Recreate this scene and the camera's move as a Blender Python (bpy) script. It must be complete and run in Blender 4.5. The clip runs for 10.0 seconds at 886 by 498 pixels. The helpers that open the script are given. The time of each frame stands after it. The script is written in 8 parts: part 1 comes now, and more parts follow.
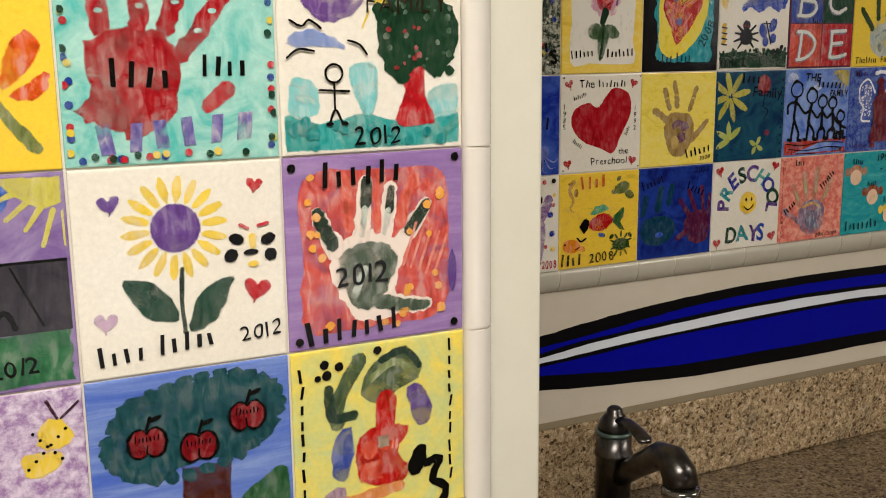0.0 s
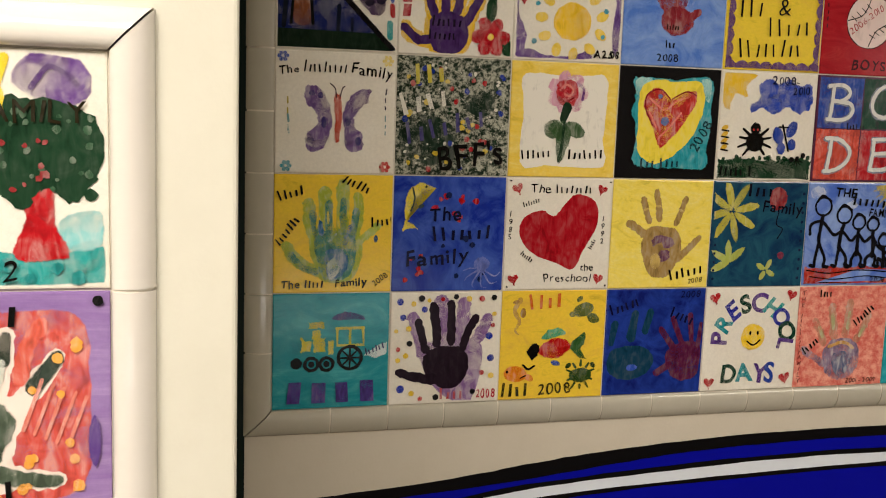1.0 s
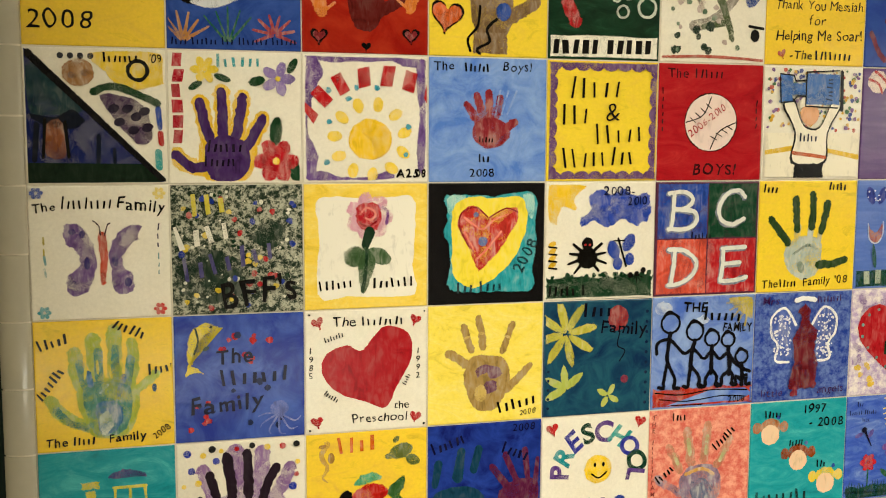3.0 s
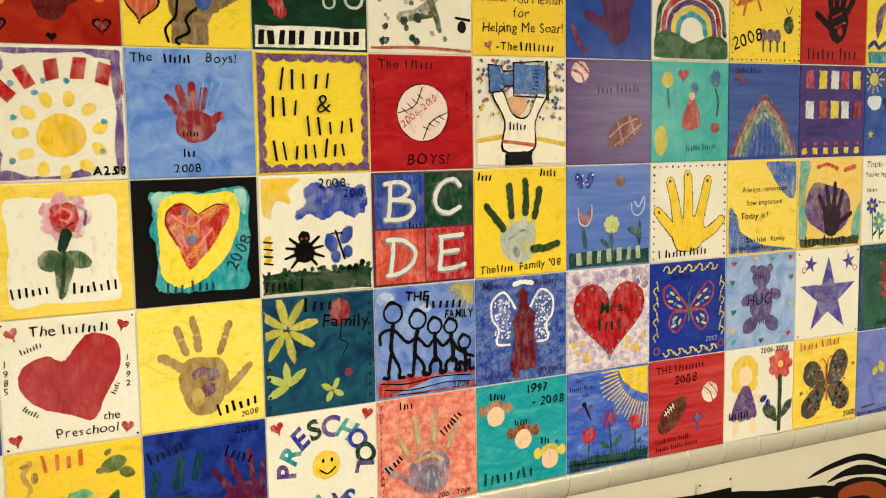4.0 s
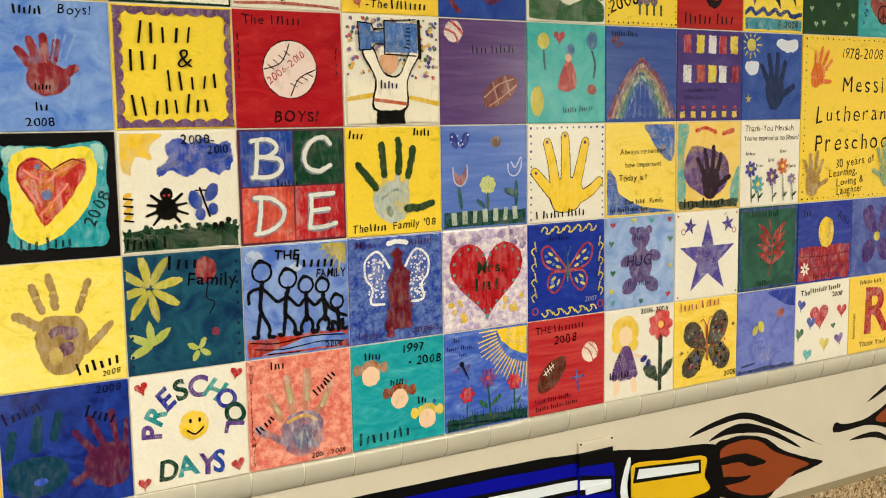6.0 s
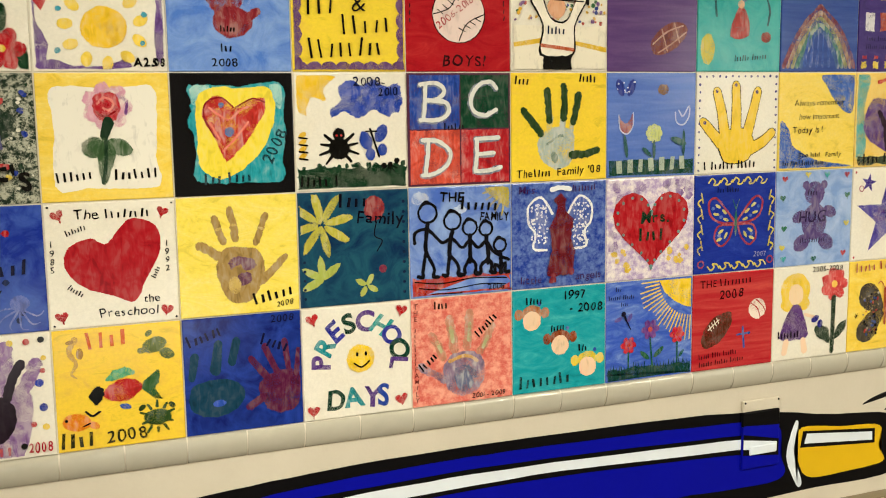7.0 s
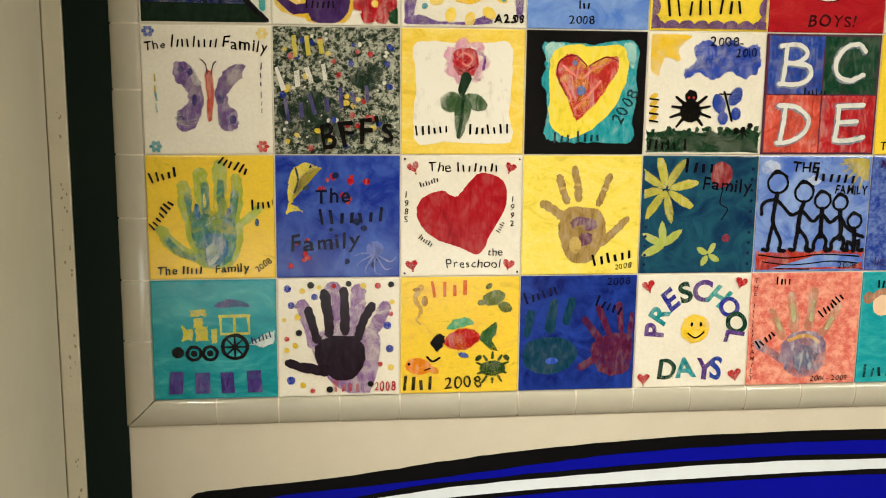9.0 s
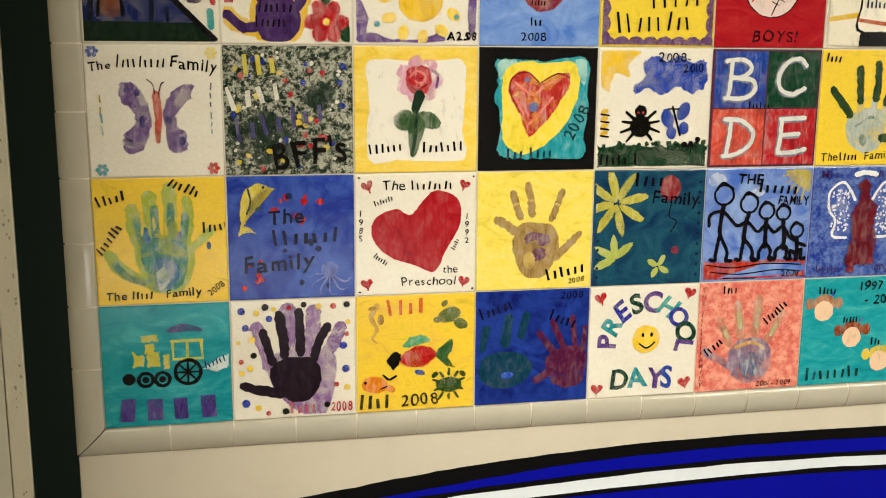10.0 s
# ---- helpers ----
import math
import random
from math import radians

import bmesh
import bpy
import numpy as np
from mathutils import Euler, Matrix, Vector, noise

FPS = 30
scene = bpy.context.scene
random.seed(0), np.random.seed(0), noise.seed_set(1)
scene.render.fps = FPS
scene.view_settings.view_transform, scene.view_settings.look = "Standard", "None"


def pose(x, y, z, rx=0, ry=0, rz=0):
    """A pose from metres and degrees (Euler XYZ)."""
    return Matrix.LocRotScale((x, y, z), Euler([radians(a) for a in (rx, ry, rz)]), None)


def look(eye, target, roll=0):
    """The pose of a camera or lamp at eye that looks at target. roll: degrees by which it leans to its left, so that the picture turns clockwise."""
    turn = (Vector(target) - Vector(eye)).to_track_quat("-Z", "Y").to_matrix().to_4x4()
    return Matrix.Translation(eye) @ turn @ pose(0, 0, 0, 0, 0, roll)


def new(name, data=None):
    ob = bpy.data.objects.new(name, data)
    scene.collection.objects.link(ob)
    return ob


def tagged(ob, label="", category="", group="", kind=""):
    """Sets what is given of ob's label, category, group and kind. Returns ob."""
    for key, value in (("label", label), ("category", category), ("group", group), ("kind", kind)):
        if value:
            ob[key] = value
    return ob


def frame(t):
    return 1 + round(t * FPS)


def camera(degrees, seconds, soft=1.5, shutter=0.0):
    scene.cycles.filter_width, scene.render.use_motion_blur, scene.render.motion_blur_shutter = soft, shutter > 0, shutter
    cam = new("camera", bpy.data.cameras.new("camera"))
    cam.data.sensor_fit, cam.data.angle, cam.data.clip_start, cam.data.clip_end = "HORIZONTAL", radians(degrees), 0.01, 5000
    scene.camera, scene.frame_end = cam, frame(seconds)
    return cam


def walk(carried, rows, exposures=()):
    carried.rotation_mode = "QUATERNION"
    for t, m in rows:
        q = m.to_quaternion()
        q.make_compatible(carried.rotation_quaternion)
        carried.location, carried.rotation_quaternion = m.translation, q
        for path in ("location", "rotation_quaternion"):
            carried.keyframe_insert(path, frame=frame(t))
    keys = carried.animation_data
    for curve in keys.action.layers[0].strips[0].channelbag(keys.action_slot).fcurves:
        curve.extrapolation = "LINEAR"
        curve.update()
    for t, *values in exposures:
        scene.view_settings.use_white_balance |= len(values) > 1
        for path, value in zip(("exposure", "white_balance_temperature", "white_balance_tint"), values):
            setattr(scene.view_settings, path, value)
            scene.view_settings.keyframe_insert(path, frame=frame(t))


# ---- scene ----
cam = camera(47.1, 10.0, soft=1.0)
PATH = [
    (0, (-0.557, -1.346, 1.525), (0.308, 0.414, 1.134), -0.6),
    (0.5, (-0.306, -1.33, 1.536), (0.402, 0.517, 1.239), 1.3),
    (1, (-0.128, -1.292, 1.572), (0.393, 0.618, 1.292), 2.0),
    (1.5, (-0.034, -1.228, 1.565), (0.382, 0.726, 1.465), 0.3),
    (2, (0.039, -1.218, 1.639), (0.306, 0.759, 1.497), 1.5),
    (2.2, (0.045, -1.213, 1.679), (0.346, 0.753, 1.47), 1.1),
    (3.3, (0.175, -1.224, 1.698), (0.827, 0.654, 1.474), 0.3),
    (3.5, (0.173, -1.217, 1.708), (0.931, 0.619, 1.469), 0.2),
    (4, (0.239, -1.235, 1.679), (1.155, 0.53, 1.461), -0.9),
    (4.5, (0.277, -1.251, 1.682), (1.288, 0.462, 1.471), -0.5),
    (5, (0.311, -1.266, 1.67), (1.404, 0.398, 1.477), -0.5),
    (5.2, (0.32, -1.278, 1.667), (1.422, 0.379, 1.464), -0.6),
    (6.3, (0.317, -1.286, 1.616), (1.27, 0.453, 1.359), -1.0),
    (6.5, (0.314, -1.295, 1.601), (1.213, 0.472, 1.343), -1.0),
    (7, (0.308, -1.301, 1.58), (1.039, 0.541, 1.315), -0.9),
    (7.5, (0.282, -1.295, 1.575), (0.847, 0.603, 1.295), -0.2),
    (8, (0.253, -1.272, 1.596), (0.703, 0.647, 1.257), 0.3),
    (8.5, (0.231, -1.268, 1.585), (0.586, 0.672, 1.255), 0.6),
    (9, (0.22, -1.26, 1.585), (0.444, 0.696, 1.237), 0.6),
    (9.5, (0.156, -1.243, 1.602), (0.412, 0.705, 1.226), 0.7),
    (10, (0.175, -1.24, 1.63), (0.558, 0.685, 1.246), 0.4),
]
EXPOSURES = [(0.0, -0.15, 6550, 15), (1.0, 0.18, 6800, 16), (2.0, 0.4, 6500, 18), (3.3, 0.88, 7550, 2), (4.5, 0.91, 7100, 5), (6.3, 0.87, 6950, 6), (8.0, 0.86, 6950, 6), (10.0, 0.88, 6800, 8)]
walk(cam, [(t, look(eye, target, roll)) for t, eye, target, roll in PATH], EXPOSURES)

# ---- light: fluorescent ceiling panels of the room, dim neutral surroundings ----
world = bpy.data.worlds.new("world")
scene.world = world
world.use_nodes = True
world.node_tree.nodes["Background"].inputs[0].default_value = (0.9, 0.92, 1.0, 1)
world.node_tree.nodes["Background"].inputs[1].default_value = 0.02


def ceiling_lamp(x, y, watts, sx=1.15, sy=0.55):
    lamp = bpy.data.lights.new("ceiling_panel_light", "AREA")
    lamp.shape, lamp.size, lamp.size_y, lamp.energy = "RECTANGLE", sx, sy, watts
    lamp.color = (1.0, 0.965, 0.86)
    new("ceiling_panel_light", lamp).matrix_world = pose(x, y, 2.53)


LAMPS = [(-0.75, -1.75, 49), (2.3, -2.05, 32)]
for lx, ly, watts in LAMPS:
    ceiling_lamp(lx, ly, watts)


# ---- materials ----
def node_mat(name):
    m = bpy.data.materials.new(name)
    m.use_nodes = True
    nt = m.node_tree
    return m, nt, nt.nodes["Principled BSDF"]


def add(nt, kind, **props):
    n = nt.nodes.new(kind)
    for k, v in props.items():
        if k == "op":
            n.operation = v
        elif k == "blend":
            n.blend_type = v
        elif k == "dtype":
            n.data_type = v
        elif k == "feature":
            n.feature = v
    return n


def coords(nt, scale=(1, 1, 1), shift=True):
    """Object coordinates, shifted by the object's own random number."""
    tc = add(nt, "ShaderNodeTexCoord")
    mp = add(nt, "ShaderNodeMapping")
    mp.inputs["Scale"].default_value = scale
    nt.links.new(tc.outputs["Object"], mp.inputs["Vector"])
    if shift:
        oi = add(nt, "ShaderNodeObjectInfo")
        mul = add(nt, "ShaderNodeMath", op="MULTIPLY")
        mul.inputs[1].default_value = 37.0
        nt.links.new(oi.outputs["Random"], mul.inputs[0])
        nt.links.new(mul.outputs[0], mp.inputs["Location"])
    return mp.outputs["Vector"]


def noise_fac(nt, vec, scale, detail=3, rough=0.55, distortion=0.0):
    n = add(nt, "ShaderNodeTexNoise")
    n.inputs["Scale"].default_value = scale
    n.inputs["Detail"].default_value = detail
    n.inputs["Roughness"].default_value = rough
    n.inputs["Distortion"].default_value = distortion
    nt.links.new(vec, n.inputs["Vector"])
    return n.outputs["Fac"]


def ramp(nt, fac, stops):
    r = add(nt, "ShaderNodeValToRGB")
    els = r.color_ramp.elements
    els[0].position, els[1].position = stops[0][0], stops[-1][0]
    for p, c in stops[1:-1]:
        els.new(p)
    for e, (p, c) in zip(els, stops):
        e.color = (*c, 1)
    nt.links.new(fac, r.inputs["Fac"])
    return r.outputs["Color"]


def mix_rgb(nt, fac, a, b, blend="MIX"):
    n = add(nt, "ShaderNodeMix", dtype="RGBA", blend=blend)
    for sock, v in ((n.inputs[0], fac), (n.inputs[6], a), (n.inputs[7], b)):
        if isinstance(v, (int, float)):
            sock.default_value = v
        elif isinstance(v, tuple):
            sock.default_value = (*v, 1)
        else:
            nt.links.new(v, sock)
    return n.outputs[2]


def bump(nt, bsdf, height, strength, dist=0.001):
    b = add(nt, "ShaderNodeBump")
    b.inputs["Strength"].default_value = strength
    b.inputs["Distance"].default_value = dist
    nt.links.new(height, b.inputs["Height"])
    nt.links.new(b.outputs[0], bsdf.inputs["Normal"])


def hexc(h):
    """sRGB hex to linear."""
    v = [int(h[i:i + 2], 16) / 255 for i in (0, 2, 4)]
    return tuple(c / 12.92 if c <= 0.04045 else ((c + 0.055) / 1.055) ** 2.4 for c in v)


def lerp(a, b, f):
    return tuple(x + (y - x) * f for x, y in zip(a, b))


GLAZES, PAINTS = {}, {}


def glaze(c1, c2=None, style="wash"):
    """Fired underglaze paint on a ceramic tile: c1 with c2 showing through, in the manner of style."""
    key = (c1, c2, style)
    if key in GLAZES:
        return GLAZES[key]
    m, nt, b = node_mat("tile_glaze")
    a = hexc(c1)
    z = hexc(c2) if c2 else lerp(a, (0.8, 0.78, 0.72), 0.12)
    if a[0] > 0.7 and a[2] < 0.14 and a[1] > 0.4:      # lemon undertone of the ceramic yellows
        a, z = lerp(a, (0.93, 0.74, 0.13), 0.35), lerp(z, (0.93, 0.74, 0.16), 0.35)
    if 0.3 * a[0] + 0.6 * a[1] + 0.1 * a[2] < 0.12:      # dense cobalt, green and crimson glazes
        a, z = lerp(a, (0, 0, 0), 0.16), lerp(z, (0, 0, 0), 0.16)
    vec = coords(nt)
    if style == "streak":
        fac = noise_fac(nt, coords(nt, (0.6, 6.0, 1)), 14, 4, 0.6, 0.6)
        stops = [(0.3, z), (0.5, lerp(z, a, 0.6)), (0.68, a)]
    elif style == "sponge":
        fac = noise_fac(nt, vec, 95, 5, 0.7)
        stops = [(0.38, a), (0.52, lerp(a, z, 0.55)), (0.62, z)]
    elif style == "splatter":
        fac = noise_fac(nt, vec, 130, 6, 0.85, 0.3)
        stops = [(0.4, lerp(a, (0, 0, 0), 0.35)), (0.47, a), (0.52, lerp(a, z, 0.6)), (0.57, z)]
    elif style == "cloud":
        fac = noise_fac(nt, vec, 24, 4, 0.6, 1.2)
        stops = [(0.32, z), (0.5, lerp(z, a, 0.5)), (0.66, a)]
    elif style == "plain":
        fac = noise_fac(nt, vec, 18, 2)
        stops = [(0.3, lerp(a, z, 0.5)), (0.7, a)]
    else:
        fac = noise_fac(nt, coords(nt, (0.9, 2.0, 1)), 20, 6, 0.68, 1.4)
        stops = [(0.3, lerp(a, z, 1.3)), (0.44, lerp(z, a, 0.6)), (0.57, a), (0.72, lerp(a, (0, 0, 0), 0.26))]
    col = ramp(nt, fac, stops)
    fine = noise_fac(nt, vec, 240, 3, 0.7)
    shade = ramp(nt, fine, [(0.3, (0.93, 0.93, 0.93)), (0.7, (1.03, 1.03, 1.03))])
    col = mix_rgb(nt, 1.0, col, shade, "MULTIPLY")
    nt.links.new(col, b.inputs["Base Color"])
    b.inputs["Roughness"].default_value = 0.14
    b.inputs["Specular IOR Level"].default_value = 0.28
    bump(nt, b, noise_fac(nt, vec, 46, 4, 0.62, 1.0), 0.24, 0.0012)
    GLAZES[key] = m
    return m


def paint(c, wash=0.22):
    """One brushed ceramic colour, thin where the brush ran dry."""
    key = (c, wash)
    if key in PAINTS:
        return PAINTS[key]
    m, nt, b = node_mat("ceramic_paint")
    a = hexc(c)
    lum = 0.3 * a[0] + 0.6 * a[1] + 0.1 * a[2]
    z = lerp(a, (0.78, 0.74, 0.68), wash * min(1.0, lum * 7))
    vec = coords(nt)
    blot = noise_fac(nt, vec, 42, 3, 0.55, 1.0)
    streak = noise_fac(nt, coords(nt, (2.0, 0.6, 1)), 70, 2, 0.5, 1.0)
    both = add(nt, "ShaderNodeMath", op="ADD")
    nt.links.new(blot, both.inputs[0])
    nt.links.new(streak, both.inputs[1])
    half = add(nt, "ShaderNodeMath", op="MULTIPLY")
    half.inputs[1].default_value = 0.5
    nt.links.new(both.outputs[0], half.inputs[0])
    fac = half.outputs[0]
    col = ramp(nt, fac, [(0.39, z), (0.47, lerp(z, a, 0.7)), (0.54, a), (0.64, lerp(a, (0, 0, 0), 0.36 if lum < 0.3 else 0.16))])
    nt.links.new(col, b.inputs["Base Color"])
    # coverage: broken, stippled edges and, in washes, thin patches that let the ground through
    at = add(nt, "ShaderNodeAttribute")
    at.attribute_name = "cover"
    mul = add(nt, "ShaderNodeMath", op="MULTIPLY_ADD")
    mul.inputs[1].default_value = 0.9
    mul.inputs[2].default_value = -0.42
    nt.links.new(noise_fac(nt, vec, 260, 3, 0.65), mul.inputs[0])
    edge = add(nt, "ShaderNodeMath", op="ADD")
    nt.links.new(at.outputs["Fac"], edge.inputs[0])
    nt.links.new(mul.outputs[0], edge.inputs[1])
    cover = ramp(nt, edge.outputs[0], [(0.2, (0, 0, 0)), (0.5 if wash < 0.15 else 0.85, (1, 1, 1))])
    if wash >= 0.2 and lum > 0.02:
        thin = max(0.2, 1.0 - 1.6 * wash)
        patch = ramp(nt, noise_fac(nt, vec, 26, 3, 0.55, 1.2), [(0.36, (thin, thin, thin)), (0.56, (1, 1, 1))])
        cover = mix_rgb(nt, 1.0, cover, patch, "MULTIPLY")
    grain = ramp(nt, noise_fac(nt, vec, 3800, 1, 0.5), [(0.33, (0.02, 0.02, 0.02)), (0.67, (0.96, 0.96, 0.96))])
    step = add(nt, "ShaderNodeMath", op="GREATER_THAN")
    nt.links.new(cover, step.inputs[0])
    nt.links.new(grain, step.inputs[1])
    nt.links.new(step.outputs[0], b.inputs["Alpha"])
    b.inputs["Roughness"].default_value = 0.18
    b.inputs["Specular IOR Level"].default_value = 0.2
    bump(nt, b, fac, 0.18, 0.0008)
    PAINTS[key] = m
    return m


def wall_paint(name, c, rough=0.5, grain=0.25, gloss=0.25):
    m, nt, b = node_mat(name)
    a = hexc(c)
    b.inputs["Specular IOR Level"].default_value = gloss
    vec = coords(nt, shift=False)
    big = noise_fac(nt, vec, 1.7, 4, 0.6)
    col = ramp(nt, big, [(0.3, lerp(a, (0.3, 0.27, 0.2), 0.06 * min(1.0, 4 * a[1]))), (0.7, a)])
    smudge = ramp(nt, noise_fac(nt, vec, 9, 5, 0.7), [(0.3, (0.95, 0.945, 0.93)), (0.6, (1, 1, 1))])
    nt.links.new(mix_rgb(nt, 1.0, col, smudge, "MULTIPLY"), b.inputs["Base Color"])
    b.inputs["Roughness"].default_value = rough
    bump(nt, b, noise_fac(nt, vec, 210, 4, 0.6), grain, 0.0008)
    return m


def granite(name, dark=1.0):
    """Fine-grained tan granite: cream and ochre crystals, grey veils, scattered black mica; dark scales every crystal
    colour.
    """
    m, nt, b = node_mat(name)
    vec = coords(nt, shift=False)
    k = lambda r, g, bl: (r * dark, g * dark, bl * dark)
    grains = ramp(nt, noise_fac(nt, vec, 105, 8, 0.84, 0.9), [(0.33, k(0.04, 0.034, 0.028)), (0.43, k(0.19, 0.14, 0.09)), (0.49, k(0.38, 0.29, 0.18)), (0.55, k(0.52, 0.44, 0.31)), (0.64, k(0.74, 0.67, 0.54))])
    v = add(nt, "ShaderNodeTexVoronoi")
    v.inputs["Scale"].default_value = 210
    nt.links.new(vec, v.inputs["Vector"])
    sep = add(nt, "ShaderNodeSeparateColor")
    nt.links.new(v.outputs["Color"], sep.inputs[0])
    chips = ramp(nt, sep.outputs[0], [(0.0, (0.25, 0.22, 0.2)), (0.06, (0.3, 0.26, 0.24)), (0.12, (0.85, 0.8, 0.75)), (0.9, (1, 1, 1)), (1.0, (1.15, 1.1, 1.05))])
    patch = ramp(nt, noise_fac(nt, vec, 22, 5, 0.7, 0.8), [(0.34, (0.6, 0.58, 0.56)), (0.5, (0.95, 0.88, 0.78)), (0.66, (1.06, 1.0, 0.94))])
    col = mix_rgb(nt, 1.0, grains, chips, "MULTIPLY")
    nt.links.new(mix_rgb(nt, 1.0, col, patch, "MULTIPLY"), b.inputs["Base Color"])
    b.inputs["Roughness"].default_value = 0.24
    b.inputs["Specular IOR Level"].default_value = 0.35
    return m


def plain_mat(name, c, rough=0.5, metal=0.0, var=0.1):
    m, nt, b = node_mat(name)
    a = hexc(c)
    vec = coords(nt)
    col = ramp(nt, noise_fac(nt, vec, 30, 5, 0.65), [(0.3, lerp(a, (0.02, 0.02, 0.02), var)), (0.7, lerp(a, (0.8, 0.8, 0.8), var * 0.3))])
    nt.links.new(col, b.inputs["Base Color"])
    b.inputs["Roughness"].default_value = rough
    b.inputs["Metallic"].default_value = metal
    return m


M_WALL = wall_paint("cream_wall_paint", "d3cab9", 0.45)
M_RETURN = wall_paint("cool_white_wall_paint", "dedbcb", 0.5)
M_GREEN = wall_paint("dark_green_gloss", "081a14", 0.4, 0.15, 0.15)
M_FAR = wall_paint("taupe_wall_paint", "5e564c", 0.6)
M_CEIL = wall_paint("ceiling_paint", "e4e2da", 0.8)
M_FLOOR = wall_paint("floor_vinyl", "5c544a", 0.35)
M_GROUT = wall_paint("grout", "ddd6c8", 0.85, 0.5)
M_TRIM = plain_mat("trim_glaze", "bdb8a8", 0.1, 0, 0.06)
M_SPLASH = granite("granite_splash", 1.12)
# same stone as the splash, colours halved to paint in the counter's shade
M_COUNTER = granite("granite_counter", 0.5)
M_CHROME = plain_mat("tarnished_chrome", "524d49", 0.28, 1.0, 0.4)
M_BRIGHT = plain_mat("bright_chrome", "a8a5a2", 0.14, 1.0, 0.2)
M_TRIM_NEAR = plain_mat("white_trim_glaze", "e6e0d6", 0.1, 0, 0.04)
M_CAULK = wall_paint("caulk", "d9d2bd", 0.6, 0.8)
M_CAULK_DARK = wall_paint("aged_caulk", "8d8068", 0.6, 0.6)
M_GLOW, nt_, b_ = node_mat("lamp_diffuser")
b_.inputs["Emission Color"].default_value = (1.0, 0.965, 0.86, 1)
b_.inputs["Emission Strength"].default_value = 5.0


M_DAY, nt_, b_ = node_mat("daylight")
b_.inputs["Emission Color"].default_value = (0.95, 0.98, 1.0, 1)
b_.inputs["Emission Strength"].default_value = 3.0


# ---- mesh helpers ----
def mesh_ob(name, verts, faces, mat, parent=None, smooth=False):
    me = bpy.data.meshes.new(name)
    me.from_pydata(verts, [], faces)
    me.materials.append(mat)
    if smooth:
        for p in me.polygons:
            p.use_smooth = True
    ob = new(name, me)
    if parent:
        ob.parent = parent
    return ob


def part(name, bm, mat, parent=None, label="", smooth=False):
    me = bpy.data.meshes.new(name)
    bm.to_mesh(me)
    bm.free()
    me.materials.append(mat)
    if smooth:
        for p in me.polygons:
            p.use_smooth = True
    ob = new(name, me)
    if parent:
        ob.parent = parent
    if label:
        ob["label"] = label
    return ob


def box_bm(x0, x1, y0, y1, z0, z1, bevel=0.0, segs=2):
    bm = bmesh.new()
    bmesh.ops.create_cube(bm, size=1)
    for v in bm.verts:
        v.co = ((x0 + x1) / 2 + v.co.x * (x1 - x0), (y0 + y1) / 2 + v.co.y * (y1 - y0), (z0 + z1) / 2 + v.co.z * (z1 - z0))
    if bevel:
        bmesh.ops.bevel(bm, geom=bm.edges[:], offset=bevel, segments=segs, profile=0.5, affect="EDGES")
    return bm


def box(name, x0, x1, y0, y1, z0, z1, mat, parent=None, bevel=0.0, label="", segs=2):
    return part(name, box_bm(x0, x1, y0, y1, z0, z1, bevel, segs), mat, parent, label, smooth=False)


def prism(name, outline, z0, z1, mat, parent=None, bevel=0.0):
    """An upright prism over a plan outline."""
    bm = bmesh.new()
    lo = [bm.verts.new((x, y, z0)) for x, y in outline]
    hi = [bm.verts.new((x, y, z1)) for x, y in outline]
    n = len(outline)
    bm.faces.new(lo[::-1])
    bm.faces.new(hi)
    for i in range(n):
        bm.faces.new((lo[i], lo[(i + 1) % n], hi[(i + 1) % n], hi[i]))
    if bevel:
        es = [e for e in bm.edges if abs(e.verts[0].co.z - e.verts[1].co.z) > 0.1]
        bmesh.ops.bevel(bm, geom=es, offset=bevel, segments=3, profile=0.5, affect="EDGES")
    bmesh.ops.recalc_face_normals(bm, faces=bm.faces[:])
    return part(name, bm, mat, parent)


# ---- large structure ----
P = 0.155          # tile pitch
T = 0.1532         # tile width
NP = 0.158         # tile pitch of the nearer panel
Z0 = 1.17          # foot of the mural's tiles
COLS, ROWS_N = 16, 5
TILE_Y = 0.0       # face of the mural's tiles
WALL_Y = 0.008     # wall behind them
NEAR_Y = -0.588    # face of the nearer panel's tiles
NEAR_X = -0.165    # its right-hand tile edge
NEAR_Z = 1.284     # foot of its middle row
CORNER = -0.113    # inner corner of the niche
EDGE = -0.081      # outer corner of the niche
ROOM_X0, ROOM_X1, ROOM_Y0, ROOM_H = -2.2, 4.4, -3.4, 2.6

tagged(box("wall_north", CORNER - 0.2, ROOM_X1 + 0.15, WALL_Y, 0.16, 0, ROOM_H, M_WALL), "cream painted wall behind the tile mural", "wall", kind="structure")
near_wall = prism("wall_projecting", [(ROOM_X0 - 0.15, NEAR_Y + 0.008), (EDGE, NEAR_Y + 0.008), (CORNER, WALL_Y - 0.001), (ROOM_X0 - 0.15, WALL_Y - 0.001)], 0, ROOM_H, M_RETURN, bevel=0.004)
tagged(near_wall, "off-white projecting wall with a sharp corner beside the niche", "wall", kind="structure")
tagged(box("wall_east", ROOM_X1, ROOM_X1 + 0.15, ROOM_Y0, WALL_Y, 0, ROOM_H, M_WALL), "plain cream painted side wall", "wall", kind="structure")
tagged(box("wall_west", ROOM_X0 - 0.15, ROOM_X0, ROOM_Y0, NEAR_Y, 0, ROOM_H, M_WALL), "plain cream painted side wall", "wall", kind="structure")
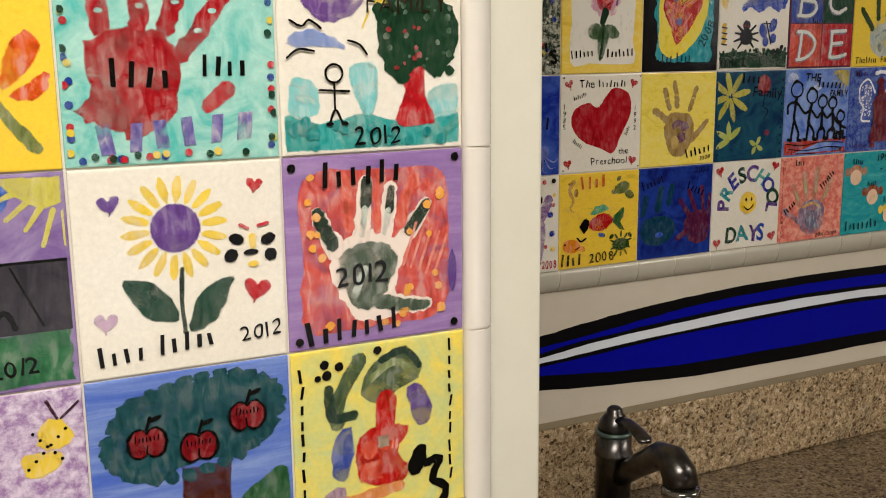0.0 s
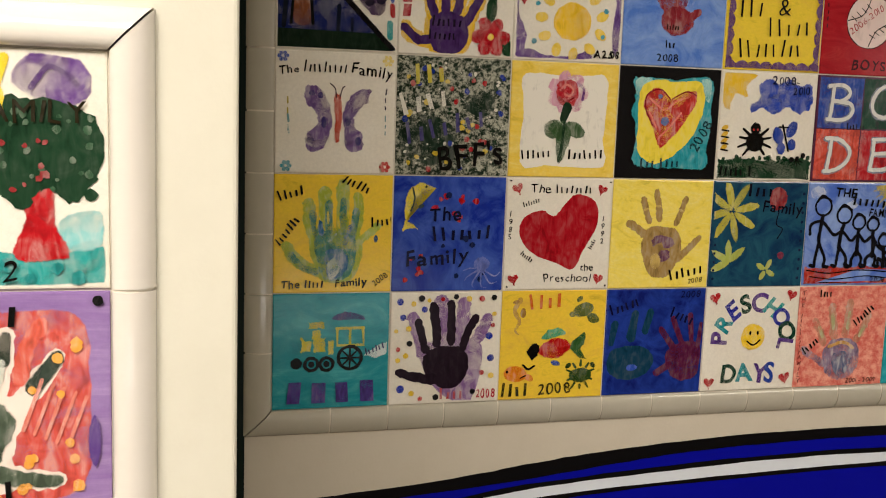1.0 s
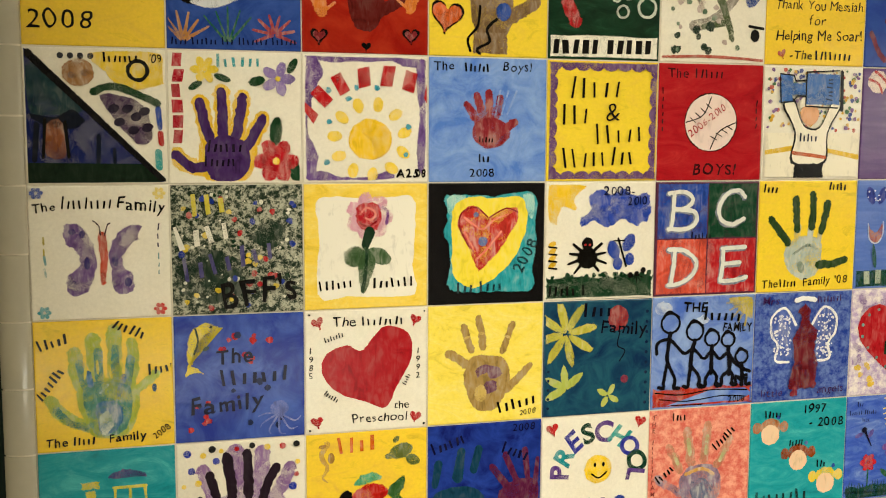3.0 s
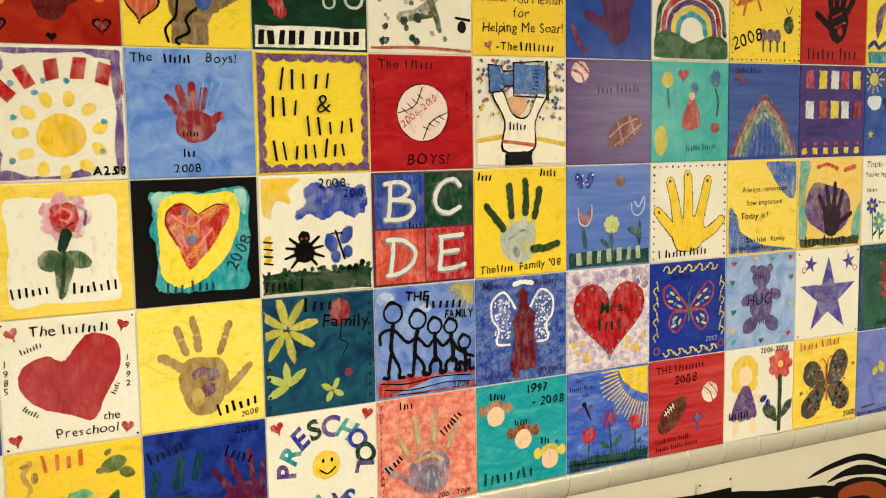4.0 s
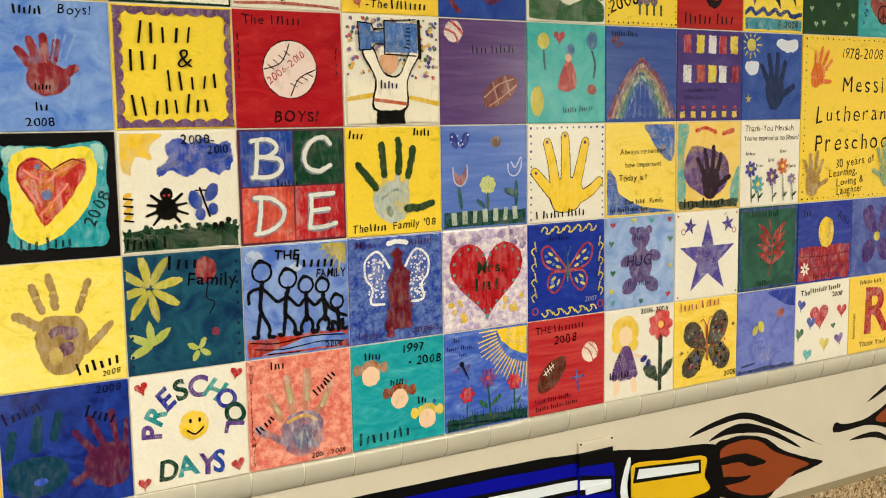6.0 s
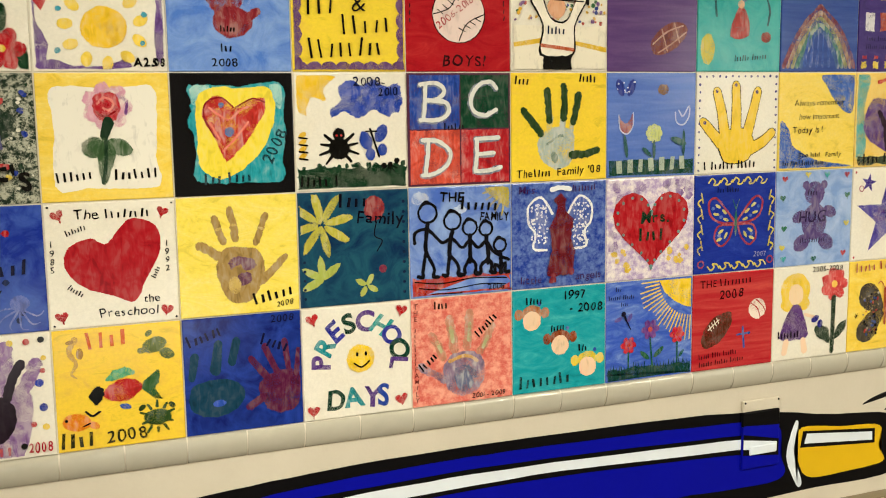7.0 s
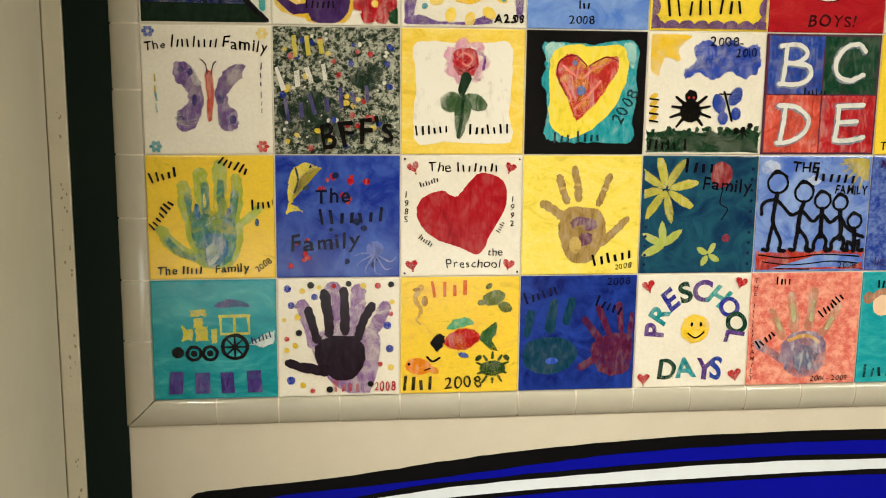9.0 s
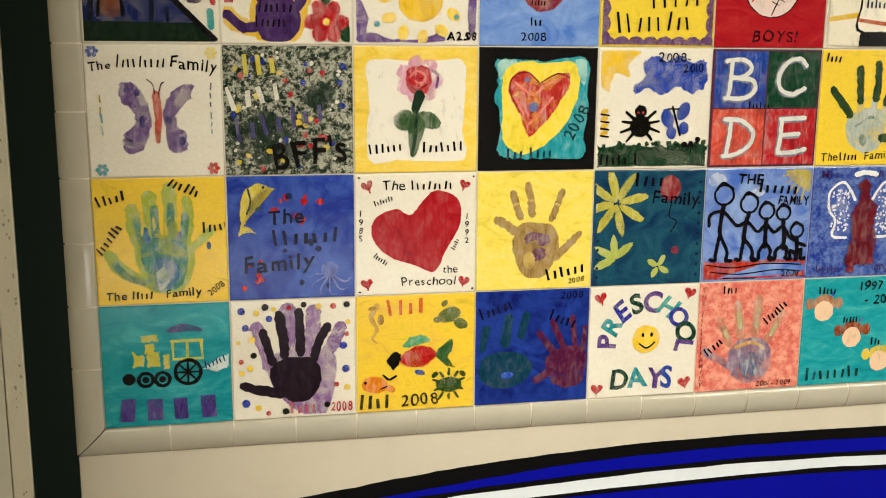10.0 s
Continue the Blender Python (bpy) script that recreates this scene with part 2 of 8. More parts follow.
# the wall across the room, with a low window and a side window that glint in the glaze
WINDOWS = [("window_1", -0.6, 1.1, 0.5, 0.73, "low wide window opposite the mural with daylight behind"), ("window_2", 3.5, 4.3, 1.5, 2.1, "square window near the room's corner with daylight behind")]
bm = bmesh.new()
xs = [ROOM_X0 - 0.15] + [v for w_ in WINDOWS for v in w_[1:3]] + [ROOM_X1 + 0.15]
pieces = [(xs[k], xs[k + 1], 0, ROOM_H) for k in range(0, len(xs), 2)]
for name, x0, x1, z0, z1, label in WINDOWS:
    pieces += [(x0, x1, 0, z0), (x0, x1, z1, ROOM_H)]
for x0, x1, z0, z1 in pieces:
    bmesh.ops.create_cube(bm, size=1, matrix=Matrix.LocRotScale(((x0 + x1) / 2, ROOM_Y0 - 0.075, (z0 + z1) / 2), None, (x1 - x0, 0.15, z1 - z0)))
tagged(part("wall_south", bm, M_FAR), "plain taupe painted wall across the room", "wall", kind="structure")
for name, x0, x1, z0, z1, label in WINDOWS:
    win = tagged(new(name), label, "window", kind="structure")
    box("window_sill", x0 - 0.03, x1 + 0.03, ROOM_Y0 - 0.12, ROOM_Y0 + 0.03, z0 - 0.03, z0 - 0.001, M_CEIL, win, 0.004)
    for x in (x0, (x0 + x1) / 2 - 0.015, x1 - 0.03):
        box("window_frame", x, x + 0.03, ROOM_Y0 - 0.1, ROOM_Y0 - 0.05, z0, z1, M_CEIL, win, 0.003)
    tagged(box("backdrop", x0 - 0.1, x1 + 0.1, ROOM_Y0 - 0.2, ROOM_Y0 - 0.19, z0 - 0.1, z1 + 0.1, M_DAY), "bright daylight outside the window", "backdrop", kind="structure")
tagged(box("floor", ROOM_X0 - 0.15, ROOM_X1 + 0.15, ROOM_Y0 - 0.15, 0.16, -0.1, 0, M_FLOOR), "grey-brown vinyl floor", "floor", kind="structure")
tagged(box("ceiling", ROOM_X0 - 0.15, ROOM_X1 + 0.15, ROOM_Y0 - 0.15, 0.16, ROOM_H, ROOM_H + 0.1, M_CEIL), "plain white ceiling", "ceiling", kind="structure")
tagged(box("trim_green_band", -0.0875, -0.0335, WALL_Y - 0.003, WALL_Y + 0.002, 0.915, ROOM_H - 0.01, M_GREEN), "dark green painted upright band in the niche corner", "painted band", kind="structure")

for lx, ly, watts in LAMPS:
    lampo = tagged(new("ceiling_light"), "flat fluorescent ceiling light with a white diffuser", "ceiling light", "ceiling lights")
    lampo.location = (lx, ly, 2.6)
    box("frame", -0.62, 0.62, -0.32, 0.32, -0.03, -0.001, M_CEIL, lampo, 0.004)
    box("diffuser", -0.58, 0.58, -0.28, 0.28, -0.038, -0.031, M_GLOW, lampo, 0.002, "glowing white diffuser")

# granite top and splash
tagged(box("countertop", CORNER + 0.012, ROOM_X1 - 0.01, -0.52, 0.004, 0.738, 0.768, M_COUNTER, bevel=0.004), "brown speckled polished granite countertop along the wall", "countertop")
tagged(box("backsplash", CORNER + 0.012, ROOM_X1 - 0.01, -0.018, 0.006, 0.7685, 0.911, M_SPLASH, bevel=0.003), "tan and brown speckled granite backsplash on the countertop", "backsplash")
tagged(box("vanity_base", CORNER + 0.012, ROOM_X1 - 0.01, -0.49, 0.004, 0.001, 0.737, M_WALL, bevel=0.003), "plain cream base under the granite countertop", "cabinet")
tagged(box("trim_caulk", CORNER + 0.012, ROOM_X1 - 0.01, -0.0175, WALL_Y - 0.0008, 0.9114, 0.9135, M_CAULK_DARK, bevel=0.0008), "grey-brown caulk line along the top of the granite splash", "caulk", kind="structure")
# ---- tiles ----
TILE_MESHES = {}


def tile_mesh(w, h, thick=0.0085):
    """A pressed ceramic tile with a cushioned edge; its face lies at z = 0."""
    key = (w, h)
    if key not in TILE_MESHES:
        bm = box_bm(-w / 2, w / 2, -h / 2, h / 2, -thick, 0)
        top = [e for e in bm.edges if e.verts[0].co.z > -1e-6 and e.verts[1].co.z > -1e-6]
        bmesh.ops.bevel(bm, geom=top, offset=0.0016, segments=2, profile=0.6, affect="EDGES")
        TILE_MESHES[key] = bm
    return TILE_MESHES[key]


def put_tile(panel, x, y, z, mat, label, w=T, h=T):
    me = bpy.data.meshes.new("tile")
    tile_mesh(w, h).to_mesh(me)
    me.materials.append(mat)
    ob = new("tile", me)
    ob.parent = panel
    r = random.Random(int(x * 1000) * 31 + int(z * 1000))
    ob.matrix_basis = pose(x, y, z, 90 + r.uniform(-0.25, 0.25), r.uniform(-0.12, 0.12), r.uniform(-0.25, 0.25))
    ob["label"] = label
    return ob


mural = tagged(new("tile_mural"), "wall mural of hand-painted glazed tiles framed by pale trim", "tile mural")
near_panel = tagged(new("tile_mural"), "smaller panel of hand-painted tiles framed by white trim", "tile mural")

TILES = {}


def spot(c, r):
    return (c * P + P / 2, TILE_Y, Z0 + r * P + P / 2)


def tile(c, r, mat, label):
    TILES[c, r] = put_tile(mural, *spot(c, r), mat, label)
    return TILES[c, r]


def near_tile(c, r, mat, label):
    return put_tile(near_panel, NEAR_X - NP * c - NP / 2, NEAR_Y, NEAR_Z + NP * r + NP / 2, mat, label, NP - 0.0018, NP - 0.0018)
# ---- drawing tools: shapes are outlines in tile units, 0..1 across and up ----
RNG = random.Random(7)


def blob(pts, n=4, jit=0.007):
    """A closed smooth outline through the points, with a brushed edge."""
    out, m = [], len(pts)
    for i in range(m):
        p0, p1, p2, p3 = (Vector(pts[(i + k) % m]) for k in (-1, 0, 1, 2))
        for j in range(n):
            t = j / n
            q = 0.5 * (2 * p1 + (p2 - p0) * t + (2 * p0 - 5 * p1 + 4 * p2 - p3) * t * t + (3 * p1 - p0 - 3 * p2 + p3) * t ** 3)
            out.append((q.x + RNG.uniform(-jit, jit), q.y + RNG.uniform(-jit, jit)))
    return out


def poly(*pts):
    return list(pts)


def rect(x0, y0, x1, y1, jit=0.006, n=6):
    """A hand-painted rectangle."""
    c = [(x0, y0), (x1, y0), (x1, y1), (x0, y1)]
    out = []
    for i in range(4):
        a, b = c[i], c[(i + 1) % 4]
        for j in range(n):
            f = j / n
            out.append((a[0] + (b[0] - a[0]) * f + RNG.uniform(-jit, jit), a[1] + (b[1] - a[1]) * f + RNG.uniform(-jit, jit)))
    return out


def ell(cx, cy, rx, ry=None, rot=0, n=18, jit=0.04):
    ry = rx if ry is None else ry
    c, s = math.cos(radians(rot)), math.sin(radians(rot))
    out = []
    for i in range(n):
        a = 2 * math.pi * i / n
        k = 1 + RNG.uniform(-jit, jit)
        x, y = rx * k * math.cos(a), ry * k * math.sin(a)
        out.append((cx + x * c - y * s, cy + x * s + y * c))
    return out


def smooth(pts, n=5):
    if len(pts) < 3:
        return [Vector(p) for p in pts]
    out = []
    for i in range(len(pts) - 1):
        p0, p1, p2, p3 = (Vector(pts[min(max(i + k, 0), len(pts) - 1)]) for k in (-1, 0, 1, 2))
        for j in range(n):
            t = j / n
            out.append(0.5 * (2 * p1 + (p2 - p0) * t + (2 * p0 - 5 * p1 + 4 * p2 - p3) * t * t + (3 * p1 - p0 - 3 * p2 + p3) * t ** 3))
    return out + [Vector(pts[-1])]


def stroke(pts, w, w2=None, jit=0.17, n=5):
    """One brush stroke with round ends, from width w to w2."""
    w2 = w if w2 is None else w2
    ps = smooth(pts, n)
    left, right = [], []
    for i, p in enumerate(ps):
        d = ps[min(i + 1, len(ps) - 1)] - ps[max(i - 1, 0)]
        d = d.normalized() if d.length > 1e-9 else Vector((1, 0))
        h = (w + (w2 - w) * i / max(1, len(ps) - 1)) / 2
        nrm = Vector((-d.y, d.x))
        left.append(p + nrm * h * (1 + RNG.uniform(-jit, jit)))
        right.append(p - nrm * h * (1 + RNG.uniform(-jit, jit)))
        if i == 0:
            first = [p - d * h * 0.7 - nrm * h * 0.6, p - d * h * 0.9, p - d * h * 0.7 + nrm * h * 0.6]
    last = [ps[-1] + d * h * 0.7 + nrm * h * 0.6, ps[-1] + d * h * 0.9, ps[-1] + d * h * 0.7 - nrm * h * 0.6]
    return [tuple(p) for p in first + left + last + right[::-1]]


def ring(cx, cy, r, w, n=20, ry=None, rot=0):
    """A drawn circle, as two half strokes."""
    ry = r if ry is None else ry
    c, s = math.cos(radians(rot)), math.sin(radians(rot))
    pt = [(cx + r * math.cos(a) * c - ry * math.sin(a) * s, cy + r * math.cos(a) * s + ry * math.sin(a) * c) for a in [2 * math.pi * i / n for i in range(n + 1)]]
    return [stroke(pt[:n // 2 + 1], w, n=1), stroke(pt[n // 2:], w, n=1)]


def heart(cx, cy, s, rot=0, jit=0.003):
    """A heart about s wide."""
    c, k = math.cos(radians(rot)), math.sin(radians(rot))
    out = []
    for i in range(28):
        a = 2 * math.pi * i / 28
        x, y = 16 * math.sin(a) ** 3, 13 * math.cos(a) - 5 * math.cos(2 * a) - 2 * math.cos(3 * a) - math.cos(4 * a)
        x, y = x / 32 * s, (y + 2) / 32 * s
        out.append((cx + x * c - y * k + RNG.uniform(-jit, jit), cy + x * k + y * c + RNG.uniform(-jit, jit)))
    return out


def star(cx, cy, R, r, n=5, rot=90):
    return [(cx + (R if i % 2 == 0 else r) * math.cos(radians(rot + 180 * i / n)), cy + (R if i % 2 == 0 else r) * math.sin(radians(rot + 180 * i / n))) for i in range(2 * n)]


def petals(cx, cy, d, rx, ry, n, rot=0, arc=360):
    return [ell(cx + d * math.cos(radians(rot + arc * i / n)), cy + d * math.sin(radians(rot + arc * i / n)), rx, ry, rot + arc * i / n, 10, 0.1) for i in range(n)]


def rays(cx, cy, r0, r1, w, a0, a1, n):
    out = []
    for i in range(n):
        a = radians(a0 + (a1 - a0) * i / max(1, n - 1))
        k = RNG.uniform(0.9, 1.1)
        out.append(stroke([(cx + r0 * math.cos(a), cy + r0 * math.sin(a)), (cx + r1 * k * math.cos(a), cy + r1 * k * math.sin(a))], w, w * 0.7))
    return out


def palm(cx, cy, s, rot=0, flip=1, gap=0.0, fat=1.0):
    """A palm with four fingers and a thumb, about s tall; flip=-1 mirrors it."""
    c, k = math.cos(radians(rot)), math.sin(radians(rot))

    def at(x, y):
        x *= flip
        return (cx + s * (x * c - y * k), cy + s * (x * k + y * c))
    shapes = [blob([at(*p) for p in ((-0.2, 0.1), (-0.1, 0.17), (0.03, 0.17), (0.16, 0.12), (0.2, -0.03), (0.17, -0.2), (0.08, -0.32), (-0.06, -0.33), (-0.17, -0.2))], 4, 0.006)]
    for x, y, ang, ln in ((-0.17, 0.11, 30, 0.24), (-0.075, 0.17, 12, 0.31), (0.04, 0.18, -2, 0.33), (0.145, 0.13, -16, 0.27), (0.15, -0.12, -62, 0.31)):
        a = radians(90 + ang)
        ln *= RNG.uniform(0.84, 0.98)
        g = gap if ang > -50 else gap * 0.3
        wd = s * (0.09 if ang > -50 else 0.098) * fat
        pts = [at(x + math.cos(a) * (g + ln * f) + 0.02 * (f - f * f), y + math.sin(a) * (g + ln * f)) for f in (0, 0.35, 0.7, 1)]
        shapes.append(stroke(pts, wd * 1.08, wd * 0.92, 0.14))
    return shapes


def spots(n, x0, y0, x1, y1, r0, r1, seed=1):
    q = random.Random(seed)
    return [ell(q.uniform(x0, x1), q.uniform(y0, y1), q.uniform(r0, r1), None, 0, 8, 0.2) for _ in range(n)]


def blades(y0, y1, n):
    out = []
    for i in range(n):
        x = 0.02 + 0.96 * i / n
        out.append(stroke([(x, y0), (x + RNG.uniform(-0.015, 0.015), RNG.uniform(y0 + 0.03, y1))], 0.02, 0.008))
    return out


def edge_dots(r, step, inset=0.03, sides="tblr"):
    out, n = [], int(1 / step)
    for i in range(n + 1):
        f = inset + (1 - 2 * inset) * i / n
        for key, p in (("t", (f, 1 - inset)), ("b", (f, inset)), ("l", (inset, f)), ("r", (1 - inset, f))):
            if key in sides:
                out.append(ell(p[0] + RNG.uniform(-0.004, 0.004), p[1] + RNG.uniform(-0.004, 0.004), r * RNG.uniform(0.8, 1.2), None, 0, 8, 0.15))
    return out


GLYPHS = {}


def glyph(ch, bold):
    if (ch, bold) not in GLYPHS:
        cu = bpy.data.curves.new("glyph", "FONT")
        cu.body, cu.size, cu.offset, cu.resolution_u, cu.fill_mode = ch, 1.0, bold, 5, "FRONT"
        ob = bpy.data.objects.new("glyph", cu)
        me = bpy.data.meshes.new_from_object(ob)
        GLYPHS[ch, bold] = ([(v.co.x, v.co.y) for v in me.vertices], [tuple(p.vertices) for p in me.polygons])
        bpy.data.objects.remove(ob)
        bpy.data.meshes.remove(me)
        bpy.data.curves.remove(cu)
    return GLYPHS[ch, bold]


def text(s, x, y, h, rot=0, bold=-0.004, gap=0.14, wob=3, down=False, mid=False):
    """Hand lettering: each letter set singly, cap height h; down sets it letter below letter."""
    out, pen = [], 0.0
    c, k = math.cos(radians(rot)), math.sin(radians(rot))
    f = h / 0.69
    boxes = [glyph(ch, round(bold + 0.006, 3))[0] for ch in s if ch != " "]
    wide = sum(max(v[0] for v in b) - min(v[0] for v in b) + gap for b in boxes) * 1.01 + 0.34 * s.count(" ")
    room = (0.985 - x) / c if c > 0.3 else 9.0
    fx = f if down or mid else min(f, room / wide)
    if mid:
        pen = -(wide - gap) / 2
    for ch in s:
        if ch == " ":
            pen += 0.34
            continue
        vs, fs = glyph(ch, round(bold + 0.006, 3))
        x0, x1 = min(v[0] for v in vs), max(v[0] for v in vs)
        t = radians(RNG.uniform(-wob, wob))
        lean, sd = RNG.uniform(-0.06, 0.2), RNG.uniform(0, 99)
        dy, sc = RNG.uniform(-0.02, 0.02), RNG.uniform(0.95, 1.06)
        pts = []
        for vx, vy in vs:
            wb = noise.noise_vector((vx * 2.6, vy * 2.6, sd)) * (0.07 if wob else 0.02)
            px, py = (vx - x0 + lean * vy + wb.x) * sc, (vy + wb.y) * sc + dy
            px, py = px * math.cos(t) - py * math.sin(t), px * math.sin(t) + py * math.cos(t)
            if down:
                px, py = px - (x1 - x0) / 2, py - pen
            else:
                px += pen
            pts.append((x + fx * px * c - f * py * k, y + fx * px * k + f * py * c))
        out.append((pts, fs))
        pen += 0.95 if down else (x1 - x0) * sc + gap
    return out


def bars(words, x, y, h, rot=0, adv=0.52, wide=0.24, down=False, arc=0):
    """Writing kept as plain upright bars, one a letter; words gives the letters of each word, as in "3 6"."""
    out, pen = [], 0.0
    adv = adv if wide > 0.4 else min(adv, 0.6)
    for w in words.split():
        for i in range(int(w)):
            hh = h * (RNG.uniform(0.92, 1.0) if wide > 0.4 else 1.0 if i == 0 else RNG.choice((0.6, 0.66, 0.9, 0.7)))
            a = radians(rot + arc * pen / h)
            c, k = math.cos(a), math.sin(a)
            c0, k0 = math.cos(radians(rot + arc * pen / h / 2)), math.sin(radians(rot + arc * pen / h / 2))
            px, py = (x, y - pen) if down else (x + pen * c0, y + pen * k0)
            b = h * (wide if wide > 0.4 else min(wide, 0.2)) * RNG.uniform(0.85, 1.15)
            sl = RNG.uniform(-0.12, 0.2) * hh
            out.append([(px + u * c - v * k, py + u * k + v * c) for u, v in ((0, 0), (b, 0), (b + sl, hh), (sl, hh))])
            pen += h * (1.15 if down else adv)
        pen += h * 0.42
    return out


FINE = {"splatter", "confetti", "edge_dots", "orange_dots", "wing_spots", "border_dots", "wing_speckle", "heart_dots", "blue_dots", "crown_speckle", "red_speckle", "bubbles", "wing_dots", "border_dot", "dark_spots", "grass", "side_marks", "nails", "little_star", "pale_dab", "lilac_dab"}
EVERY = {"dot", "heart", "small_heart", "heart_edge", "wing", "stripe", "square", "fish", "wheel", "sun_ray", "spot", "rainbow_band"}
EACH = EVERY | {"scallop", "cloud", "hill", "flower", "leaf", "petal", "balloon", "name_line", "lettering", "border", "dolphin", "dark_dolphin", "coral", "bush", "small_star", "star", "palm_print",
                "orange_print", "bird", "corner_dot", "black_dot", "wing_outline", "scroll", "corner_curl", "blue_corner", "stem", "limb", "tulip", "white_ring", "flower_heart", "apple", "bee_spot", "string", "red_mark",
                "rink_line", "teal_side", "pale_joint", "pale_stroke", "wing_bits", "green_dab", "wing_shade", "palm_gap", "grey_dab", "palm_streak", "coral_stroke", "finger_tip", "bloom_curl", "dark_cloud", "heart_core", "cloud_curl", "gold_patch", "tulip_edge", "crab_claw"}


class Art:
    """What is painted on one tile: each call lays one motif over those before it."""

    def __init__(self, ob, w=T, h=T):
        self.ob, self.w, self.h, self.z = ob, w, h, 0.00012

    def __call__(self, name, colour, *shapes, label="", wash=0.22):
        if name in EACH and len(shapes) > 1:
            for s in shapes:
                self(name, colour, s, label=label, wash=wash)
            return self
        if name in EVERY and len(shapes) == 1 and isinstance(shapes[0], list) and not isinstance(shapes[0][0][0], (int, float)) and len(shapes[0]) > 1:
            for s in shapes[0]:
                self(name, colour, s, label=label, wash=wash)
            return self
        flat = []
        for s in shapes:
            if isinstance(s, tuple) or (s and isinstance(s[0][0], (int, float))):
                flat.append(s)
            else:
                flat.extend(s)
        verts, faces = [], []
        lo, hi = 0.012, 0.988
        for s in flat:
            base = len(verts)
            pts, fs = s if isinstance(s, tuple) else (s, None)
            for u, v in pts:
                verts.append(((min(max(u, lo), hi) - 0.5) * self.w, (min(max(v, lo), hi) - 0.5) * self.h, self.z))
            if fs:
                faces.extend(tuple(base + i for i in f) for f in fs)
            else:
                faces.append(tuple(range(base, base + len(pts))))
            self.z += 0.000012
        self.z += 0.00006
        bm = bmesh.new()
        cover = bm.verts.layers.float.new("cover")
        bv = [bm.verts.new(v) for v in verts]
        for v in bv:
            v[cover] = 1.0
        for f in faces:
            if len(set(f)) > 2:
                try:
                    bm.faces.new([bv[i] for i in f])
                except ValueError:
                    pass
        bm.normal_update()
        for f in bm.faces:
            if f.normal.z < 0:
                f.normal_flip()
        for f in [f for f in bm.faces if len(f.verts) > 4]:
            width = 2 * f.calc_area() / max(1e-6, f.calc_perimeter())
            ring_ = list(f.verts)
            bmesh.ops.inset_individual(bm, faces=[f], thickness=min(0.0022, width * 0.22), use_even_offset=False)
            for v in ring_:
                v[cover] = 0.0
            for v in f.verts:
                v[cover] = 1.0
        big = [f for f in bm.faces if len(f.verts) > 4]
        if big:
            bmesh.ops.triangulate(bm, faces=big)
        ob = part(name, bm, paint(colour, wash), self.ob, label)
        if name in FINE:
            ob["kind"] = "stuff"
        return self


W, K, RED, YEL, BLU, NVY, GRN, PUR, TEA, ORA, BRN, GRY = "ece7da", "0b0a08", "b3141c", "f4cd1e", "1c35a4", "10185e", "18402a", "6a4590", "1f9aa0", "e06424", "55301f", "8a8880"


def A(c, r, mat, label):
    return Art(tile(c, r, mat, label))


def N(c, r, mat, label):
    return Art(near_tile(c, r, mat, label), NP - 0.0018, NP - 0.0018)


WHITE = glaze(W, "e6ddc9", "plain")
# ---- mural, bottom row ----
a = A(0, 0, glaze("0f8f9b", "3fa9b0"), "teal tile with a painted yellow steam train")
a("engine", "cfc63a", rect(0.24, 0.5, 0.33, 0.6), rect(0.34, 0.49, 0.45, 0.62), rect(0.47, 0.47, 0.52, 0.6), rect(0.3, 0.7, 0.44, 0.76), rect(0.33, 0.6, 0.41, 0.69), stroke([(0.24, 0.62), (0.28, 0.55), (0.24, 0.5)], 0.025))
a("cab", "cfc63a", stroke([(0.54, 0.7), (0.78, 0.7)], 0.03), stroke([(0.55, 0.7), (0.55, 0.55), (0.78, 0.55), (0.77, 0.7)], 0.03, n=1), stroke([(0.66, 0.7), (0.66, 0.55)], 0.025))
a("roof", "454a80", blob([(0.5, 0.77), (0.58, 0.84), (0.7, 0.84), (0.79, 0.77)]))
a("wheel", K, ell(0.2, 0.4, 0.055), ring(0.33, 0.39, 0.055, 0.035), ell(0.33, 0.39, 0.03), ring(0.46, 0.39, 0.055, 0.035), ell(0.46, 0.39, 0.03), ring(0.66, 0.44, 0.1, 0.035), rays(0.66, 0.44, 0.01, 0.09, 0.022, 0, 315, 8))
a("smoke", "cfe2e2", blob([(0.78, 0.46), (0.86, 0.52), (0.99, 0.58), (0.99, 0.48), (0.9, 0.43)]))
a("name_line", "2a2a60", bars("6", 0.8, 0.46, 0.06, 20))
a("name_line", "4b3a86", bars("4", 0.12, 0.05, 0.19, 0, 1.12, 0.62))

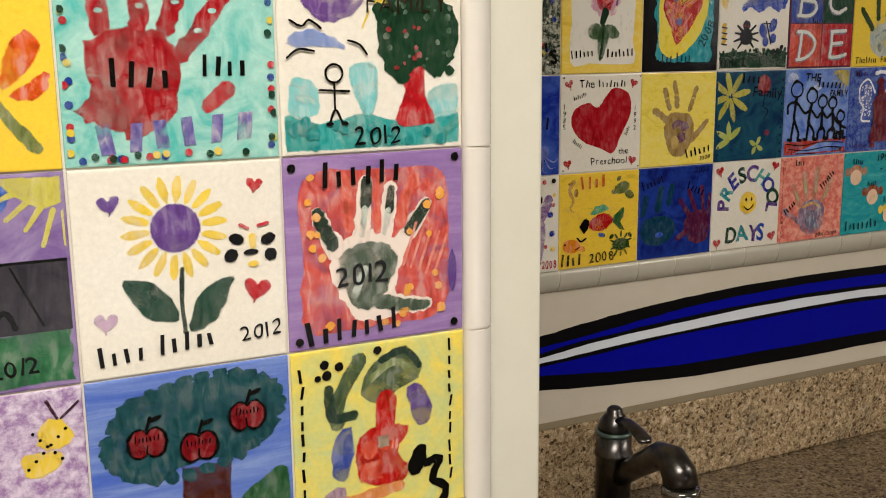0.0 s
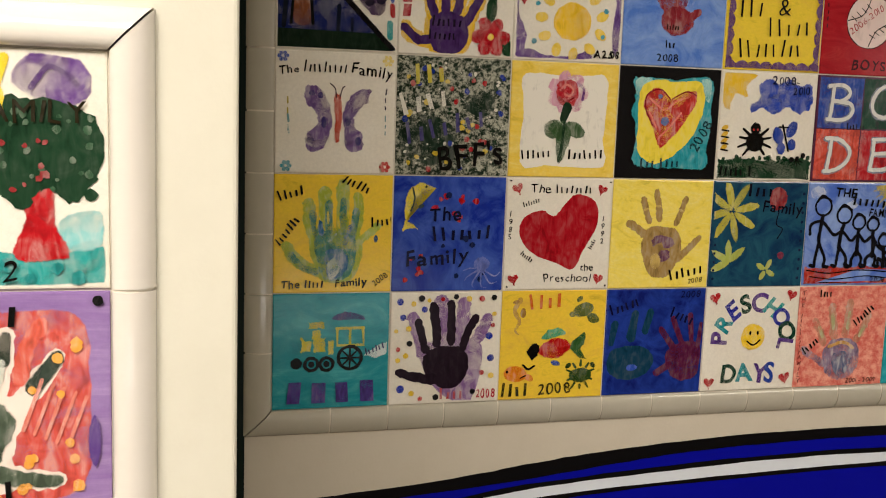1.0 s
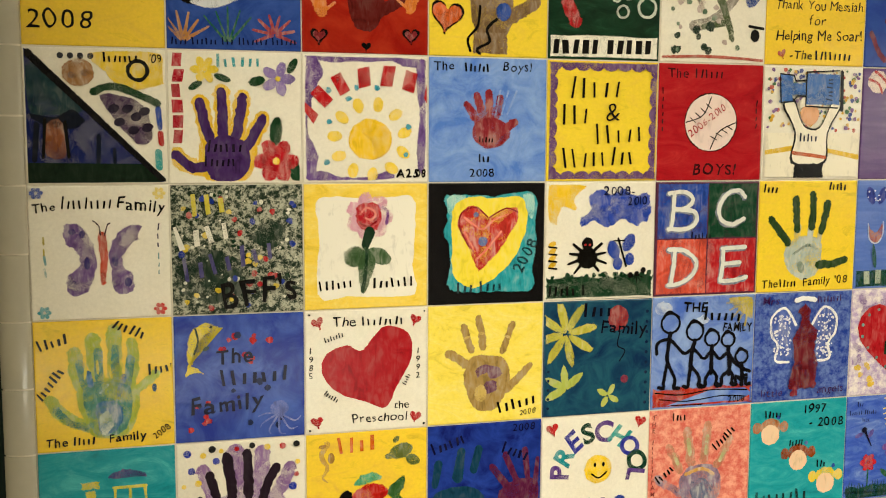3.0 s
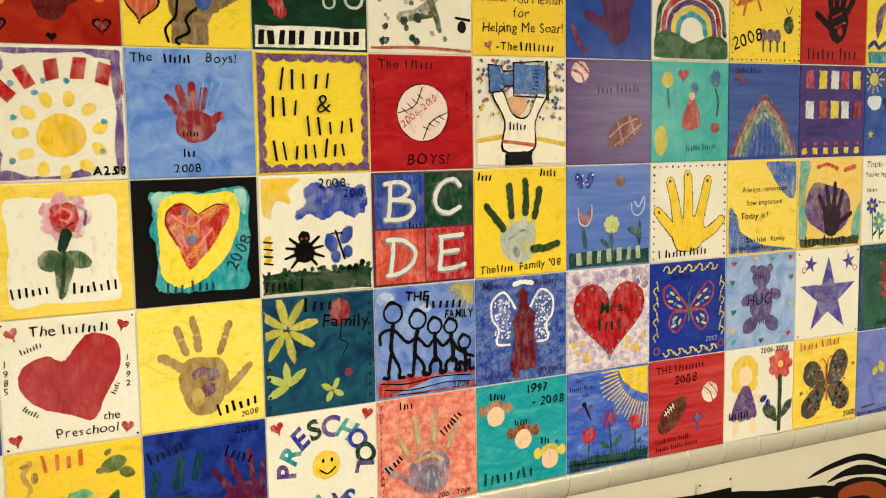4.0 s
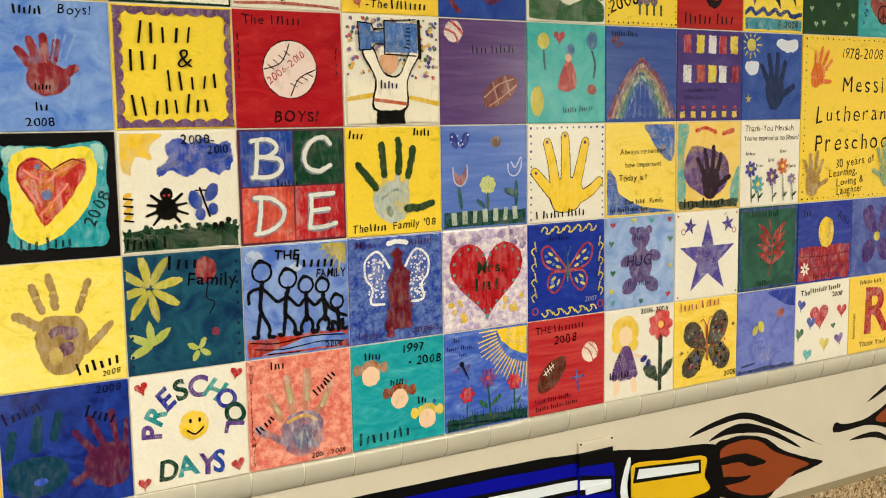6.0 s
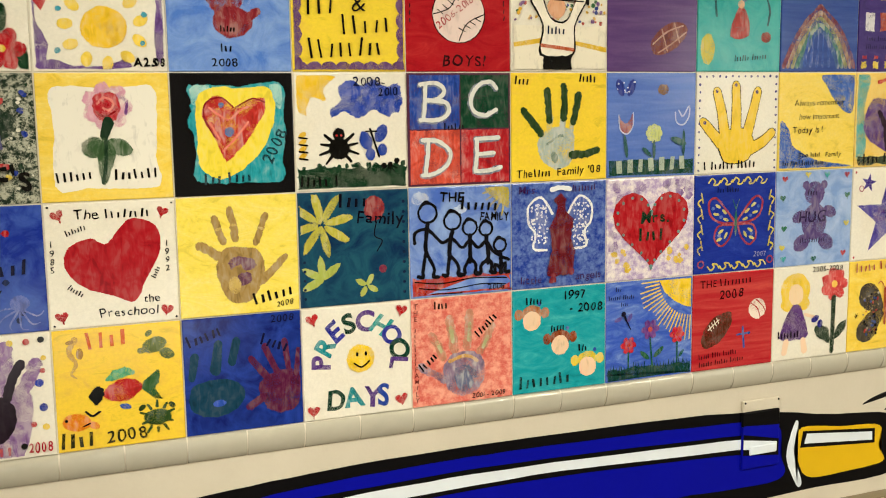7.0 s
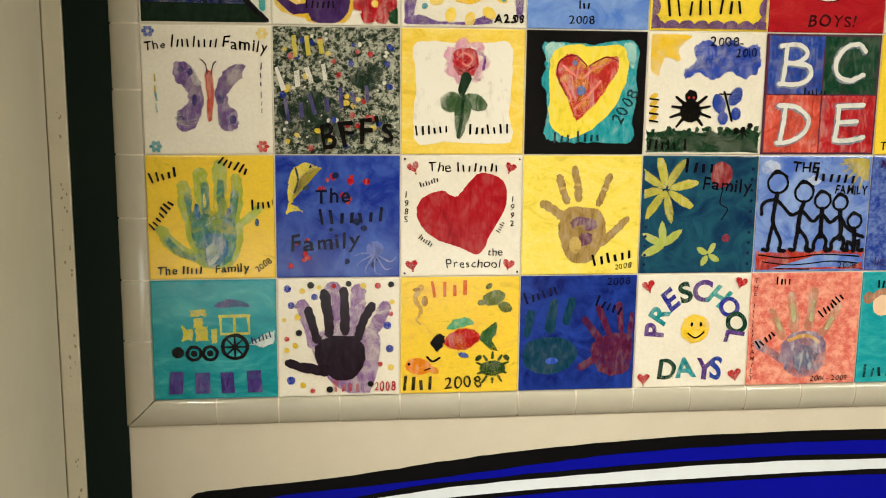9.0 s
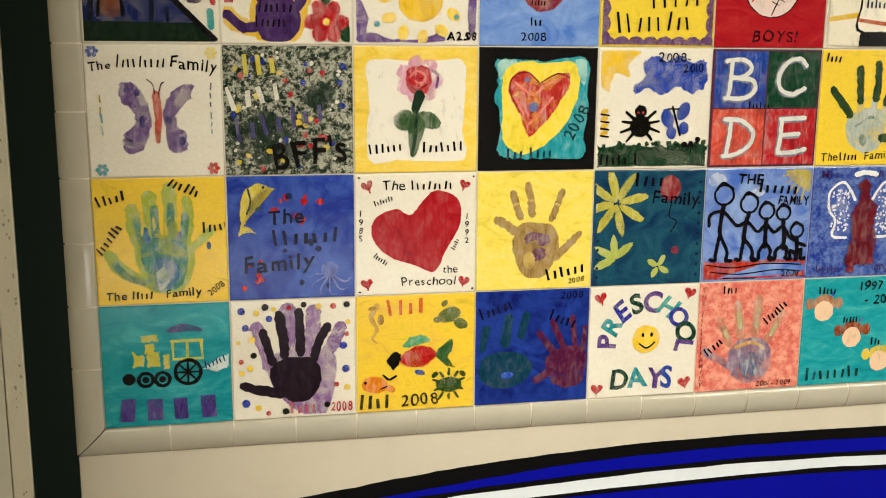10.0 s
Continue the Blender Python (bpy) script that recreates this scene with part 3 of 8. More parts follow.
a = A(1, 0, WHITE, "white tile with a dark purple palm print and coloured dots")
a("palm_shadow", "8d6a9c", stroke([(0.3, 0.45), (0.24, 0.66), (0.2, 0.78)], 0.13), stroke([(0.45, 0.5), (0.46, 0.72), (0.45, 0.92)], 0.15), stroke([(0.58, 0.5), (0.64, 0.72), (0.66, 0.9)], 0.14), stroke([(0.7, 0.45), (0.82, 0.62), (0.88, 0.76)], 0.12), blob([(0.26, 0.5), (0.5, 0.6), (0.82, 0.55), (0.84, 0.3), (0.76, 0.02), (0.56, 0.02), (0.36, 0.2)]), wash=0.35)
a("palm_print", "20121f", blob([(0.32, 0.46), (0.46, 0.52), (0.66, 0.5), (0.72, 0.36), (0.68, 0.2), (0.52, 0.12), (0.38, 0.2), (0.3, 0.32)]), stroke([(0.32, 0.48), (0.28, 0.62), (0.25, 0.74)], 0.08), stroke([(0.42, 0.54), (0.41, 0.7), (0.38, 0.88)], 0.09), stroke([(0.55, 0.55), (0.55, 0.7), (0.54, 0.9)], 0.085), stroke([(0.66, 0.5), (0.7, 0.64), (0.77, 0.77)], 0.085), stroke([(0.4, 0.22), (0.24, 0.24), (0.08, 0.29)], 0.11, 0.08), wash=0.14)
for col, r_, ps in ((BLU, 0.034, ((0.11, 0.78), (0.08, 0.92), (0.9, 0.6), (0.92, 0.4), (0.1, 0.14), (0.3, 0.85))), ("e8c53c", 0.026, ((0.2, 0.9), (0.34, 0.93), (0.05, 0.66), (0.94, 0.8), (0.16, 0.68), (0.07, 0.4), (0.93, 0.24), (0.2, 0.1), (0.14, 0.44), (0.7, 0.94))), (RED, 0.026, ((0.46, 0.94), (0.82, 0.94), (0.84, 0.27), (0.28, 0.05), (0.07, 0.5), (0.93, 0.7))), ("141414", 0.03, ((0.27, 0.95), (0.93, 0.95), (0.17, 0.55), (0.42, 0.06), (0.76, 0.1), (0.58, 0.96)))):
    a("dot", col, [ell(x, y, r_ * RNG.uniform(0.8, 1.15)) for x, y in ps])
a("name_line", "b52234", bars("4", 0.46, 0.04, 0.1, 0, 0.85, 0.3))
a("lettering", "b52234", text("2008", 0.79, 0.04, 0.08, 0, 0.01))

a = A(2, 0, glaze("f3c517", "e3ac1c"), "golden yellow tile with painted fish and crab")
a("seahorse", "c39a4e", stroke([(0.17, 0.92), (0.12, 0.82), (0.17, 0.72), (0.13, 0.64), (0.17, 0.6)], 0.06, 0.02))
a("turtle", "5f6a34", ell(0.78, 0.82, 0.11, 0.07, 15), ell(0.88, 0.74, 0.07, 0.05, -25), ell(0.68, 0.78, 0.04, 0.03), ell(0.74, 0.92, 0.035, 0.025, 40))
a("fish", "b81d18", blob([(0.35, 0.46), (0.48, 0.56), (0.62, 0.55), (0.68, 0.47), (0.56, 0.37), (0.42, 0.38)]))
a("crab_claw", "2c4018", ell(0.66, 0.3, 0.035, 0.025, 40), ell(0.9, 0.3, 0.035, 0.025, -40))
a("seahorse_fin", "a57c3c", ell(0.2, 0.8, 0.03, 0.05), ell(0.13, 0.9, 0.035, 0.02, 10))
a("fish_head", K, blob([(0.24, 0.44), (0.31, 0.53), (0.37, 0.5), (0.36, 0.4), (0.3, 0.36)]))
a("fish_fin", "5aa77c", blob([(0.38, 0.55), (0.44, 0.64), (0.56, 0.66), (0.62, 0.6), (0.5, 0.56)]))
a("fish_tail", "2f5b2c", blob([(0.66, 0.49), (0.79, 0.62), (0.82, 0.52), (0.78, 0.45), (0.84, 0.36), (0.74, 0.38)]))
a("belly_fin", "2a4d9c", ell(0.53, 0.33, 0.05, 0.028, -15))
a("goldfish", "e5821d", ell(0.15, 0.24, 0.12, 0.08, -8), ell(0.28, 0.2, 0.05, 0.035, -30))
a("goldfish_marks", K, stroke([(0.22, 0.32), (0.27, 0.28), (0.33, 0.31)], 0.022), stroke([(0.2, 0.2), (0.25, 0.22)], 0.015), ell(0.07, 0.26, 0.014))
a("crab", "2f4a1e", ell(0.78, 0.21, 0.12, 0.075), rays(0.78, 0.21, 0.09, 0.14, 0.03, 20, 160, 5), rays(0.78, 0.21, 0.09, 0.14, 0.03, 200, 340, 5), label="dark green crab")
a("name_line", "d0601a", bars("4", 0.27, 0.83, 0.14, 4, 0.8, 0.3))
a("name_line", "2c2a10", bars("4", 0.02, 0.03, 0.13, 1, 0.55, 0.2))
a("lettering", "2c2a10", text("2008", 0.37, 0.04, 0.1, 2, 0.004))

a = A(3, 0, glaze("101f70", "2546ac", "cloud"), "deep blue tile with faint green and red palm prints")
a("palm_print", "0e3a52", blob([(0.04, 0.4), (0.2, 0.47), (0.4, 0.45), (0.5, 0.34), (0.44, 0.2), (0.25, 0.14), (0.06, 0.2)]), stroke([(0.26, 0.54), (0.29, 0.78)], 0.1, 0.07), stroke([(0.4, 0.6), (0.44, 0.79)], 0.075), stroke([(0.06, 0.5), (0.09, 0.68)], 0.08), wash=0.12)
a("pale_dab", "2c52b8", ell(0.28, 0.26, 0.06, 0.035), wash=0.2)
a("palm_print", "561a3e", blob([(0.62, 0.4), (0.8, 0.5), (0.97, 0.46), (0.97, 0.18), (0.8, 0.11), (0.66, 0.2)]), stroke([(0.7, 0.43), (0.56, 0.62)], 0.07), stroke([(0.78, 0.48), (0.68, 0.72)], 0.07), stroke([(0.88, 0.5), (0.85, 0.75)], 0.065), stroke([(0.95, 0.45), (0.97, 0.66)], 0.055), stroke([(0.66, 0.28), (0.53, 0.2)], 0.08), wash=0.24)
a("name_line", "0b0f35", bars("6", 0.05, 0.76, 0.1, 18), bars("5", 0.64, 0.74, 0.1, -22))
a("lettering", "0b0f35", text("2008", 0.74, 0.92, 0.06))

a = A(4, 0, WHITE, "white tile lettered Preschool Days round a smiling sun")
cols = ["5a3a84", "1f8f98", "2a2f96", "123c2e", "5a3a84", "1d9a96", "2a2f96", "123c2e", "5a3a84"]
for i, (ch, cl) in enumerate(zip("PRESCHOOL", cols)):
    t_ = radians(178 - 23.6 * i)
    a("letter", cl, text(ch, 0.525 + 0.285 * math.cos(t_), 0.5 + 0.275 * math.sin(t_), 0.165, math.degrees(t_) - 90, 0.028, wob=0, mid=True))
for ch, x, cl in zip("DAYS", (0.2, 0.36, 0.52, 0.67), ("123c2e", "1f8f98", "5a3a84", "1d3f9a")):
    a("letter", cl, text(ch, x, 0.08, 0.175, 0, 0.022, wob=4))
a("sun_face", "f3cb36", ell(0.52, 0.52, 0.135))
a("smile", K, ell(0.49, 0.56, 0.014, 0.022), ell(0.57, 0.56, 0.014, 0.022), stroke([(0.46, 0.48), (0.53, 0.44), (0.6, 0.49)], 0.018))
a("heart", RED, heart(0.09, 0.9, 0.12, 15), heart(0.91, 0.92, 0.12, -15), heart(0.08, 0.08, 0.12), heart(0.9, 0.1, 0.13, 10))

a = A(5, 0, glaze("d8655a", "f0a792", "sponge"), "coral pink sponged tile with a faint palm print")
a("finger_print", "c2876e", stroke([(0.3, 0.44), (0.25, 0.56), (0.19, 0.66)], 0.09), stroke([(0.41, 0.5), (0.39, 0.68), (0.37, 0.8)], 0.1), stroke([(0.54, 0.52), (0.56, 0.68), (0.57, 0.84)], 0.1), stroke([(0.67, 0.46), (0.74, 0.58), (0.8, 0.7)], 0.09), wash=0.4)
a("palm_print", "8d7690", blob([(0.3, 0.36), (0.4, 0.47), (0.58, 0.48), (0.7, 0.4), (0.72, 0.22), (0.62, 0.08), (0.44, 0.06), (0.32, 0.18)]), stroke([(0.34, 0.22), (0.2, 0.3), (0.08, 0.38)], 0.09), wash=0.4)
a("palm_core", "5f6484", blob([(0.4, 0.3), (0.52, 0.36), (0.64, 0.28), (0.58, 0.12), (0.46, 0.1)]), wash=0.45)
a("palm_streak", "b5b083", stroke([(0.28, 0.5), (0.24, 0.6)], 0.04), stroke([(0.4, 0.58), (0.38, 0.72)], 0.045), stroke([(0.56, 0.58), (0.57, 0.74)], 0.045), stroke([(0.7, 0.5), (0.75, 0.6)], 0.04), wash=0.4)
a("palm_streak", "cf9a52", stroke([(0.36, 0.4), (0.52, 0.44), (0.64, 0.38)], 0.04), wash=0.4)
a("name_line", K, bars("4", 0.22, 0.9, 0.07), bars("7", 0.66, 0.6, 0.075, 42), bars("5", 0.1, 0.33, 0.08, 40))
a("lettering", "5a1512", text("THE", 0.035, 0.92, 0.042, down=True), text("FAMILY", 0.035, 0.34, 0.042, down=True))
a("name_line", "5a1512", bars("8", 0.022, 0.7, 0.038, down=True))
a("lettering", K, text("2001 - 2009", 0.58, 0.03, 0.045))

a = A(6, 0, glaze("149ba6", "3fb0b4"), "turquoise tile with three round painted heads")
for x, y, hair in ((0.2, 0.72, "b0714a"), (0.5, 0.46, "8a3f1c"), (0.8, 0.22, "e0c53c")):
    a("hair", hair, ell(x, y + 0.05, 0.115, 0.09), ell(x - 0.14, y + 0.05, 0.05, 0.06), ell(x + 0.14, y + 0.05, 0.05, 0.06))
    a("round_face", "ecc9a8", ell(x, y - 0.02, 0.1, 0.1), wash=0.1)
    a("bow", "2b4ea0", ell(x + 0.08, y + 0.14, 0.022))
a("name_line", K, bars("5", 0.14, 0.86, 0.07), bars("5", 0.4, 0.58, 0.06), bars("3", 0.7, 0.36, 0.07))
a("lettering", K, text("1997", 0.55, 0.88, 0.085), text("- 2008", 0.6, 0.75, 0.085))
a("name_line", "10302e", bars("8", 0.06, 0.05, 0.12, 2, 0.72, 0.26))

a = A(7, 0, glaze("3a5cc0", "6f8bd0"), "blue tile with a corner sun above red flowers")
a("sun", "f1cb33", poly((1, 1), (0.6, 1), (0.66, 0.86), (0.78, 0.76), (0.9, 0.7), (1, 0.68)), rays(1.0, 1.0, 0.4, 0.6, 0.02, 183, 267, 19))
a("grass", "12403a", rect(0, 0, 1, 0.13, 0.02, 12), blades(0.1, 0.19, 30))
a("stem", "1d5a3c", stroke([(0.25, 0.12), (0.25, 0.3)], 0.022), stroke([(0.53, 0.12), (0.5, 0.42)], 0.024), stroke([(0.82, 0.12), (0.82, 0.34)], 0.022), ell(0.6, 0.26, 0.08, 0.03, 40), ell(0.44, 0.24, 0.07, 0.03, 140), ell(0.87, 0.22, 0.05, 0.02, 50))
a("flower", "c22434", petals(0.25, 0.36, 0.05, 0.045, 0.035, 6), petals(0.82, 0.42, 0.05, 0.045, 0.035, 6))
a("flower", "6c3a8c", petals(0.5, 0.5, 0.06, 0.05, 0.04, 6))
a("flower_heart", "b8332a", ell(0.5, 0.5, 0.03), ell(0.25, 0.36, 0.02), ell(0.82, 0.42, 0.02))
a("dragonfly", "15152c", stroke([(0.2, 0.66), (0.27, 0.52)], 0.03, 0.015), ell(0.19, 0.68, 0.03))
a("wing", "5b4f9a", ell(0.13, 0.63, 0.05, 0.025, 20), ell(0.26, 0.64, 0.05, 0.025, 60))
a("name_line", "15204e", bars("3", 0.1, 0.91, 0.045), bars("6 6", 0.02, 0.83, 0.045), bars("4", 0.16, 0.76, 0.04))

a = A(8, 0, glaze("b01c2a", "c94b46", "streak"), "red tile with a painted football, baseball and cross")
a("football", "5a2c1e", blob([(0.1, 0.28), (0.13, 0.42), (0.28, 0.56), (0.46, 0.6), (0.48, 0.46), (0.36, 0.3), (0.2, 0.22)]))
a("laces", "e8dccb", stroke([(0.19, 0.42), (0.32, 0.52)], 0.014), [stroke([(0.2 + 0.03 * i, 0.47 + 0.023 * i), (0.23 + 0.03 * i, 0.41 + 0.023 * i)], 0.012) for i in range(4)])
a("baseball", "ecd9cc", ell(0.8, 0.6, 0.115))
a("stitching", "b02020", stroke([(0.72, 0.66), (0.8, 0.6), (0.84, 0.5)], 0.015), stroke([(0.78, 0.7), (0.87, 0.62), (0.9, 0.56)], 0.015))
a("cross", "2c4c98", stroke([(0.62, 0.42), (0.64, 0.2)], 0.03), stroke([(0.55, 0.34), (0.71, 0.35)], 0.028))
a("lettering", "3a0a10", text("THE", 0.08, 0.86, 0.075, 2), text("2008", 0.32, 0.73, 0.09, 2, 0.01))
a("name_line", "3a0a10", bars("9", 0.33, 0.87, 0.075, 2, 0.9), bars("5 4 6", 0.08, 0.12, 0.055, 3), bars("6 6 6", 0.08, 0.04, 0.055, 3))

a = A(9, 0, WHITE, "white tile with a painted yellow-haired doll shape and red flower")
a("hair", "f0ca45", ell(0.28, 0.74, 0.2, 0.2), ell(0.18, 0.6, 0.09, 0.08), ell(0.4, 0.6, 0.08, 0.08))
a("round_face", "f0d2ab", ell(0.29, 0.7, 0.1, 0.12), wash=0.1)
a("dress", "62407e", blob([(0.22, 0.56), (0.36, 0.57), (0.47, 0.26), (0.3, 0.2), (0.08, 0.24)]))
a("limb", "f0cfae", stroke([(0.18, 0.2), (0.15, 0.08)], 0.08), stroke([(0.4, 0.2), (0.42, 0.08)], 0.08), stroke([(0.42, 0.48), (0.55, 0.44)], 0.04), wash=0.1)
a("flower", "d34a4a", petals(0.8, 0.78, 0.11, 0.08, 0.07, 7), ell(0.8, 0.78, 0.08))
a("flower_heart", "f0c05a", ell(0.8, 0.78, 0.045))
a("stem", "2e4030", stroke([(0.8, 0.64), (0.79, 0.04)], 0.07), blob([(0.76, 0.14), (0.58, 0.22), (0.55, 0.34), (0.72, 0.32)]), blob([(0.82, 0.16), (0.96, 0.26), (0.99, 0.38), (0.85, 0.32)]))
a("bow", "2a2a80", ell(0.55, 0.42, 0.06, 0.04, 30), ell(0.62, 0.36, 0.04, 0.05))
a("lettering", K, text("2006-2008", 0.5, 0.93, 0.055))
a("name_line", "1c1020", bars("7", 0.06, 0.24, 0.08))

a = A(10, 0, glaze("f0c33c", "f3d36a"), "yellow tile with a grey speckled butterfly")
WINGS = [blob([(0.5, 0.46), (0.36, 0.74), (0.18, 0.72), (0.14, 0.55), (0.3, 0.43)]), blob([(0.5, 0.42), (0.36, 0.46), (0.14, 0.3), (0.14, 0.12), (0.32, 0.1), (0.46, 0.28)]),
         blob([(0.52, 0.46), (0.58, 0.76), (0.74, 0.86), (0.86, 0.7), (0.76, 0.48)]), blob([(0.52, 0.42), (0.7, 0.48), (0.88, 0.36), (0.86, 0.18), (0.7, 0.14), (0.56, 0.28)])]
a("wing", "4c4438", WINGS)
for col, sd in (("9c8f7c", 2), ("b0362c", 4), ("3d4f8c", 6), ("15120f", 9)):
    a("wing_spots", col, spots(12, 0.2, 0.18, 0.42, 0.66, 0.012, 0.02, sd), spots(12, 0.6, 0.2, 0.8, 0.74, 0.012, 0.02, sd + 1))
a("body", "a8462e", stroke([(0.5, 0.68), (0.51, 0.28)], 0.035))
a("feelers", "b0362c", stroke([(0.5, 0.68), (0.44, 0.76), (0.4, 0.74)], 0.014), stroke([(0.51, 0.68), (0.54, 0.77), (0.6, 0.78)], 0.014))
a("name_line", "a8392a", bars("5 5", 0.08, 0.88, 0.1, 3, 0.85, 0.34))
a("lettering", K, text("2008", 0.78, 0.05, 0.06))
a("marks", K, rays(0.92, 0.66, 0.005, 0.03, 0.008, 0, 300, 6), rays(0.1, 0.4, 0.005, 0.03, 0.008, 0, 300, 6))

a = A(11, 0, glaze("5564b8", "7a86cc", "cloud"), "periwinkle blue tile with a small yellow butterfly")
a("sky_patch", "2b40a0", blob([(0.5, 0.98), (0.98, 0.98), (0.98, 0.76), (0.8, 0.8), (0.64, 0.88)]), wash=0.12)
a("butterfly", "c4bb4c", ell(0.3, 0.52, 0.07, 0.05, 60), ell(0.4, 0.56, 0.06, 0.08, 20))
a("leaf", "a2605c", ell(0.73, 0.7, 0.08, 0.06, 20))
a("ground", "33406a", rect(0.02, 0, 0.98, 0.06, 0.015, 12), stroke([(0.08, 0.1), (0.3, 0.12)], 0.03))
a("reeds", "8088c0", rays(0.5, 0.04, 0.1, 0.22, 0.018, 60, 130, 8))
a("name_line", "3c4888", bars("6", 0.3, 0.36, 0.05), bars("5", 0.36, 0.28, 0.05))

a = A(12, 0, WHITE, "white tile scattered with coloured hearts")
for col, hs in (("c04452", [(0.44, 0.56, 0.36)]), ("4a5aa8", [(0.28, 0.5, 0.18), (0.1, 0.74, 0.16)]), ("c03a44", [(0.86, 0.6, 0.2)]), ("8a6aa8", [(0.82, 0.24, 0.18)]), ("e3d060", [(0.54, 0.2, 0.2)]), ("57b0b4", [(0.22, 0.1, 0.18)]), ("3a6a4c", [(0.06, 0.38, 0.18), (0.7, 0.42, 0.09)])):
    a("heart", col, [heart(x, y, s, RNG.uniform(-12, 12)) for x, y, s in hs])
a("lettering", K, text("The", 0.08, 0.86, 0.07), text("2008", 0.66, 0.8, 0.06))
a("name_line", K, bars("8 6", 0.26, 0.88, 0.065, 2, 0.6, 0.24))

a = A(13, 0, glaze("f1c44a", "e8b83c"), "yellow tile with a large red letter R")
a("letter", "b02a30", text("R", 0.32, 0.24, 0.58, 0, 0.02, wob=0))
a("lettering", K, text("Thank You!", 0.22, 0.07, 0.07))
a("name_line", K, bars("8 5", 0.2, 0.9, 0.06), bars("7 5", 0.12, 0.2, 0.05, 90), bars("7 5", 0.93, 0.78, 0.045, -90))

a = A(14, 0, glaze("4f9cc0", "a6d2d4", "cloud"), "pale blue tile with small grey fish")
a("fish", "2c4468", [ell(x, y, 0.05, 0.03, 20) for x, y in ((0.3, 0.5), (0.5, 0.38), (0.66, 0.52), (0.4, 0.26), (0.7, 0.3), (0.8, 0.66))])
a("angelfish", "c8b868", star(0.6, 0.76, 0.1, 0.05, 4, 10))
a("bubbles", "cfe8e4", spots(14, 0.1, 0.06, 0.9, 0.25, 0.015, 0.035, 3))
a("name_line", "24406a", bars("2 7 3", 0.06, 0.86, 0.07))

# ---- second row ----
a = A(0, 1, glaze("f2c416", "e6b41c"), "golden yellow tile with a green and blue palm print")
a("palm_under", "a9b545", blob([(0.3, 0.5), (0.5, 0.56), (0.72, 0.5), (0.75, 0.3), (0.66, 0.1), (0.42, 0.09), (0.32, 0.25)]), stroke([(0.34, 0.48), (0.3, 0.62), (0.29, 0.76)], 0.12), stroke([(0.45, 0.5), (0.43, 0.7), (0.42, 0.86)], 0.12), stroke([(0.56, 0.5), (0.58, 0.72), (0.57, 0.92)], 0.12), stroke([(0.67, 0.48), (0.71, 0.66), (0.7, 0.82)], 0.1), stroke([(0.7, 0.42), (0.8, 0.5), (0.88, 0.57)], 0.08), stroke([(0.38, 0.18), (0.22, 0.25), (0.1, 0.4)], 0.11), wash=0.25)
a("palm_print", "4f8a78", blob([(0.34, 0.48), (0.5, 0.54), (0.68, 0.48), (0.7, 0.3), (0.62, 0.12), (0.44, 0.1), (0.36, 0.24)]), stroke([(0.35, 0.5), (0.32, 0.68)], 0.08), stroke([(0.46, 0.52), (0.45, 0.76)], 0.08), stroke([(0.57, 0.52), (0.58, 0.78)], 0.08), stroke([(0.66, 0.48), (0.69, 0.7)], 0.07), stroke([(0.36, 0.18), (0.24, 0.22), (0.14, 0.33)], 0.07), wash=0.42)
a("palm_core", "3a6f98", blob([(0.42, 0.34), (0.56, 0.38), (0.64, 0.28), (0.58, 0.14), (0.46, 0.12)]), stroke([(0.4, 0.5), (0.38, 0.6)], 0.05), stroke([(0.6, 0.42), (0.64, 0.56)], 0.05), wash=0.5)
a("palm_gap", "b9c6b4", blob([(0.45, 0.26), (0.53, 0.3), (0.56, 0.18), (0.47, 0.1)]), stroke([(0.46, 0.44), (0.52, 0.5)], 0.025), wash=0.45)
a("palm_streak", "e0cf4a", [ell(0.36 + 0.09 * i, 0.6 + 0.04 * (i % 2), 0.014, 0.06, 8 * i - 6) for i in range(4)], wash=0.3)
a("lettering", K, text("The", 0.06, 0.04, 0.065, 1, 0.008), text("Family", 0.52, 0.05, 0.065, 2, 0.008), text("2008", 0.86, 0.05, 0.05, 35))
a("name_line", K, bars("5", 0.26, 0.045, 0.065), bars("5", 0.05, 0.78, 0.085, 16), bars("6", 0.56, 0.94, 0.085, -24), bars("7", 0.05, 0.4, 0.08, 52), bars("5", 0.82, 0.56, 0.085, 8))
a("spot", "3a5a7a", ell(0.86, 0.46, 0.02, 0.035))

a = A(1, 1, glaze("16309c", "4668c6", "cloud"), "royal blue tile with yellow dolphins and red dots")
a("dolphin", "d9c53a", blob([(0.1, 0.62), (0.09, 0.76), (0.13, 0.88), (0.22, 0.95), (0.3, 0.93), (0.38, 0.89), (0.29, 0.87), (0.22, 0.82), (0.17, 0.72), (0.14, 0.62)]), blob([(0.1, 0.62), (0.15, 0.6), (0.23, 0.54), (0.14, 0.55), (0.08, 0.52)]))
a("dolphin_mark", "2c3f3a", stroke([(0.16, 0.9), (0.18, 0.8), (0.15, 0.7)], 0.018), ell(0.28, 0.91, 0.012), ell(0.24, 0.74, 0.03, 0.018, 30), wash=0.2)
a("dot", RED, spots(9, 0.35, 0.62, 0.75, 0.85, 0.02, 0.035, 5), spots(7, 0.05, 0.1, 0.3, 0.35, 0.018, 0.03, 6))
a("dot", "10204c", spots(8, 0.05, 0.1, 0.9, 0.9, 0.02, 0.035, 9))
a("lettering", "0a0d2c", text("The", 0.32, 0.62, 0.11, 0, 0.01), text("Family", 0.12, 0.22, 0.13, 4, 0.01))
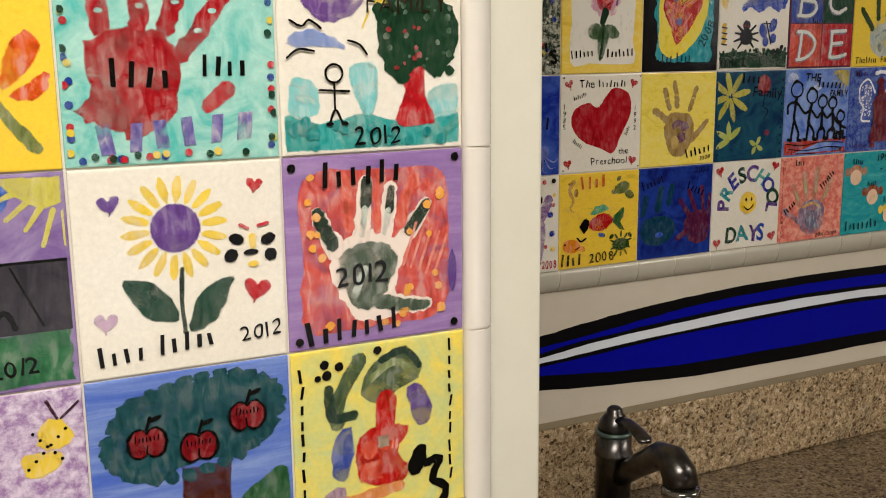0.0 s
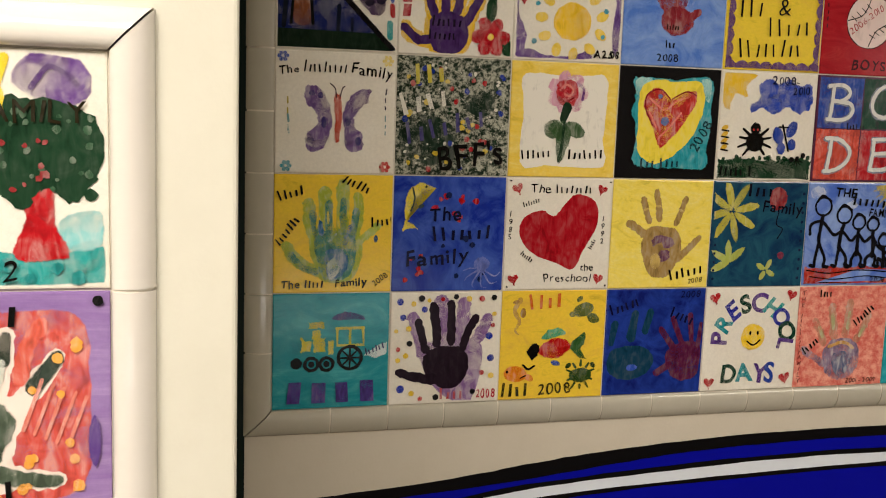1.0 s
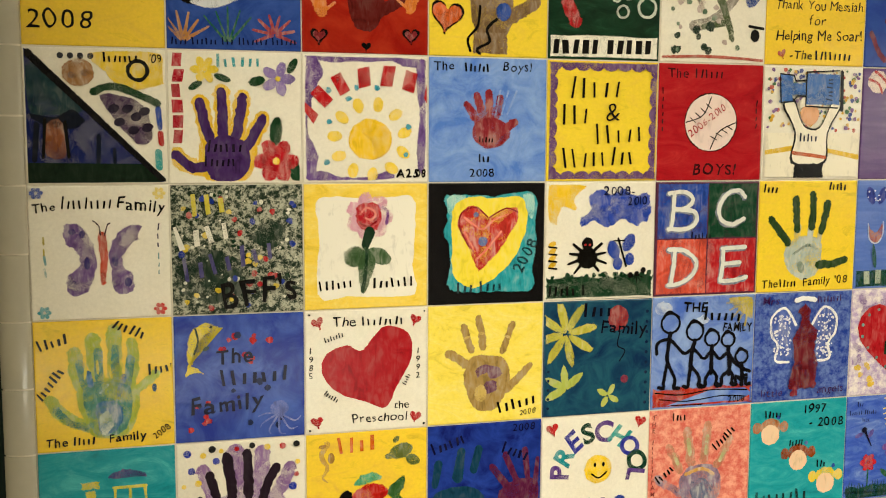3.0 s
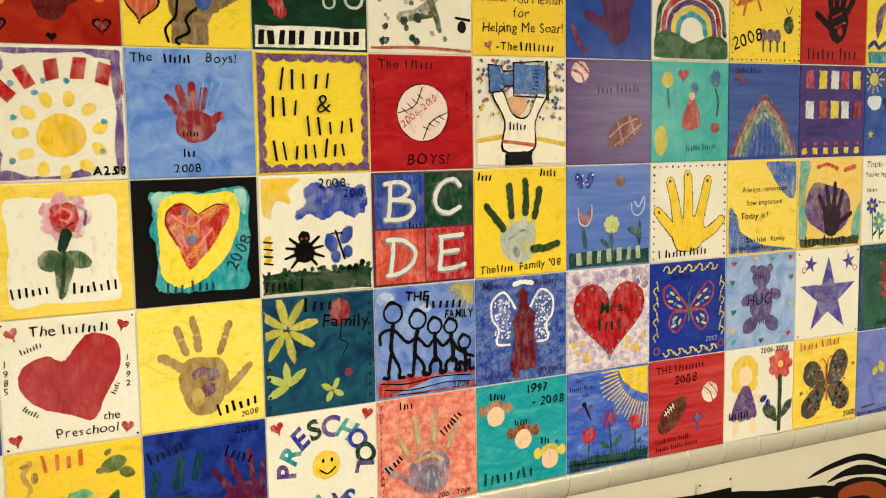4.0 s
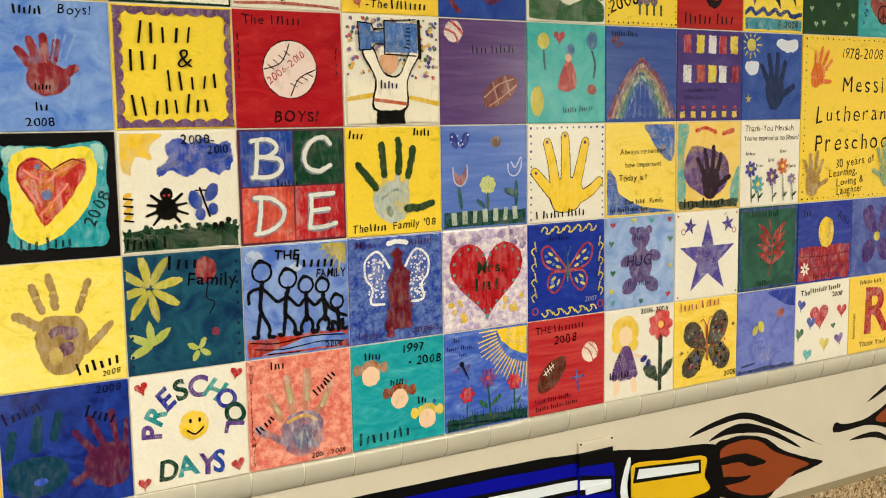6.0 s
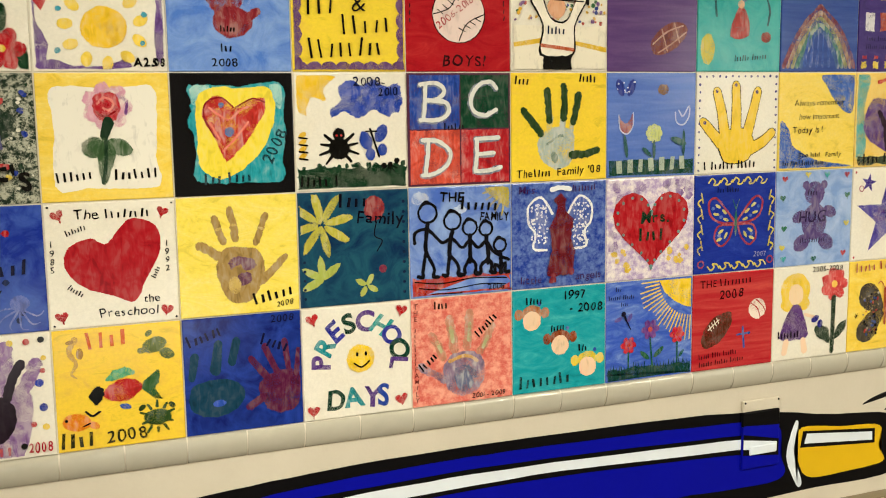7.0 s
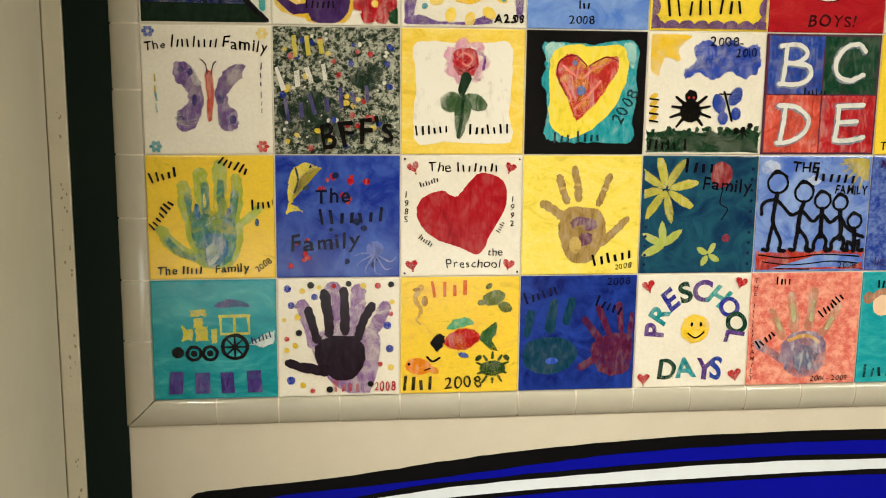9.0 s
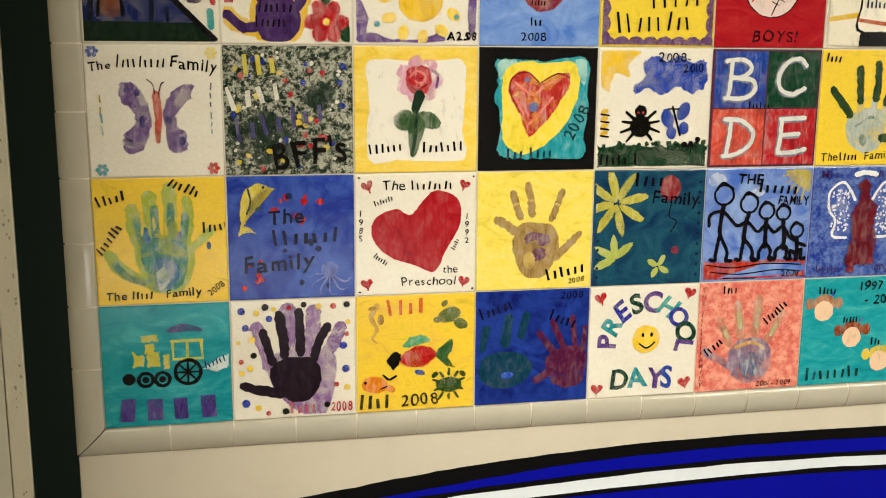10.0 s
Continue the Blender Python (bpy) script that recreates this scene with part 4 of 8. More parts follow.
a("name_line", "0a0d2c", bars("7", 0.36, 0.44, 0.13, 3, 0.66))
a("octopus", "6a78c0", ell(0.8, 0.24, 0.08, 0.07), [stroke([(0.8, 0.2), (0.8 + 0.12 * math.cos(t), 0.15 + 0.1 * math.sin(t)), (0.8 + 0.17 * math.cos(t + 0.3), 0.15 + 0.13 * math.sin(t + 0.3))], 0.022, 0.01) for t in (2.6, 3.3, 4.0, 4.7, 5.4, 6.1)])

a = A(2, 1, WHITE, "white tile with one large red heart and corner hearts")
a("heart", "a81420", blob([(0.526, 0.749), (0.652, 0.863), (0.841, 0.801), (0.873, 0.593), (0.757, 0.364), (0.652, 0.177), (0.505, 0.229), (0.264, 0.322), (0.127, 0.489), (0.169, 0.655), (0.337, 0.718), (0.442, 0.666)], 4, 0.003), wash=0.06)
a("small_heart", RED, heart(0.1, 0.9, 0.11, 20), heart(0.9, 0.9, 0.1, -20), heart(0.09, 0.09, 0.11, 10), heart(0.9, 0.09, 0.11, -10))
a("lettering", K, text("The", 0.22, 0.87, 0.08), text("the", 0.72, 0.17, 0.06), text("Preschool", 0.38, 0.07, 0.07), text("1985", 0.04, 0.66, 0.05, down=True), text("1992", 0.92, 0.62, 0.05, down=True))
a("name_line", K, bars("8", 0.46, 0.87, 0.075, 0, 0.62, 0.24), bars("7", 0.16, 0.74, 0.045, 18), bars("6", 0.14, 0.32, 0.045, -35), bars("5", 0.82, 0.36, 0.04, 65))
a("dot", K, edge_dots(0.008, 1, 0.03))

a = A(3, 1, glaze("f2d955", "f4e590"), "soft yellow tile with a brown palm print")
a("palm_print", "a3854f", [blob([(0.3, 0.42), (0.36, 0.56), (0.5, 0.58), (0.66, 0.54), (0.72, 0.4), (0.68, 0.24), (0.58, 0.1), (0.42, 0.1), (0.33, 0.24)]), stroke([(0.32, 0.5), (0.25, 0.56), (0.17, 0.6)], 0.085), stroke([(0.37, 0.62), (0.34, 0.7), (0.3, 0.82)], 0.075), stroke([(0.47, 0.64), (0.46, 0.74), (0.43, 0.89)], 0.075),
  stroke([(0.64, 0.6), (0.68, 0.7), (0.73, 0.83)], 0.07), stroke([(0.66, 0.26), (0.78, 0.36), (0.89, 0.47)], 0.085, 0.07)], wash=0.16)
a("palm_core", "714a5e", blob([(0.4, 0.46), (0.5, 0.5), (0.62, 0.46), (0.64, 0.4), (0.54, 0.36), (0.5, 0.42), (0.42, 0.38)]), blob([(0.48, 0.34), (0.58, 0.36), (0.6, 0.28), (0.5, 0.24)]), wash=0.34)
a("pale_joint", "c9ab62", ell(0.33, 0.73, 0.03, 0.014, 20), ell(0.455, 0.76, 0.03, 0.014), ell(0.69, 0.72, 0.03, 0.014, -20), ell(0.45, 0.25, 0.06, 0.08), wash=0.3)
a("name_line", K, bars("6", 0.62, 0.07, 0.1, 12, 0.72, 0.26))
a("lettering", K, text("2008", 0.8, 0.04, 0.045, 6))

a = A(4, 1, glaze("0d3058", "235f74", "cloud"), "dark blue-green tile with yellow flowers and a balloon")
a("sunburst", "b9b24a", petals(0.2, 0.72, 0.16, 0.15, 0.045, 8, 12))
a("balloon", "8c2a30", ell(0.68, 0.84, 0.1, 0.12))
a("balloon_string", "0c1020", stroke([(0.7, 0.72), (0.68, 0.6), (0.75, 0.55), (0.7, 0.46)], 0.014))
a("flower", "a9b457", petals(0.2, 0.24, 0.1, 0.11, 0.04, 4, 40, 220), petals(0.6, 0.16, 0.06, 0.06, 0.03, 4, 60), wash=0.15)
a("red_spot", "7c2a44", ell(0.75, 0.3, 0.04))
a("lettering", "080c1c", text("Family", 0.52, 0.72, 0.1, -4, 0.008))
a("name_line", "080c1c", bars("4", 0.36, 0.86, 0.12, 0, 0.72, 0.3))
a("dot", "0c2040", [ell(0.95, 0.08 + 0.09 * i, 0.016) for i in range(10)], [ell(0.04, 0.08 + 0.08 * i, 0.014) for i in range(5)])

a = A(5, 1, glaze("4a6cc4", "8ba6dc", "cloud"), "sky blue tile with a row of black stick shapes on red")
a("cloud", "b4c4e4", blob([(0.02, 0.94), (0.12, 0.97), (0.2, 0.9), (0.1, 0.84), (0.02, 0.86)]), blob([(0.42, 0.8), (0.5, 0.84), (0.56, 0.78), (0.48, 0.74)]), wash=0.4)
a("ground", "b03024", rect(0, 0, 1, 0.19, 0.018, 14))
a("ground_line", K, stroke([(0.04, 0.15), (0.3, 0.12), (0.6, 0.15), (0.95, 0.13)], 0.014), stroke([(0.08, 0.09), (0.35, 0.06), (0.7, 0.09), (0.94, 0.07)], 0.012), stroke([(0.2, 0.03), (0.5, 0.02)], 0.012))
a("corner_sun", "b9a84a", blob([(0.72, 0.98), (0.98, 0.98), (0.98, 0.78), (0.84, 0.86)]), rays(0.95, 0.97, 0.14, 0.24, 0.03, 190, 260, 5), wash=0.3)
for x, y, r_, b0, lean in ((0.17, 0.77, 0.088, 0.5, -0.02), (0.41, 0.69, 0.082, 0.46, -0.03), (0.58, 0.62, 0.07, 0.42, 0.0), (0.74, 0.6, 0.064, 0.4, 0.02), (0.88, 0.44, 0.062, 0.3, 0.01)):
    a("stick_shape", "0d0d14", ring(x, y, r_, 0.026), stroke([(x - 0.8 * r_, y + 0.5 * r_), (x - 0.2 * r_, y + 1.2 * r_), (x + 0.9 * r_, y + 0.6 * r_)], 0.03), stroke([(x, y - r_), (x + lean, b0), (x + lean, b0 - 0.12)], 0.05), stroke([(x + lean, b0 - 0.08), (x - 0.05, 0.26), (x - 0.055, 0.19), (x - 0.1, 0.2)], 0.04), stroke([(x + lean, b0 - 0.08), (x + 0.055, 0.27), (x + 0.05, 0.19), (x + 0.1, 0.185)], 0.04))
a("linked_arms", "0d0d14", stroke([(0.04, 0.5), (0.05, 0.6), (0.17, 0.62), (0.3, 0.5), (0.4, 0.53), (0.5, 0.44), (0.58, 0.5), (0.66, 0.43), (0.74, 0.48), (0.8, 0.4), (0.88, 0.34), (0.97, 0.3)], 0.038))
a("lettering", K, text("THE", 0.28, 0.87, 0.085, -3, 0.012), text("FAMILY", 0.68, 0.68, 0.075, -3, 0.008), text("2008", 0.76, 0.03, 0.05))
a("name_line", K, bars("6", 0.49, 0.79, 0.11, -4, 0.72, 0.28))

a = A(6, 1, glaze("2340a0", "6f88cc", "sponge"), "blue sponged tile with a red angel shape and white wings")
a("wing", "5068b8", blob([(0.42, 0.7), (0.3, 0.86), (0.16, 0.78), (0.16, 0.62), (0.24, 0.5), (0.22, 0.38), (0.36, 0.36), (0.44, 0.52)]), blob([(0.58, 0.7), (0.68, 0.88), (0.82, 0.8), (0.82, 0.62), (0.74, 0.52), (0.76, 0.42), (0.64, 0.4), (0.58, 0.52)]), wash=0.3)
for s in (-1, 1):
    a("wing_edge", "eef0f4", stroke([(0.5 + s * 0.08, 0.7), (0.5 + s * 0.2, 0.86), (0.5 + s * 0.33, 0.78), (0.5 + s * 0.33, 0.62), (0.5 + s * 0.26, 0.52), (0.5 + s * 0.28, 0.38), (0.5 + s * 0.14, 0.36)], 0.03))
    a("wing_speckle", "e6e9f2", spots(80, 0.5 + s * 0.22 - 0.085, 0.4, 0.5 + s * 0.22 + 0.085, 0.8, 0.008, 0.014, 5 + s))
a("body", "6b1c28", blob([(0.43, 0.84), (0.5, 0.9), (0.57, 0.84), (0.56, 0.72), (0.64, 0.64), (0.62, 0.5), (0.66, 0.34), (0.64, 0.16), (0.5, 0.1), (0.34, 0.14), (0.4, 0.36), (0.38, 0.56), (0.45, 0.72)], 4, 0.012), wash=0.25)
a("halo", "eef0f4", stroke([(0.4, 0.93), (0.5, 0.945), (0.6, 0.93)], 0.05), wash=0.1)
a("footprint", "7c2a38", spots(6, 0.36, 0.06, 0.64, 0.16, 0.025, 0.04, 4))
a("lettering", "3a1450", text("little", 0.08, 0.05, 0.07), text("angels", 0.66, 0.06, 0.07), text("Mrs.", 0.06, 0.9, 0.07))
a("name_line", "3a1450", bars("8", 0.62, 0.9, 0.065, 3))

a = A(7, 1, glaze("efe6e4", "b39cc8", "sponge"), "white and lilac sponged tile with a big red heart")
a("gold_patch", "e0bc4a", spots(8, 0.06, 0.1, 0.28, 0.3, 0.02, 0.045, 1), spots(8, 0.7, 0.1, 0.92, 0.3, 0.02, 0.045, 2))
a("lilac_dab", "9478ae", spots(12, 0.05, 0.78, 0.4, 0.95, 0.035, 0.055, 21), spots(12, 0.6, 0.78, 0.95, 0.95, 0.035, 0.055, 22), spots(6, 0.04, 0.3, 0.14, 0.6, 0.03, 0.045, 23), wash=0.5)
a("heart", "ad1a24", heart(0.5, 0.48, 0.88), wash=0.08)
a("heart_dots", "5f8a86", [ell(0.5 + 0.39 * math.sin(t) ** 3, 0.5 + (13 * math.cos(t) - 5 * math.cos(2 * t) - 2 * math.cos(3 * t) - math.cos(4 * t)) / 32 * 0.78 + 0.02, 0.018) for t in [2 * math.pi * i / 26 for i in range(26)]])
a("lettering", "14321f", text("Mrs.", 0.38, 0.56, 0.11, 0, 0.02))
a("name_line", "14321f", bars("4", 0.36, 0.38, 0.13, 0, 0.7, 0.4))

a = A(8, 1, glaze("1d34a0", "2c48b0"), "deep blue tile with an outlined butterfly and scroll border")
for s in (-1, 1):
    a("wing_outline", "a03848", stroke([(0.5, 0.5), (0.5 + s * 0.1, 0.62), (0.5 + s * 0.24, 0.76), (0.5 + s * 0.33, 0.72), (0.5 + s * 0.3, 0.58), (0.5 + s * 0.18, 0.51), (0.5 + s * 0.03, 0.5)], 0.03), stroke([(0.5, 0.48), (0.5 + s * 0.2, 0.48), (0.5 + s * 0.26, 0.36), (0.5 + s * 0.18, 0.27), (0.5 + s * 0.08, 0.34), (0.5 + s * 0.03, 0.46)], 0.028))
    a("wing_bits", "c3bf6a", [ell(0.5 + s * x, y, 0.04, 0.018, s * rt) for x, y, rt in ((0.14, 0.62, 40), (0.22, 0.68, 30), (0.24, 0.6, 10), (0.12, 0.54, 20), (0.18, 0.42, -30), (0.12, 0.38, -60), (0.2, 0.34, -20))])
    a("wing_bits", "3a62b8", [ell(0.5 + s * x, y, 0.025, 0.02) for x, y in ((0.28, 0.66), (0.18, 0.57), (0.2, 0.38))])
a("body", "2c6a60", ell(0.5, 0.5, 0.02, 0.14), stroke([(0.5, 0.64), (0.46, 0.74)], 0.012), stroke([(0.5, 0.64), (0.54, 0.74)], 0.012))
for i in range(5):
    f = 0.16 + 0.145 * i
    a("scroll", "cdbf52", stroke([(f, 0.92), (f + 0.04, 0.965), (f + 0.08, 0.93), (f + 0.06, 0.9), (f + 0.11, 0.9), (f + 0.14, 0.94)], 0.02), stroke([(f, 0.07), (f + 0.04, 0.03), (f + 0.08, 0.065), (f + 0.06, 0.095), (f + 0.11, 0.09), (f + 0.14, 0.05)], 0.02))
for i in range(4):
    f = 0.2 + 0.16 * i
    for x, k_ in ((0.06, 1), (0.94, -1)):
        a("scroll", "cdbf52", stroke([(x, f), (x - k_ * 0.03, f + 0.05), (x + k_ * 0.02, f + 0.08), (x + k_ * 0.03, f + 0.04), (x + k_ * 0.01, f + 0.14)], 0.02))
a("corner_curl", "a03848", ring(0.07, 0.1, 0.035, 0.018), ring(0.93, 0.1, 0.035, 0.018))
a("name_line", "101c50", bars("3 5", 0.26, 0.82, 0.06))
a("lettering", "8a8fb8", text("2007", 0.72, 0.14, 0.05))

a = A(9, 1, glaze("7f9fd6", "a9bfe4", "cloud"), "pale blue tile with a purple bear and small hearts")
a("bear", "5b4a80", ell(0.5, 0.76, 0.14, 0.13), ell(0.38, 0.85, 0.05), ell(0.62, 0.85, 0.05), ell(0.5, 0.46, 0.17, 0.2), ell(0.3, 0.52, 0.1, 0.07, 20), ell(0.7, 0.56, 0.1, 0.07, -20), ell(0.34, 0.24, 0.12, 0.09, 30), ell(0.66, 0.24, 0.12, 0.09, -30))
a("lettering", "2c2048", text("HUG", 0.3, 0.46, 0.11, 0, 0.01))
a("name_line", "2c2048", bars("4", 0.4, 0.74, 0.07), bars("3 7", 0.32, 0.24, 0.06))
for col, ps in (("b03a44", ((0.1, 0.92), (0.9, 0.1), (0.92, 0.94))), ("2c6a54", ((0.08, 0.72), (0.93, 0.72), (0.5, 0.06), (0.1, 0.4))), ("d8c84a", ((0.4, 0.96), (0.93, 0.42), (0.08, 0.2))), ("3c9aa0", ((0.65, 0.95), (0.1, 0.08)))):
    a("small_heart", col, [heart(x, y, 0.08) for x, y in ps])

a = A(10, 1, WHITE, "white tile with a purple five-pointed star")
a("star", "51469c", star(0.5, 0.46, 0.46, 0.18))
a("small_star", "4a3a90", star(0.22, 0.84, 0.11, 0.045, 5, 80), star(0.82, 0.84, 0.11, 0.045, 5, 100))
a("curl", "a04060", ring(0.12, 0.78, 0.03, 0.012), ring(0.92, 0.76, 0.03, 0.012), stroke([(0.76, 0.94), (0.8, 0.97)], 0.012))
a("name_line", "7a4a80", bars("4", 0.36, 0.5, 0.07), bars("5", 0.32, 0.42, 0.06))
a("dot", "b03040", edge_dots(0.012, 1, 0.04))

a = A(11, 1, glaze("1c4a40", "2f6a58", "cloud"), "dark green tile with a red leaf and blue border")
a("border", "28407c", rect(0, 0, 0.05, 1), rect(0.95, 0, 1, 1), rect(0, 0.95, 1, 1), rect(0, 0, 1, 0.04))
a("leaf", "9a3230", stroke([(0.5, 0.16), (0.56, 0.5), (0.5, 0.85)], 0.025), [blob([(0.55, 0.3 + 0.1 * i), (0.55 + s * 0.1, 0.44 + 0.1 * i), (0.55 + s * 0.24, 0.44 + 0.12 * i), (0.55 + s * 0.12, 0.34 + 0.1 * i)]) for i in range(4) for s in (-1, 1)])
a("name_line", "0c241e", bars("7 5", 0.2, 0.88, 0.07), bars("9", 0.3, 0.06, 0.06))

a = A(12, 1, glaze("2438a0", "3a50b4"), "blue tile with a red painted bench and daisies")
a("bench", "9c2030", rect(0.02, 0.02, 0.98, 0.46, 0.01, 10))
a("bench_lines", "5a0e18", stroke([(0.03, 0.34), (0.5, 0.32), (0.97, 0.35)], 0.012), stroke([(0.03, 0.2), (0.5, 0.18), (0.97, 0.21)], 0.012))
a("round_shape", "e8c437", ell(0.52, 0.62, 0.15, 0.2))
a("daisy", "e8dcd4", petals(0.14, 0.18, 0.05, 0.04, 0.02, 7))
a("name_line", "0d1440", bars("3", 0.1, 0.82, 0.1, 10), bars("5", 0.72, 0.8, 0.1, -30), bars("4 5", 0.3, 0.05, 0.06))

a = A(13, 1, glaze("3c4ea4", "6b7cc0", "cloud"), "blue tile with a purple four-petalled flower")
a("petal", "4a2f78", blob([(0.5, 0.55), (0.28, 0.62), (0.2, 0.84), (0.4, 0.9)]), blob([(0.5, 0.55), (0.6, 0.88), (0.8, 0.86), (0.76, 0.64)]), ell(0.34, 0.32, 0.13, 0.17, -30), ell(0.66, 0.32, 0.13, 0.17, 30))
a("flower_heart", "c9b652", ell(0.5, 0.5, 0.07))

a = A(14, 1, glaze("eec046", "e6b23a"), "yellow beach tile with a blue sea and palm tree")
a("sea", "2a52a4", blob([(0.02, 0.5), (0.4, 0.54), (0.98, 0.5), (0.98, 0.36), (0.5, 0.3), (0.02, 0.38)]))
a("shore", "7cc0c4", stroke([(0.02, 0.36), (0.5, 0.28), (0.98, 0.35)], 0.04))
a("palm_tree", "1d3a24", stroke([(0.26, 0.1), (0.28, 0.5)], 0.04), rays(0.28, 0.52, 0.02, 0.22, 0.05, 0, 315, 8))
a("lettering", K, text("Mrs.", 0.06, 0.86, 0.09))
a("name_line", K, bars("6", 0.4, 0.86, 0.09))

# ---- third row ----
a = A(0, 2, WHITE, "white tile with a purple footprint butterfly and small flowers")
a("wing", "6f5488", blob([(0.47, 0.5), (0.43, 0.62), (0.35, 0.72), (0.26, 0.72), (0.22, 0.64), (0.27, 0.55), (0.34, 0.48), (0.33, 0.4), (0.26, 0.33), (0.24, 0.23), (0.32, 0.17), (0.42, 0.23), (0.47, 0.38)], 4, 0.01), blob([(0.55, 0.5), (0.6, 0.62), (0.7, 0.7), (0.8, 0.71), (0.77, 0.6), (0.68, 0.5), (0.66, 0.42), (0.72, 0.33), (0.74, 0.22), (0.66, 0.17), (0.58, 0.22), (0.56, 0.38)], 4, 0.01), wash=0.35)
a("wing_shade", "3f3670", ell(0.3, 0.66, 0.03, 0.025), ell(0.37, 0.64, 0.025, 0.03), ell(0.29, 0.27, 0.035, 0.03), ell(0.69, 0.27, 0.03, 0.04), ell(0.4, 0.42, 0.025, 0.05), ell(0.6, 0.44, 0.03, 0.05), wash=0.45)
a("body", "c2503c", stroke([(0.51, 0.63), (0.52, 0.44), (0.51, 0.27)], 0.075, 0.05), wash=0.3)
a("feelers", "3a2030", stroke([(0.5, 0.63), (0.49, 0.7), (0.45, 0.74)], 0.012), stroke([(0.53, 0.63), (0.55, 0.7), (0.57, 0.72)], 0.012))
a("lettering", K, text("The", 0.03, 0.8, 0.065, 8, 0.004), text("Family", 0.62, 0.83, 0.085, -6, 0.006))
a("name_line", K, bars("9", 0.23, 0.83, 0.095, 0, 0.44, 0.13))
for col, x, y in (("4a62b0", 0.06, 0.95), ("e8d27c", 0.93, 0.94), ("3c9aa8", 0.09, 0.06), ("c0342c", 0.92, 0.06)):
    a("corner_flower", col, petals(x, y, 0.03, 0.022, 0.018, 6))
a("name_line", "2c2a44", bars("3", 0.91, 0.66, 0.055, down=True))
a("name_line", "7a9a98", bars("3", 0.91, 0.44, 0.05, down=True))
a("side_marks", "b8a64a", [stroke([(0.1, 0.62 - 0.09 * i), (0.1, 0.57 - 0.09 * i)], 0.016) for i in range(2)])
a("side_marks", "5a9aa0", [stroke([(0.1, 0.48 - 0.09 * i), (0.11, 0.42 - 0.09 * i)], 0.02) for i in range(2)], wash=0.4)

a = A(1, 2, glaze("2c3c30", "c4c4b2", "splatter"), "dark green and white splattered tile with coloured dots")
a("dark_cloud", "26382c", blob([(0.03, 0.2), (0.06, 0.44), (0.3, 0.5), (0.5, 0.42), (0.56, 0.2), (0.3, 0.08)], 5, 0.02), blob([(0.6, 0.55), (0.7, 0.72), (0.86, 0.66), (0.8, 0.5)], 5, 0.02), wash=0.55)
for col, sd, n in (("1c3624", 2, 30), ("d8d6c8", 4, 44)):
    a("splatter", col, spots(n, 0.04, 0.04, 0.96, 0.96, 0.006, 0.02, sd))
for col, sd in (("243a94", 5), ("b02228", 6), ("d8bc3a", 7)):
    a("dot", col, spots(14, 0.05, 0.05, 0.95, 0.95, 0.02, 0.03, sd))
a("name_line", "c9ba48", bars("3", 0.16, 0.76, 0.17, 8, 0.8, 0.3))
a("name_line", "e2dfd4", bars("4", 0.06, 0.5, 0.19, 14, 0.7, 0.22))
a("name_line", "4a4678", bars("7", 0.1, 0.26, 0.18, 14, 0.66, 0.17))
a("lettering", K, text("BFF's", 0.38, 0.04, 0.19, 8, 0.008))

a = A(2, 2, glaze("f0c544", "f6dc86"), "white tile with a red rose shape and broad yellow border")
a("white_field", W, blob([(0.1, 0.88), (0.3, 0.9), (0.5, 0.885), (0.7, 0.9), (0.89, 0.88), (0.9, 0.6), (0.885, 0.35), (0.9, 0.1), (0.6, 0.085), (0.35, 0.1), (0.12, 0.085), (0.1, 0.35), (0.115, 0.6)], 5, 0.007), wash=0.05)
a("petal", "d9a0b4", petals(0.52, 0.74, 0.12, 0.085, 0.075, 7), wash=0.45)
a("petal_edge", "7d4a8c", stroke([(0.6, 0.82), (0.67, 0.78), (0.66, 0.68)], 0.03), wash=0.4)
a("bloom", "b82430", blob([(0.41, 0.72), (0.42, 0.83), (0.52, 0.86), (0.61, 0.82), (0.63, 0.72), (0.57, 0.62), (0.46, 0.63)], 5, 0.008), wash=0.3)
a("bloom_curl", "e48a80", stroke([(0.45, 0.76), (0.5, 0.81), (0.57, 0.77), (0.54, 0.71), (0.49, 0.73)], 0.022), wash=0.3)
a("bloom_curl", "8c141c", stroke([(0.44, 0.7), (0.5, 0.66), (0.58, 0.7)], 0.02), wash=0.2)
a("stem", "16301f", stroke([(0.52, 0.62), (0.49, 0.5)], 0.1, 0.07), wash=0.1)
a("leaf", "3d5a38", ell(0.4, 0.42, 0.1, 0.09, 10), ell(0.6, 0.42, 0.11, 0.07, -25), blob([(0.47, 0.5), (0.57, 0.42), (0.53, 0.22), (0.46, 0.11), (0.42, 0.3)]), wash=0.35)
a("leaf_shade", "1d3a26", stroke([(0.5, 0.48), (0.49, 0.3), (0.46, 0.14)], 0.035), wash=0.3)
a("name_line", K, bars("6", 0.12, 0.15, 0.08, 6, 0.6, 0.2), bars("7", 0.55, 0.16, 0.085, 2, 0.6, 0.2))

